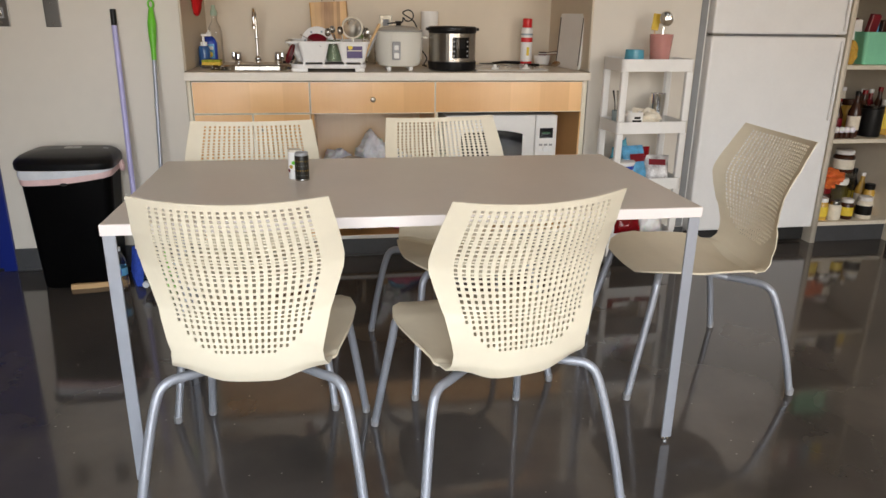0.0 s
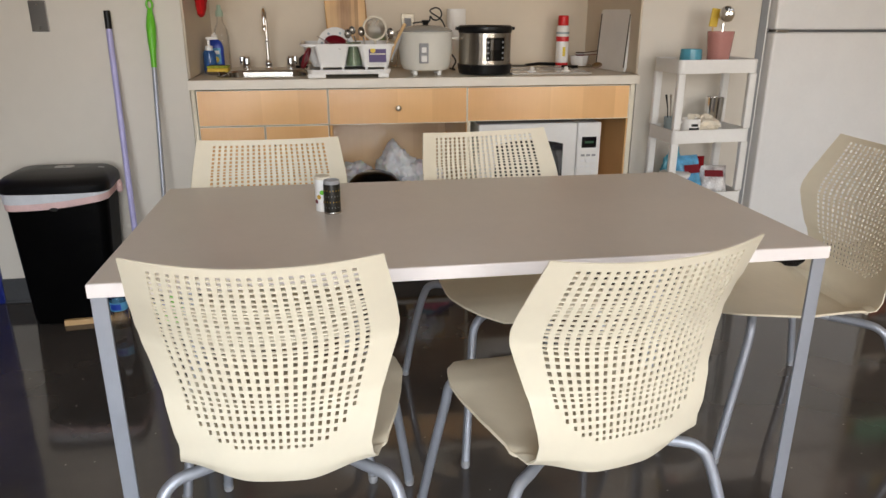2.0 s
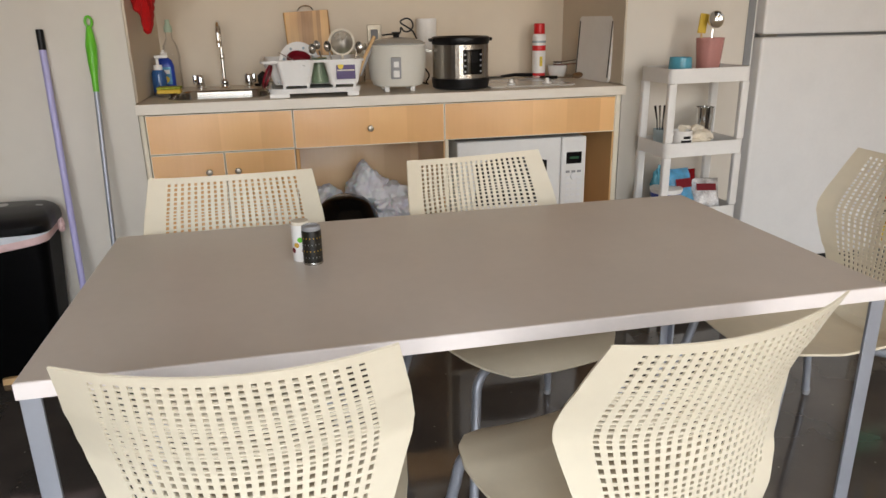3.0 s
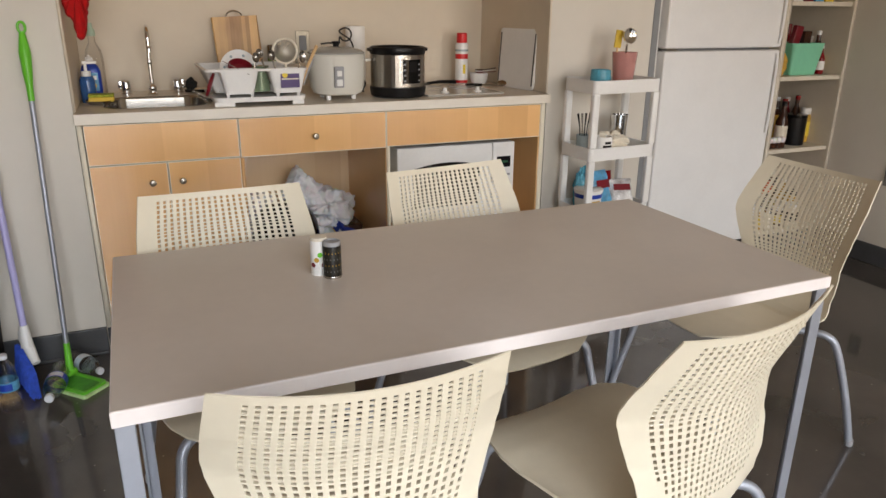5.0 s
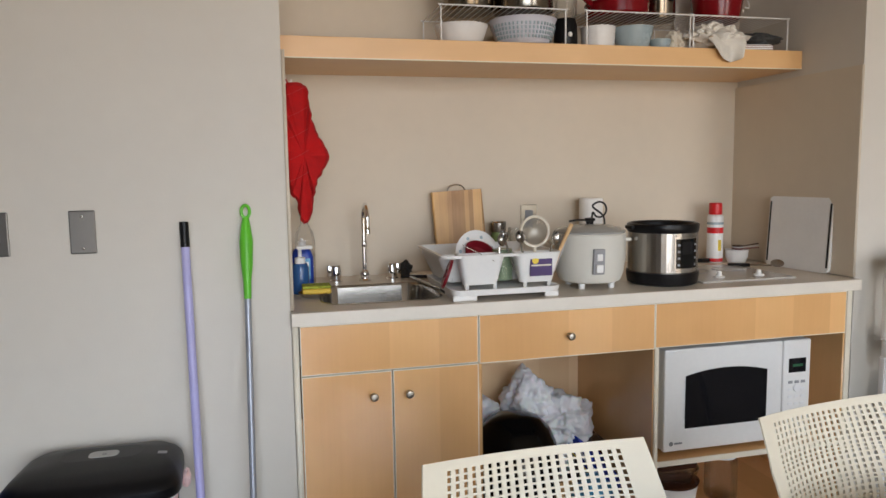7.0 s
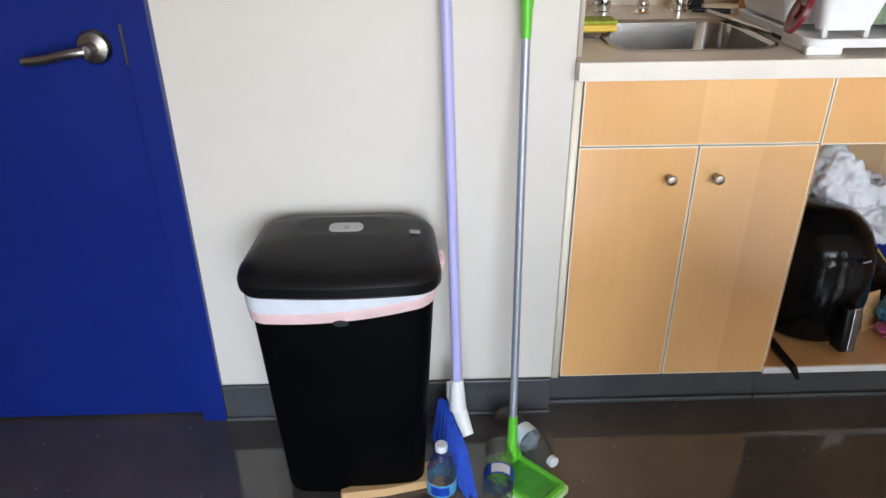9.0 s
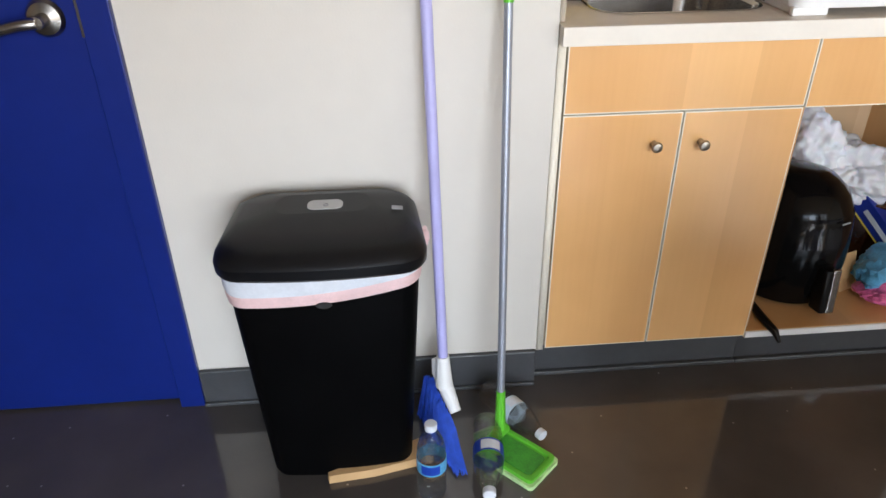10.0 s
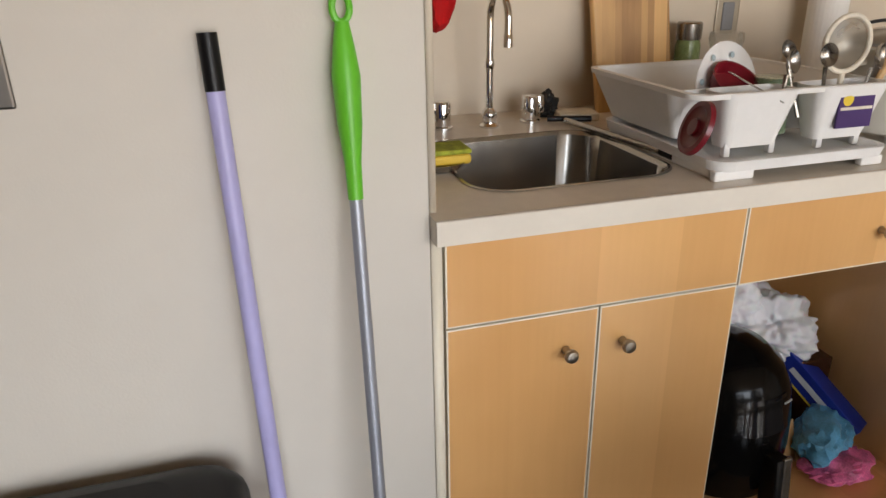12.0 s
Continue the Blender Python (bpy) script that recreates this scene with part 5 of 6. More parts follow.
part("window", sheet(mw_window, 14, 2, 0.003), M_GLASSDK, dr, "dark arched window", shift=MO)
part("badge", moved(lathe([(0, 0), (0.008, 0), (0, 0.0015)], 16), pose(1.222, 0.036, 0.385, 90)), M_SEAL, dr, shift=MO)
part("badge_word", box(1.234, 1.264, 0.0350, 0.0362, 0.382, 0.388), M_SEAL, dr, shift=MO)
pn = part("control_panel", box(1.658, 1.771, 0.036, 0.060, 0.357, 0.712, 0.006), M_WHITE, mw, "white keypad panel", shift=MO)
part("display", box(1.680, 1.750, 0.0335, 0.038, 0.595, 0.646, 0.001), M_GLASSDK, pn, "dark clock display", shift=MO)
part("digits", box(1.695, 1.736, 0.0330, 0.0336, 0.616, 0.626), M_DISPLAY, pn, shift=MO)
for r_ in range(6):
    for c_ in range(3):
        part("key", box(1.680 + 0.026 * c_, 1.698 + 0.026 * c_, 0.0345, 0.0375, 0.555 - 0.026 * r_, 0.565 - 0.026 * r_, 0.001), M_GREY if r_ == 0 else M_FRIDGE, pn, shift=MO)
part("dial", moved(lathe([(0, 0), (0.016, 0), (0.014, 0.006), (0, 0.006)], 20), pose(1.715, 0.036, 0.54, 90)), M_FRIDGE, pn, shift=MO)
for x in (1.23, 1.73):
    for y in (0.09, 0.43):
        part("foot", lathe([(0, 0.343), (0.012, 0.343), (0.012, 0.358), (0, 0.358)], 12, (x, y, 0)), M_RUBBER, mw, shift=MO)

fc = thing("food_container", (1.30, 0.16, 0.120), "white round food tub with dark red lid", "container")
part("tub", lathe([(0, 0), (0.075, 0), (0.085, 0.01), (0.095, 0.075), (0.092, 0.078), (0, 0.078)], 30), M_WHITE, fc)
part("lid", lathe([(0, 0.078), (0.098, 0.078), (0.10, 0.086), (0.09, 0.092), (0, 0.092)], 30), M_BROWN, fc)
fc = thing("food_container", (1.30, 0.16, 0.2125), "clear glass box with dark red lid", "container")
part("tub", tub(-0.075, 0.075, -0.055, 0.055, 0.045, 0.008), M_CLEAR, fc)
part("lid", loft([(rrect(-0.078, 0.078, -0.058, 0.058, 0.02), 0.0455), (rrect(-0.078, 0.078, -0.058, 0.058, 0.02), 0.060)]), M_BROWN, fc)
turned("storage_jar", (1.50, 0.15, 0.120), "clear plastic jar on the cabinet floor", "jar", [("jar", [(0, 0), (0.055, 0), (0.058, 0.01), (0.058, 0.14), (0.05, 0.15), (0.047, 0.15), (0.054, 0.012), (0, 0.006)], M_CLEAR), ("lid", [(0, 0.151), (0.052, 0.151), (0.052, 0.168), (0, 0.17)], M_WHITE)])
bowl("steel_bowl", (1.41, 0.30, 0.120), 0.085, 0.06, M_STEEL, "steel mixing bowl at the back of the cubby")

af = thing("air_fryer", (0.735, 0.235, 0.120), "black egg-shaped air fryer with grey handle", "air fryer")
AF = [(0.115, 0.0), (0.135, 0.012), (0.147, 0.052), (0.152, 0.12), (0.150, 0.19), (0.140, 0.26), (0.118, 0.308), (0.085, 0.338), (0.045, 0.352), (0, 0.355)]
part("body", lathe([(0, 0)] + AF, 44, sy=1.08), M_BLACKG, af)
hd = part("handle", moved(box(-0.020, 0.020, -0.050, 0.0, -0.064, 0.064, 0.008), pose(0.020, -0.155, 0.080, -6, 0, 6)), M_BLACK, af, "pull-out drawer handle")
part("handle_cover", moved(box(-0.002, 0.021, -0.0525, -0.042, -0.062, 0.066, 0.003), pose(0.020, -0.155, 0.080, -6, 0, 6)), M_STEEL, hd, "grey metal handle face")
pn = part("control_window", sheet(lambda u, v: Vector((0.1515 * (1 - 0.10 * v) * math.cos(radians(250 + 46 * u)), 1.085 * 0.1515 * (1 - 0.10 * v) * math.sin(radians(250 + 46 * u)), 0.192 + 0.080 * v)), 10, 4, 0.003), M_GLASSDK, af, "glossy control window")
part("mark", moved(box(-0.014, 0.014, -0.001, 0.001, -0.002, 0.002), pose(0.050, -0.152, 0.262, -20, 0, 20)), M_GREY, pn)
pd = thing("black_paddle", (0.622, -0.004, 0.118), "black flat utensil tip sticking out of the cubby", "utensil")
part("paddle", tube([(-0.026, 0.16, 0.018), (-0.024, 0.06, 0.012), (-0.018, -0.014, 0.010), (-0.012, -0.036, -0.010)], [0.009, 0.011, 0.010, 0.005], 8), M_BLACK, pd)


def bag(loc, w, d, h, seed, label="crumpled white plastic carrier bag"):
    b = thing("plastic_bag", loc, label, "plastic bag", "carrier bags in the cubby")
    film = part("bag", crumple(w, d, h, seed, 0.50, 5, 0.65), M_BAG, b)
    for e in film.data.edges:
        e.use_edge_sharp = False
    return b


bag((0.650, 0.45, 0.121), 0.17, 0.18, 0.28, 2)
printed = bag((0.655, 0.43, 0.340), 0.16, 0.16, 0.15, 8, "crumpled white carrier bag with red print")
bag((0.880, 0.43, 0.121), 0.27, 0.20, 0.28, 10)
bag((0.860, 0.43, 0.355), 0.16, 0.16, 0.19, 4)
bag((0.985, 0.37, 0.300), 0.19, 0.17, 0.17, 6)
for k in range(3):
    part("print", moved(box(-0.022, 0.022, -0.002, 0.002, 0, 0.009, 0.001), pose(0.030, -0.085, 0.05 + 0.018 * k, 0, -20, 10)), M_REDPL, printed, "red printed lettering")
fb = thing("foil_box", (1.050, 0.25, 0.225), "long blue foil wrap box lying tilted", "box")
FB = pose(0, 0, 0.02, 0, 38, -62)
part("carton", moved(box(-0.120, 0.120, -0.028, 0.028, -0.030, 0.030, 0.002), FB), M_FOILBOX, fb)
part("label_bar", moved(box(-0.085, 0.060, -0.0287, -0.0278, -0.006, 0.009), FB), M_LINER, fb)
part("yellow_edge", moved(box(-0.117, 0.117, -0.0284, 0.0284, -0.0305, -0.025), FB), M_YELLOWLB, fb)
pk = thing("wipes_packet", (1.0, 0.17, 0.1215), "light blue soft packet on the cubby floor", "packet")
part("packet", moved(crumple(0.20, 0.12, 0.10, 14, 0.25), pose(0, 0, 0.02, 0, 0, 40)), M_SKYPR, pk)
pk = thing("sweets_packet", (0.985, 0.10, 0.1215), "pink and blue printed packet on the cubby floor", "packet")
part("packet", crumple(0.17, 0.10, 0.07, 15, 0.3), mat("pink_print", (0.62, 0.13, 0.30), 0.3, var=0.5, scale=22), pk)
pk = thing("carton_flap", (0.905, 0.16, 0.1205), "torn brown cardboard piece standing up", "cardboard")
part("flap", moved(box(-0.035, 0.035, -0.002, 0.002, 0, 0.11, 0.001), pose(0, 0, 0, -14, 4, 25)), M_BARE, pk)
pk = thing("dark_box", (1.055, 0.36, 0.1205), "dark red box behind the blue carton", "box")
part("carton", box(-0.05, 0.05, -0.08, 0.08, 0, 0.20, 0.003), M_BROWN, pk)

# ---- bin, broom, mop and bottles by the wall ----
bn = thing("waste_bin", (-0.512, -0.145, 0), "tall black plastic waste bin with closed lid", "waste bin")


def bowed(bm, k=0.018):
    """The front bulges in the middle and the back is narrower."""
    for v in bm.verts:
        if v.co.y < -0.03:
            v.co.y -= k * max(0.0, 1 - (v.co.x / 0.2) ** 2) * min(1.0, (-0.03 - v.co.y) / 0.06)
        v.co.x *= 1 - 0.07 * max(0.0, (v.co.y + 0.06) / 0.18)
    return bm


def front_line(x0, x1, y0, y1, r):
    """A rounded outline with points along its front and back."""
    p = rrect(x0, x1, y0, y1, r, 5)
    k = len(p) // 4
    back = [(x1 - r + (x0 + r - x1 + r) * i / 8, y1) for i in range(1, 8)]
    front_ = [(x0 + r + (x1 - r - x0 - r) * i / 8, y0) for i in range(1, 8)]
    return p[:k] + back + p[k:3 * k] + front_ + p[3 * k:]


def slack(bm, low):
    """The liner hangs lower at one end and in the middle."""
    for v in bm.verts:
        if v.co.z < low:
            k = v.co.x / 0.19
            v.co.z += 0.012 + 0.017 * k - 0.009 * (1 - k * k)
    return bm


part("body", bowed(loft([(front_line(-0.152, 0.152, -0.108, 0.085, 0.03), 0.0), (front_line(-0.157, 0.157, -0.112, 0.090, 0.032), 0.012), (front_line(-0.188, 0.188, -0.117, 0.117, 0.036), 0.53)])), M_BIN, bn)
part("liner_band", bowed(slack(loft([(front_line(-0.184, 0.184, -0.1135, 0.1135, 0.036), 0.472), (front_line(-0.1905, 0.1905, -0.1200, 0.1200, 0.038), 0.476), (front_line(-0.1935, 0.1935, -0.1230, 0.1230, 0.04), 0.500), (front_line(-0.192, 0.192, -0.1215, 0.1215, 0.04), 0.503)], cap0=False, cap1=False), 0.6)), M_PINKBAG, bn, "pale pink drawstring band of the liner")
part("liner_cuff", bowed(slack(loft([(front_line(-0.1925, 0.1925, -0.1222, 0.1222, 0.04), 0.500), (front_line(-0.1955, 0.1955, -0.1250, 0.1250, 0.042), 0.512), (front_line(-0.1955, 0.1955, -0.1250, 0.1250, 0.042), 0.545)], cap0=False, cap1=False), 0.515)), M_LINER, bn, "white translucent liner cuff")
part("hand_notch", moved(lathe([(0, 0), (0.016, 0), (0.014, 0.003), (0, 0.003)], 18), pose(0.0, -0.1385, 0.476, 90) @ Matrix.Diagonal((1.0, 0.45, 1.0, 1.0))), M_RUBBER, bn, "small dark grip notch")
part("tie_end", moved(crumple(0.02, 0.03, 0.05, 31, 0.4, 3), pose(0.203, 0.02, 0.50)), M_PINKBAG, bn)
ld = part("lid", bowed(loft([(front_line(-0.199, 0.199, -0.132, 0.122, 0.045), 0.538), (front_line(-0.203, 0.203, -0.138, 0.126, 0.05), 0.545), (front_line(-0.203, 0.203, -0.140, 0.122, 0.05), 0.566), (front_line(-0.199, 0.199, -0.132, 0.120, 0.05), 0.579), (front_line(-0.188, 0.188, -0.104, 0.114, 0.05), 0.592), (front_line(-0.168, 0.168, -0.060, 0.104, 0.045), 0.602), (front_line(-0.10, 0.10, -0.005, 0.08, 0.035), 0.607)])), M_BLACK, bn, "domed black lid")
part("badge", moved(loft([(rrect(-0.036, 0.036, -0.022, 0.018, 0.014), 0.0), (rrect(-0.035, 0.035, -0.021, 0.017, 0.014), 0.002)]), pose(0.005, 0.03, 0.6068, 2)), M_BADGE, ld, "grey oval badge")
part("badge_spot", moved(lathe([(0.003, 0), (0.0045, 0.0015), (0.006, 0)], 12), pose(0.007, 0.024, 0.609)), M_GREY, ld)
part("sticker", moved(box(-0.011, 0.011, -0.006, 0.006, 0.0, 0.001), pose(0.150, 0.0, 0.6075, 8, 6, 0)), M_GREY, ld)

bm_ = thing("broom", (-0.272, -0.14, 0), "lavender angle broom with blue bristles leaning on the wall", "broom")
O = (-0.272, -0.14, 0)
top, low = Vector((-0.294, -0.018, 1.192)), Vector((-0.2725, -0.146, 0.172))
ax = (top - low).normalized()
part("handle", tube([low - ax * 0.02, top - ax * 0.066], 0.0115, 14), M_LAV, bm_, "lavender metal tube", shift=O)
part("grip", tube([top - ax * 0.068, top], 0.0122, 14), M_BLACK, bm_, "black plastic end grip", shift=O)
part("head", tube([(-0.284, -0.108, 0.186), (-0.279, -0.124, 0.160), (-0.262, -0.160, 0.116), (-0.248, -0.188, 0.086)], [0.014, 0.0205, 0.0175, 0.0135], 12), M_WHITE, bm_, "pale angled broom head", shift=O)
part("socket", tube([low + ax * 0.045, low - ax * 0.035], [0.015, 0.021], 14), M_WHITE, bm_, shift=O)
bm = bmesh.new()
rnd = random.Random(4)
for k in range(750):
    u, w = rnd.random(), rnd.uniform(-1, 1)
    a = Vector((-0.308 + 0.05 * u + 0.011 * w, -0.108 - 0.112 * u, 0.128 - 0.078 * u + rnd.uniform(-0.01, 0.01)))
    fan = round(u * 13) / 13 * 0.6 + u * 0.4
    b_ = Vector((-0.322 + 0.076 * fan + 0.015 * w, -0.102 - 0.205 * fan + rnd.uniform(-0.005, 0.005), rnd.uniform(0.0, 0.012)))
    q = [a + Vector((dx, dy, 0)) for dx, dy in ((0.0011, 0), (-0.0006, 0.0010), (-0.0006, -0.0010))]
    r_ = [b_ + Vector((dx, dy, 0)) for dx, dy in ((0.0011, 0), (-0.0006, 0.0010), (-0.0006, -0.0010))]
    va, vb = [bm.verts.new(p) for p in q], [bm.verts.new(p) for p in r_]
    for i in range(3):
        bm.faces.new((va[i], va[(i + 1) % 3], vb[(i + 1) % 3], vb[i]))
tagged(part("bristles", bm, M_BRISTLE, bm_, "stiff blue bristles", shift=O), kind="stuff")

mp = thing("flat_mop", (-0.135, -0.17, 0), "lime green flat mop with silver pole leaning on the wall", "mop")
O = (-0.135, -0.17, 0)
top, low = Vector((-0.133, -0.016, 1.233)), Vector((-0.146, -0.212, 0.045))
ax = (top - low).normalized()
part("pole", tube([low + ax * 0.10, top - ax * 0.255], 0.0088, 14), M_SILVER, mp, "silver metal pole", shift=O)
gp = [top - ax * 0.256, top - ax * 0.21, top - ax * 0.16, top - ax * 0.10, top - ax * 0.065, top - ax * 0.035]
part("grip", tube(gp, [0.010, 0.011, 0.016, 0.0185, 0.014, 0.009], 14), M_GREEN, mp, "shaped green grip", shift=O)
lp = [top - ax * 0.018 + Vector((0.011 * math.cos(a), 0, 0.017 * math.sin(a))) for a in (2 * math.pi * k / 18 for k in range(18))]
part("hang_loop", tube(lp, 0.0045, 8, closed=True), M_GREEN, mp, shift=O)
part("lower_tube", tube([low, low + ax * 0.105], [0.013, 0.0105], 14), M_GREEN, mp, shift=O)
part("joint", moved(lathe([(0, -0.022), (0.012, -0.022), (0.014, -0.018), (0.014, 0.018), (0.012, 0.022), (0, 0.022)], 16), pose(-0.146, -0.214, 0.040, 0, 90, 44)), M_GREEN, mp, shift=O)
HM = pose(-0.143, -0.238, 0, 0, 0, 134)
part("plate", moved(loft([(rrect(-0.115, 0.045, -0.050, 0.050, 0.012), 0.012), (rrect(-0.115, 0.045, -0.050, 0.050, 0.012), 0.022), (rrect(-0.106, 0.036, -0.041, 0.041, 0.010), 0.022), (rrect(-0.104, 0.034, -0.039, 0.039, 0.010), 0.017)]), HM), M_GREEN, mp, "lime green mop plate", shift=O)
part("inlay", moved(loft([(rrect(-0.100, 0.030, -0.035, 0.035, 0.012), 0.0165), (rrect(-0.098, 0.028, -0.033, 0.033, 0.012), 0.0195)]), HM), M_DGREEN, mp, "darker recessed panel", shift=O)
part("pad", moved(loft([(rrect(-0.121, 0.050, -0.056, 0.056, 0.01), 0.0), (rrect(-0.121, 0.050, -0.056, 0.056, 0.01), 0.0115)]), HM), mat("pale_green_pad", (0.52, 0.72, 0.33), 0.9, var=0.2, scale=40), mp, "pale fleece pad", shift=O)

WB = [(0, 0.004), (0.020, 0.0), (0.030, 0.004), (0.032, 0.012), (0.0305, 0.03), (0.032, 0.045), (0.030, 0.06), (0.0318, 0.075), (0.0318, 0.118), (0.030, 0.125), (0.031, 0.135), (0.026, 0.158), (0.016, 0.180), (0.0125, 0.187), (0.0125, 0.192)]


def water_bottle(loc, label, heading=None, scale=1.0, band=M_SKYPR):
    w = thing("water_bottle", loc, label, "water bottle", "empty bottles by the broom")
    prof = [(r * scale, z * scale) for r, z in WB]
    inner = [(max(r - 0.0012, 0), z) for r, z in prof[::-1]]
    for pn_, pr, m_ in (("bottle", prof + inner, M_CLEAR), ("cap", [(0, 0.192 * scale), (0.0132 * scale, 0.190 * scale), (0.0134 * scale, 0.203 * scale), (0.0118 * scale, 0.205 * scale), (0, 0.205 * scale)], M_LINER), ("label_band", [(0.0321 * scale, 0.080 * scale), (0.0324 * scale, 0.081 * scale), (0.0324 * scale, 0.113 * scale), (0.0321 * scale, 0.114 * scale)], band)):
        b = lathe(pr, 24)
        if heading is not None:
            b = moved(b, pose(0, 0, 0.033 * scale, 0, 0, heading) @ pose(0, 0, 0, 0, 90, 0))
        part(pn_, b, m_, w)
    b = on_round(0.0326 * scale, 225, 300, 0.085 * scale, 0.109 * scale, 0.0004)
    if heading is not None:
        b = moved(b, pose(0, 0, 0.033 * scale, 0, 0, heading) @ pose(0, 0, 0, 0, 90, 0) @ pose(0, 0, 0, 0, 0, -90))
    part("label_patch", b, M_BLUEPR if heading is None else M_LINER, w)


water_bottle((-0.316, -0.340, 0), "empty clear water bottle with blue label, standing")
water_bottle((-0.172, -0.185, 0.0125), "large clear bottle with dark blue label, lying on its side", -97, 1.08, M_BLUEPR)
water_bottle((-0.155, -0.058, 0), "clear water bottle with pale label, lying on its side", -58, 1.0, mat("pale_label", (0.60, 0.72, 0.80), 0.4, var=0.1, scale=40))
wd = thing("wooden_wedge", (-0.45, -0.262, 0), "rough bare wooden wedge lying by the bin", "wedge")
part("wedge", moved(loft([([(-0.10, -0.006), (0.0, -0.026), (0.14, -0.036), (0.14, 0.030), (-0.10, 0.008)], 0.0), ([(-0.098, -0.005), (0.0, -0.024), (0.138, -0.034), (0.138, 0.028), (-0.098, 0.007)], 0.022)]), pose(0, 0, 0, 0, 0, 17)), M_BARE, wd)

# ---- table things ----
pepper = turned("pepper_shaker", (0.539, -1.352, TZ), "black and silver lattice pepper shaker", "shaker", [
    ("body", [(0, 0), (0.0195, 0), (0.0205, 0.002), (0.0205, 0.012), (0.0205, 0.072), (0.020, 0.074), (0, 0.074)], mat("black_lattice", (0.012, 0.011, 0.008), 0.35, var=0.9, scale=140)),
    ("cap", [(0, 0.0742), (0.0195, 0.0742), (0.020, 0.076), (0.019, 0.083), (0.016, 0.084), (0.015, 0.081), (0, 0.081)], M_GREY),
    ("base_ring", [(0.0206, 0.0), (0.0212, 0.001), (0.0212, 0.004), (0.0206, 0.005)], M_STEEL)])
for k in range(7):
    for row in range(4):
        a0 = 200 + 22 * k + (11 if row % 2 else 0)
        part("lattice_spot", on_round(0.0207, a0, a0 + 4, 0.015 + 0.014 * row, 0.0185 + 0.014 * row, 0.0004, n=2), M_AMBER if row % 2 else M_SEAL, pepper)
sh = turned("salt_shaker", (0.517, -1.322, TZ), "white paper salt shaker with printed fruit picture", "shaker", [
    ("body", [(0, 0), (0.019, 0), (0.0195, 0.002), (0.0195, 0.078), (0.019, 0.080), (0, 0.080)], M_WHITE),
    ("cap", [(0, 0.0802), (0.019, 0.0802), (0.0195, 0.082), (0.0185, 0.087), (0, 0.087)], M_CLOTH)])
for k, m_ in enumerate((M_REDPL, M_AMBER, M_GREEN, M_REDPL, M_BROWN)):
    a = radians(215 + 24 * k)
    part("print_spot", moved(lathe([(0, 0), (0.006, 0), (0, 0.0008)], 10), pose(0.0196 * math.cos(a), 0.0196 * math.sin(a), 0.025 + 0.012 * (k % 3), 90, 0, math.degrees(a) + 90)), m_, sh)

# ---- rolling cart ----
CT = (2.131, -0.176, 0)
ct = thing("rolling_cart", CT, "narrow white plastic cart with four tray shelves", "cart", rz=3)
W2, D2 = 0.180, 0.110
for z in (0.951, 0.664, 0.390, 0.118):
    part("tray", loft([(rrect(-W2, W2, -D2, D2, 0.02), z), (rrect(-W2, W2, -D2, D2, 0.02), z + 0.055), (rrect(-W2 + 0.005, W2 - 0.005, -D2 + 0.005, D2 - 0.005, 0.016), z + 0.055), (rrect(-W2 + 0.005, W2 - 0.005, -D2 + 0.005, D2 - 0.005, 0.016), z + 0.008)]), M_WHITE, ct)
for sx in (-1, 1):
    for sy in (-1, 1):
        x, y = sx * (W2 - 0.017), sy * (D2 - 0.014)
        for z0, z1 in ((0.173, 0.390), (0.445, 0.664), (0.719, 0.951)):
            part("post", box(x - 0.017, x + 0.017, y - 0.012, y + 0.012, z0, z1, 0.006), M_WHITE, ct)
        part("castor", moved(lathe([(0, -0.012), (0.028, -0.012), (0.030, -0.008), (0.030, 0.008), (0.028, 0.012), (0, 0.012)], 18), pose(x, y, 0.030, 0, 90, 0)), M_GREY, ct)
        part("castor_fork", box(x - 0.018, x + 0.018, y - 0.010, y + 0.010, 0.052, 0.118, 0.004), M_WHITE, ct)


def on_cart(x, y, z):
    p = pose(*CT, 0, 0, 3) @ Vector((x, y, z))
    return (p.x, p.y, p.z)


Z1, Z2, Z3 = 0.9592, 0.6722, 0.3982
turned("teal_bowl", on_cart(-0.085, -0.02, Z1), "small teal glazed cup on the cart", "cup", [("bowl", [(0, 0), (0.030, 0), (0.042, 0.012), (0.045, 0.045), (0.042, 0.085), (0.039, 0.085), (0.041, 0.045), (0, 0.01)], M_TEAL)])
turned("pink_tumbler", on_cart(0.055, 0.0, Z1), "pink translucent tumbler holding utensils", "tumbler", [("cup", [(0, 0), (0.040, 0), (0.043, 0.01), (0.055, 0.155), (0.052, 0.155), (0.040, 0.012), (0, 0.008)], M_PINK)])
sc = thing("ice_cream_scoop", on_cart(0.055, 0.0, Z1 + 0.012), "polished steel scoop standing in the tumbler", "scoop")
part("handle", tube([(0.0, 0.0, 0.0), (0.004, 0, 0.12), (0.006, 0, 0.175)], 0.005, 8), M_CHROME, sc)
part("bowl", moved(lathe([(0, 0), (0.020, 0.004), (0.032, 0.018), (0.034, 0.03), (0.031, 0.03), (0, 0.006)], 22), pose(0.008, 0.012, 0.208, 82)), M_CHROME, sc)
sc = thing("yellow_spatula", on_cart(0.030, 0.01, Z1 + 0.012), "yellow silicone spatula standing in the tumbler", "spatula")
part("stick", tube([(0, 0, 0), (-0.004, 0.012, 0.165)], 0.004, 8), M_BARE, sc)
part("blade", moved(box(-0.018, 0.018, -0.004, 0.004, 0, 0.075, 0.003), pose(-0.004, 0.012, 0.160, 0, 6, 0)), M_YELLOW, sc)
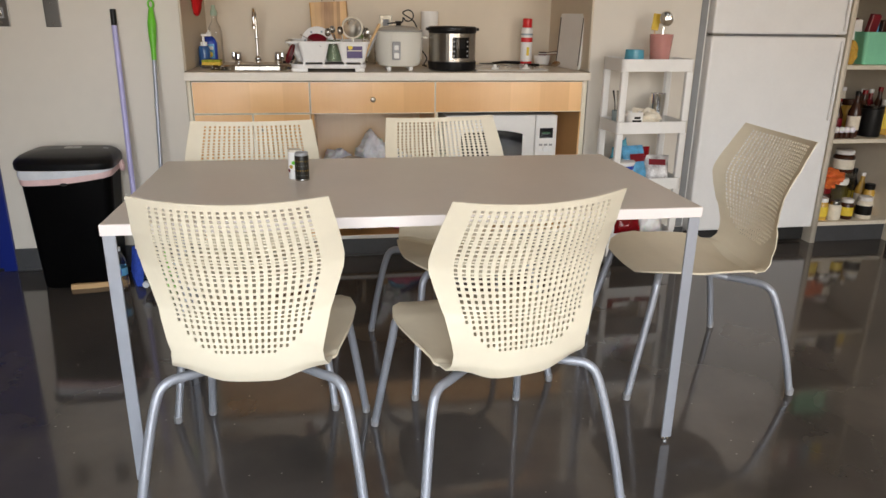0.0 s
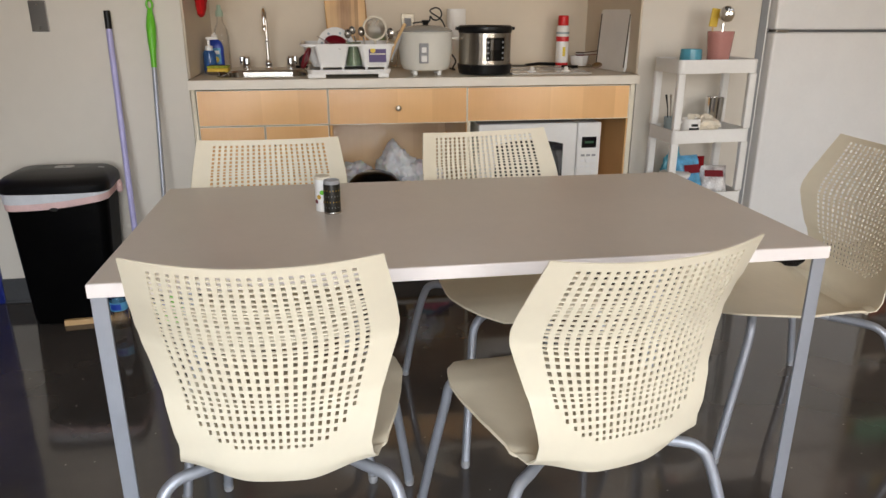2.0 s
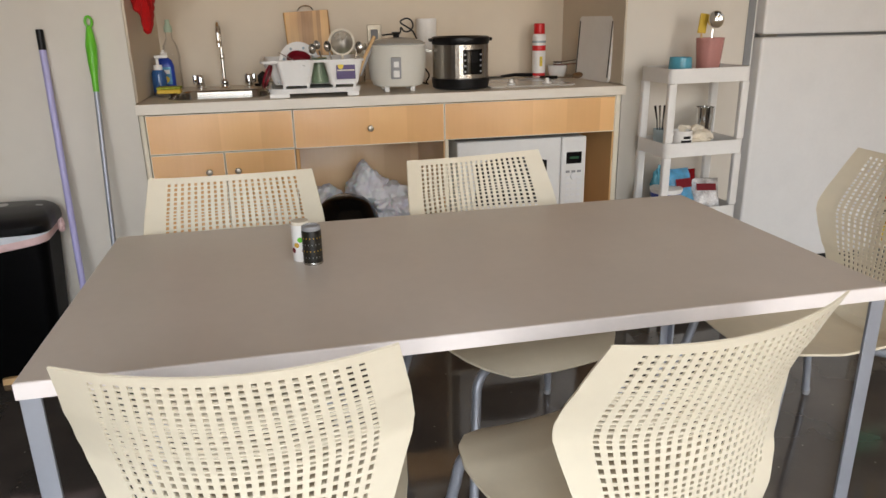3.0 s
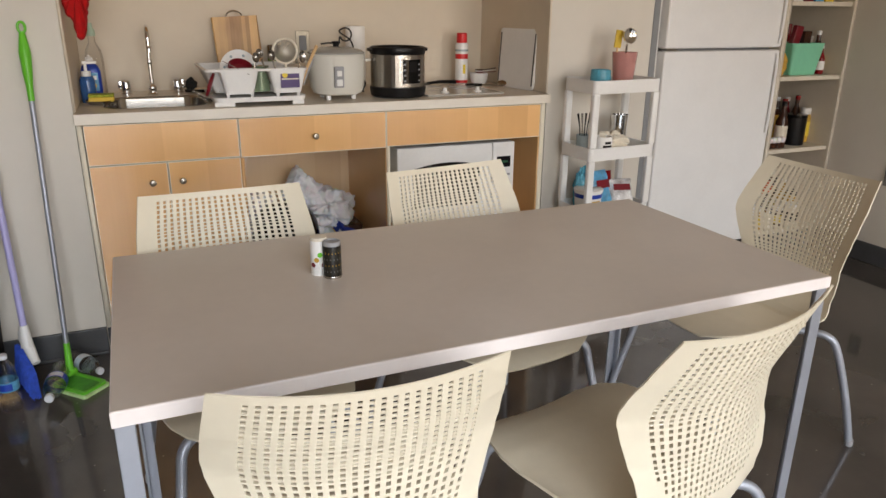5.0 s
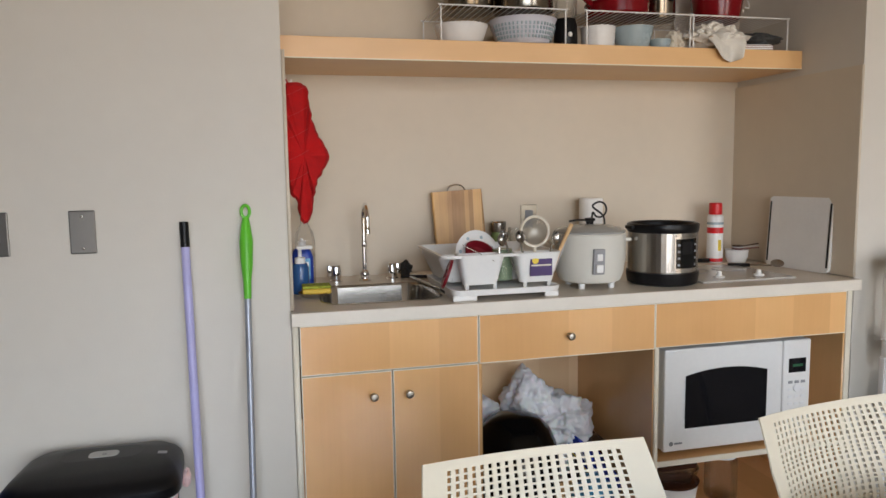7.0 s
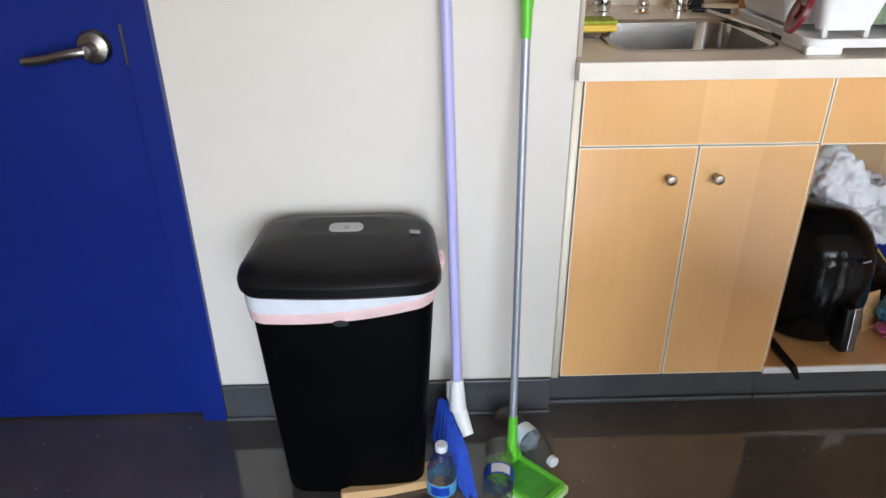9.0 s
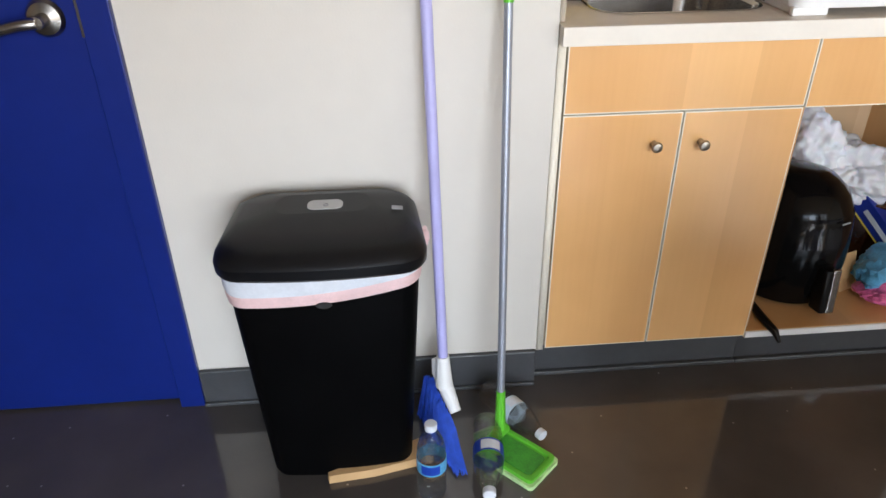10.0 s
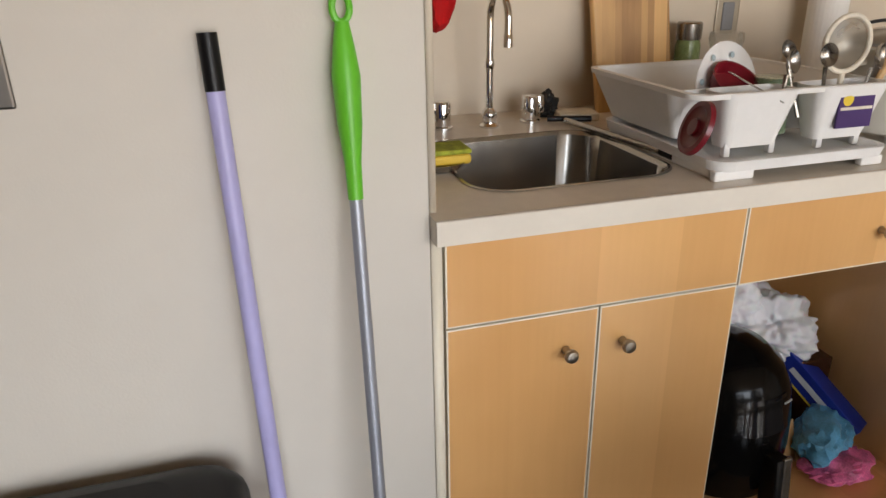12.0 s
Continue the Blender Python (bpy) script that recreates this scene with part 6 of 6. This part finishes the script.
turned("steel_tumbler", on_cart(0.085, 0.03, Z2), "tall polished steel tumbler", "tumbler", [("cup", [(0, 0), (0.030, 0), (0.032, 0.004), (0.038, 0.165), (0.036, 0.165), (0.030, 0.01), (0, 0.006)], M_CHROME)])
mg = turned("printed_mug", on_cart(-0.075, -0.06, Z2), "white mug with black print", "mug", [("mug", [(0, 0), (0.036, 0), (0.040, 0.004), (0.040, 0.09), (0.037, 0.09), (0.036, 0.008), (0, 0.006)], M_WHITE)])
part("handle", tube(bend([(-0.038, 0, 0.075), (-0.062, 0, 0.07), (-0.062, 0, 0.03), (-0.038, 0, 0.02)], 5), 0.005, 8), M_WHITE, mg)
for k, (z, w) in enumerate(((0.028, 18), (0.044, 26), (0.060, 14))):
    part("print", on_round(0.0405, 262 - w, 278 + w, z, z + 0.011, 0.0005), M_BLACK, mg)
mg = turned("utensil_cup", on_cart(-0.115, 0.03, Z2), "dark cup holding forks", "cup", [("cup", [(0, 0), (0.028, 0), (0.032, 0.085), (0.030, 0.085), (0.026, 0.006), (0, 0.005)], M_GREYBLUE)])
for k in range(4):
    u_ = thing("fork", on_cart(-0.115 + 0.008 * (k - 1.5), 0.03, Z2 + 0.01), "steel fork standing in a cup", "fork", "forks on the cart")
    part("fork", tube([(0, 0, 0), (0.006 * (k - 1.5), 0.004, 0.11), (0.014 * (k - 1.5), 0.006, 0.17)], [0.0025, 0.0025, 0.005], 8), M_STEEL if k == 1 else M_BLACK, u_)
cl = thing("cream_napkin", on_cart(0.0, -0.035, Z2), "crumpled cream napkin on the cart", "napkin")
part("napkin", crumple(0.13, 0.10, 0.085, 17, 0.6), M_CLOTH, cl)
tb = turned("white_tub", on_cart(-0.095, -0.01, Z3), "white food tub with blue band", "tub", [
    ("tub", [(0, 0), (0.052, 0), (0.055, 0.004), (0.063, 0.108), (0, 0.108)], M_WHITE),
    ("lid", [(0, 0.108), (0.066, 0.108), (0.067, 0.118), (0.06, 0.122), (0, 0.122)], M_WHITE),
    ("blue_band", [(0.0612, 0.082), (0.0620, 0.083), (0.0632, 0.100), (0.0628, 0.101)], M_BLUEPR)])
part("label", on_round(0.0600, 235, 300, 0.015, 0.072, 0.0008), M_AMBER, tb)


def snack_bag(loc, w, d, h, tilt, turn, m_, label, stripe=None):
    """A pillow bag with crimped ends."""
    s = thing("snack_bag", loc, label, "snack bag", "snack bags on the cart")

    def face(sign):
        def f_(u, v):
            a, b = 2 * u - 1, 2 * v - 1
            k = (max(0.0, 1 - abs(a) ** 3) * max(0.0, 1 - abs(b) ** 3)) ** 0.6
            return Vector((a * w / 2 * (1 - 0.08 * (1 - abs(b))), sign * d / 2 * k * (1 + 0.3 * noise.noise(Vector((a * 3, b * 3, w * 40)))) , h * v))
        return f_

    bm = sheet(face(1), 16, 16, 0)
    sheet(face(-1), 16, 16, 0, bm=bm)
    bmesh.ops.remove_doubles(bm, verts=bm.verts, dist=1e-5)
    M_ = pose(0, 0, 0.004, tilt, 0, turn)
    part("bag", moved(bm, M_), m_, s)
    if stripe:
        part("logo_patch", moved(sheet(lambda u, v: Vector(((u - 0.5) * w * 0.62, -d * 0.56, h * (0.55 + 0.2 * v))), 4, 2, 0.001), M_), stripe, s)


snack_bag(on_cart(-0.01, -0.02, Z3), 0.13, 0.06, 0.19, -20, 12, M_SKYPR, "light blue snack bag leaning back", M_REDPL)
snack_bag(on_cart(0.09, -0.03, Z3), 0.13, 0.07, 0.15, -30, -15, mat("red_white_print", (0.75, 0.70, 0.70), 0.25, var=0.5, scale=16), "white and red printed snack bag", M_REDPL)
snack_bag(on_cart(0.03, 0.04, Z3), 0.12, 0.05, 0.17, -8, 5, M_RED, "red snack bag at the back")
pk = thing("flat_packet", on_cart(-0.03, -0.085, Z3), "flat purple and white packet lying on the tray", "packet")
part("packet", crumple(0.12, 0.05, 0.03, 19, 0.2, 3), mat("purple_packet", (0.30, 0.05, 0.28), 0.3, var=0.4, scale=25), pk)
gc = thing("teal_glove", on_cart(-0.075, 0.06, Z3 + 0.0), "teal rubber glove bundle behind the tub", "glove")
part("glove", crumple(0.09, 0.06, 0.19, 23, 0.4), M_TEAL, gc)
snack_bag(on_cart(-0.03, -0.02, 0.1262), 0.16, 0.08, 0.17, -20, 10, M_RED, "red snack bag on the lowest tray", M_WHITE)
snack_bag(on_cart(0.10, -0.01, 0.1262), 0.13, 0.07, 0.15, -25, -12, M_BAG, "white snack bag on the lowest tray", M_REDPL)

# ---- fridge ----
FX0, FX1, FY = 2.508, 3.246, -0.055
F = ((FX0 + FX1) / 2, 0.38, 0)
fr = thing("refrigerator", F, "white top-freezer refrigerator with pebbled doors", "refrigerator")
part("cabinet", box(FX0 + 0.006, FX1 - 0.006, FY + 0.085, 0.72, 0.055, 1.570, 0.004), M_SEAL, fr, "grey side cabinet", shift=F)
part("gasket", box(FX0 + 0.010, FX1 - 0.010, FY + 0.068, FY + 0.086, 0.06, 1.567), M_GREY, fr, shift=F)
for nm, z0, z1 in (("freezer_door", 1.117, 1.578), ("fridge_door", 0.095, 1.105)):
    d = part(nm, box(FX0, FX1, FY, FY + 0.067, z0, z1, 0.010, seg=3), M_FRIDGE, fr, "white pebbled enamel door", shift=F)
    h0, h1 = (z0 + 0.02, z0 + 0.36) if nm == "freezer_door" else (z1 - 0.42, z1 - 0.02)
    part("handle", tube(bend([(FX1 - 0.022, FY - 0.001, h0), (FX1 - 0.024, FY - 0.010, h0 + 0.04), (FX1 - 0.024, FY - 0.012, (h0 + h1) / 2), (FX1 - 0.024, FY - 0.010, h1 - 0.04), (FX1 - 0.022, FY - 0.001, h1)], 5), 0.0075, 10), M_FRIDGE, d, "white vertical handle", shift=F)
part("hinge", box(FX0 + 0.01, FX0 + 0.07, FY + 0.004, FY + 0.06, 1.106, 1.116, 0.002), M_STEEL, fr, shift=F)
part("kick_grille", box(FX0 + 0.012, FX1 - 0.012, FY + 0.05, FY + 0.075, 0.012, 0.080, 0.003), M_RUBBER, fr, shift=F)
for x in (FX0 + 0.06, FX1 - 0.06):
    part("foot", lathe([(0, 0), (0.02, 0), (0.02, 0.05), (0, 0.056)], 14, (x, 0.2, 0)), M_RUBBER, fr, shift=F)
mgn = thing("red_magnet_sign", (2.704, FY - 0.001, 1.364), "small red square magnet sign with pale lettering", "magnet")
part("sign", box(-0.084, 0.084, -0.004, 0.0, 0, 0.134, 0.002), M_REDPL, mgn)
for x, z, w, h_ in ((-0.055, 0.085, 0.045, 0.03), (0.03, 0.075, 0.05, 0.045), (-0.05, 0.04, 0.04, 0.03), (0.03, 0.035, 0.05, 0.028), (-0.01, 0.012, 0.12, 0.01)):
    part("letter_bar", box(x - w / 2, x + w / 2, -0.0052, -0.0038, z, z + h_, 0.001), mat("pale_pink_ink", (0.62, 0.30, 0.32), 0.5), mgn)

# cups on the ledge over the fridge
ZL = 1.775
for x, r, h_, m_, lab in ((2.60, 0.036, 0.125, M_SAGE, "pale green tumbler on the ledge"), (2.655, 0.026, 0.17, mat("dark_green_glass", (0.02, 0.10, 0.04), 0.15, trans=0.3), "slim dark green bottle on the ledge"), (2.72, 0.046, 0.185, M_SAGE, "tall pale green flask on the ledge"), (2.83, 0.040, 0.18, M_CLEAR, "tall clear shaker bottle on the ledge")):
    turned("tumbler", (x, 0.12 + (0.06 if r < 0.03 else 0), ZL), lab, "tumbler", [("cup", [(0, 0), (r * 0.86, 0), (r * 0.9, 0.006), (r, h_ * 0.55), (r * 0.98, h_ * 0.85), (r * 0.8, h_ * 0.9), (0, h_ * 0.9)], m_), ("lid", [(0, h_ * 0.9 + 0.0005), (r * 0.85, h_ * 0.9 + 0.0005), (r * 0.85, h_), (0, h_)], M_WHITE if m_ is M_CLEAR else m_)], "cups on the ledge")
bx = thing("orange_box", (2.985, 0.15, ZL), "orange printed food box on the ledge", "box")
part("carton", box(-0.07, 0.07, -0.04, 0.04, 0, 0.15, 0.002), M_ORANGE, bx)
part("side_print", box(-0.0712, -0.0702, -0.036, 0.036, 0.05, 0.10), M_YELLOWLB, bx)
bowl("orange_bowl", (3.12, 0.12, ZL), 0.075, 0.06, M_ORANGE, "orange bowl on the ledge")
bx = thing("red_box", (3.26, 0.15, ZL), "dark red food box on the ledge", "box")
part("carton", box(-0.05, 0.05, -0.035, 0.035, 0, 0.12, 0.002), M_REDPL, bx)

# ---- built-in pantry shelves ----
PX0, PX1, PY0, PY1 = NX1 + 0.024, X1 - 0.001, -0.045, 0.52
P = ((PX0 + PX1) / 2, 0.2, 0)
ps = thing("pantry_shelves", P, "white built-in pantry shelves filled with food", "shelves")
part("side_panel", box(NX1 - 0.006, PX0 - 0.001, -0.050, 0.738, 0.0, 1.699), M_CREAM, ps, shift=P)
part("side_panel", box(PX1 - 0.02, PX1, PY0 - 0.012, PY1, 0.0, 2.318), M_CREAM, ps, shift=P)
part("back_panel", box(PX0, PX1 - 0.021, PY1, PY1 + 0.012, 0.0, 2.318), M_WALL, ps, shift=P)
for z in (0.118, 0.580, 0.966, 1.34, 1.765):
    part("shelf_board", box(PX0, PX1 - 0.021, PY0, PY1 - 0.001, z - 0.022, z, 0.002), M_CREAM, ps, shift=P)
part("toe_kick", box(PX0, PX1 - 0.021, PY0 + 0.02, PY0 + 0.03, 0, 0.095), M_BASE, ps, shift=P)


def jar(loc, r, h, m_, lidm, label, name="food_jar", band=None):
    ps_ = [("jar", [(0, 0), (r * 0.92, 0), (r, 0.006), (r, h * 0.72), (r * 0.8, h * 0.82), (0, h * 0.82)], m_), ("lid", [(0, h * 0.82), (r * 0.86, h * 0.82), (r * 0.88, h * 0.85), (r * 0.88, h * 0.98), (r * 0.8, h), (0, h)], lidm)]
    if band:
        ps_.append(("label_band", [(r + 0.0004, h * 0.18), (r + 0.0008, h * 0.19), (r + 0.0008, h * 0.6), (r + 0.0004, h * 0.61)], band))
    turned(name, loc, label, "jar", ps_, "jars on the pantry shelves")


def tall_bottle(loc, r, h, m_, capm, label, band=None):
    ps_ = [("bottle", [(0, 0), (r * 0.95, 0), (r, 0.006), (r, h * 0.55), (r * 0.55, h * 0.72), (r * 0.38, h * 0.78), (r * 0.38, h * 0.9), (0, h * 0.9)], m_), ("cap", [(0, h * 0.9), (r * 0.44, h * 0.9), (r * 0.44, h * 0.99), (0, h)], capm)]
    if band:
        ps_.append(("label_band", [(r + 0.0004, h * 0.15), (r + 0.0008, h * 0.16), (r + 0.0008, h * 0.45), (r + 0.0004, h * 0.46)], band))
    turned("sauce_bottle", loc, label, "bottle", ps_, "bottles on the pantry shelves")


zz = 0.1185
jar((3.338, 0.018, zz), 0.036, 0.125, M_AMBER, M_WHITE, "jar of yellow pickles with white lid", band=M_YELLOWLB)
jar((3.418, 0.013, zz), 0.036, 0.105, M_CLOTH, M_STEEL, "jar of pale grains with steel lid")
jar((3.498, 0.018, zz), 0.036, 0.115, M_BROWN, M_WHITE, "brown jar with yellow label and white lid", band=M_YELLOWLB)
jar((3.608, 0.018, zz), 0.042, 0.125, M_CLOTH, M_WHITE, "pale jar with dark label and white lid", band=M_BLACK)
jar((3.405, 0.110, zz), 0.045, 0.16, M_BROWN, M_RED, "jar of dark sauce with red lid")
jar((3.548, 0.168, zz), 0.05, 0.20, M_CLEAR, M_WHITE, "empty clear storage jar")
bx = thing("clear_box", (3.538, 0.228, zz), "clear plastic storage box with jars on it", "storage box")
part("tub", tub(-0.12, 0.12, -0.06, 0.06, 0.22, 0.008), M_CLEAR, bx)
ob_ = thing("orange_packet", (3.405, 0.100, zz + 0.161), "crumpled orange snack packet on a jar", "packet")
part("packet", crumple(0.17, 0.12, 0.09, 27, 0.5), M_ORANGE, ob_)
jar((3.592, 0.228, zz + 0.222), 0.058, 0.130, M_BROWN, M_WHITE, "large jar of brown spread with cream label", band=M_CLOTH)
zz = 0.5805
for k, x in enumerate((3.323, 3.355, 3.387, 3.419)):
    turned("spice_tub", (x, -0.007, zz), "small clear spice tub with white lid", "jar", [("tub", [(0, 0), (0.014, 0), (0.0148, 0.03), (0, 0.03)], M_BROWN), ("lid", [(0, 0.0302), (0.010, 0.0302), (0.0150, 0.038), (0.0158, 0.046), (0.0140, 0.054), (0.008, 0.060), (0, 0.062)], M_BAG)], "row of spice tubs")
tall_bottle((3.348, 0.088, zz), 0.030, 0.22, M_RED, M_WHITE, "red sauce bottle with white cap")
tall_bottle((3.408, 0.118, zz), 0.030, 0.20, M_BROWN, M_RED, "dark sauce bottle with red label", M_REDPL)
tall_bottle((3.458, 0.048, zz), 0.032, 0.245, M_BROWN, M_BLACK, "tall soy sauce bottle with pale label", M_CLOTH)
turned("black_canister", (3.573, 0.058, zz), "black food canister with small print", "canister", [("can", [(0, 0), (0.055, 0), (0.056, 0.004), (0.056, 0.15), (0.05, 0.152), (0, 0.152)], M_BLACK), ("lid", [(0, 0.1525), (0.057, 0.1525), (0.057, 0.168), (0, 0.17)], M_BLACKG)])
jar((3.508, 0.168, zz), 0.04, 0.19, M_AMBER, M_BROWN, "jar of amber syrup")
tall_bottle((3.600, 0.172, zz), 0.033, 0.24, M_BROWN, M_RED, "brown bottle at the back of the shelf", M_YELLOWLB)
zz = 0.9665
bx = thing("mint_bin", (3.508, 0.078, zz), "mint green plastic bin full of packets", "storage bin")
part("bin", tub(-0.115, 0.115, -0.09, 0.09, 0.165, 0.022), M_MINT, bx)
for k, (dx, m_, h_) in enumerate(((-0.06, M_REDPL, 0.25), (-0.01, M_SKYPR, 0.20), (0.05, M_BROWN, 0.22), (-0.08, M_WHITE, 0.22))):
    pk = thing("packet", (3.508 + dx, 0.078 + 0.03 * (k % 2), zz + 0.006), "food packet standing in the mint bin", "packet", "packets in the bin")
    part("packet", moved(box(-0.026, 0.026, -0.015, 0.015, 0, h_, 0.005), pose(0, 0, 0, 4, 8 - 5 * k, 0)), m_, pk)
pk = thing("chip_packet", (3.338, 0.028, zz), "pale packet of dried food", "packet")
part("packet", crumple(0.08, 0.08, 0.13, 33, 0.3, 3), M_AMBER, pk)
tall_bottle((3.655, 0.035, zz), 0.022, 0.15, M_RED, M_WHITE, "small red sauce bottle", M_WHITE)
zz = 1.3405
for k in range(5):
    bx = thing("food_box", (3.338 + 0.075 * k, 0.088, zz), "printed food box on the upper shelf", "box", "food boxes")
    part("carton", box(-0.032, 0.032, -0.06, 0.06, 0, 0.16 + 0.03 * ((k * 7) % 3), 0.002), (M_ORANGE, M_WHITE, M_REDPL, M_SKYPR, M_YELLOWLB)[k], bx)

# jars and bottles along the pantry's end panel, then its back rows
rnd = random.Random(11)
for zz in (0.1185, 0.5805, 0.9665):
    for k in range(4):
        h_ = rnd.uniform(0.17, 0.25)
        m_ = rnd.choice((M_BROWN, M_BLACK, M_BROWN, M_RED, M_AMBER))
        if rnd.random() < 0.5:
            tall_bottle((3.691, 0.10 + 0.068 * k, zz), 0.030, h_ + 0.02, m_, rnd.choice((M_RED, M_BLACK, M_WHITE)), "dark sauce bottle beside the pantry's end panel", rnd.choice((M_YELLOWLB, M_CLOTH, M_REDPL)))
        else:
            jar((3.691, 0.10 + 0.068 * k, zz), 0.031, h_ - 0.03, m_, rnd.choice((M_RED, M_BLACK, M_WHITE)), "food jar beside the pantry's end panel", band=rnd.choice((M_YELLOWLB, M_CLOTH)))
for zz in (0.1185, 0.5805, 0.9665, 1.3405):
    for row, y in enumerate((0.35, 0.44)):
        for k in range(4):
            x = 3.348 + 0.085 * k + rnd.uniform(-0.008, 0.008) + 0.02 * row
            h_ = rnd.uniform(0.15, 0.27)
            m_ = rnd.choice((M_BROWN, M_BLACK, M_REDPL, M_AMBER, M_BROWN, M_GREEN, M_CLOTH))
            if rnd.random() < 0.4:
                tall_bottle((x, y, zz), 0.032, h_ + 0.02, m_, rnd.choice((M_RED, M_BLACK, M_WHITE)), "sauce bottle at the back of the pantry shelf", rnd.choice((M_YELLOWLB, M_WHITE, M_REDPL)))
            else:
                jar((x, y, zz), 0.037, h_, m_, rnd.choice((M_RED, M_BLACK, M_WHITE, M_STEEL)), "food jar at the back of the pantry shelf", band=rnd.choice((M_YELLOWLB, M_WHITE, M_ORANGE)))
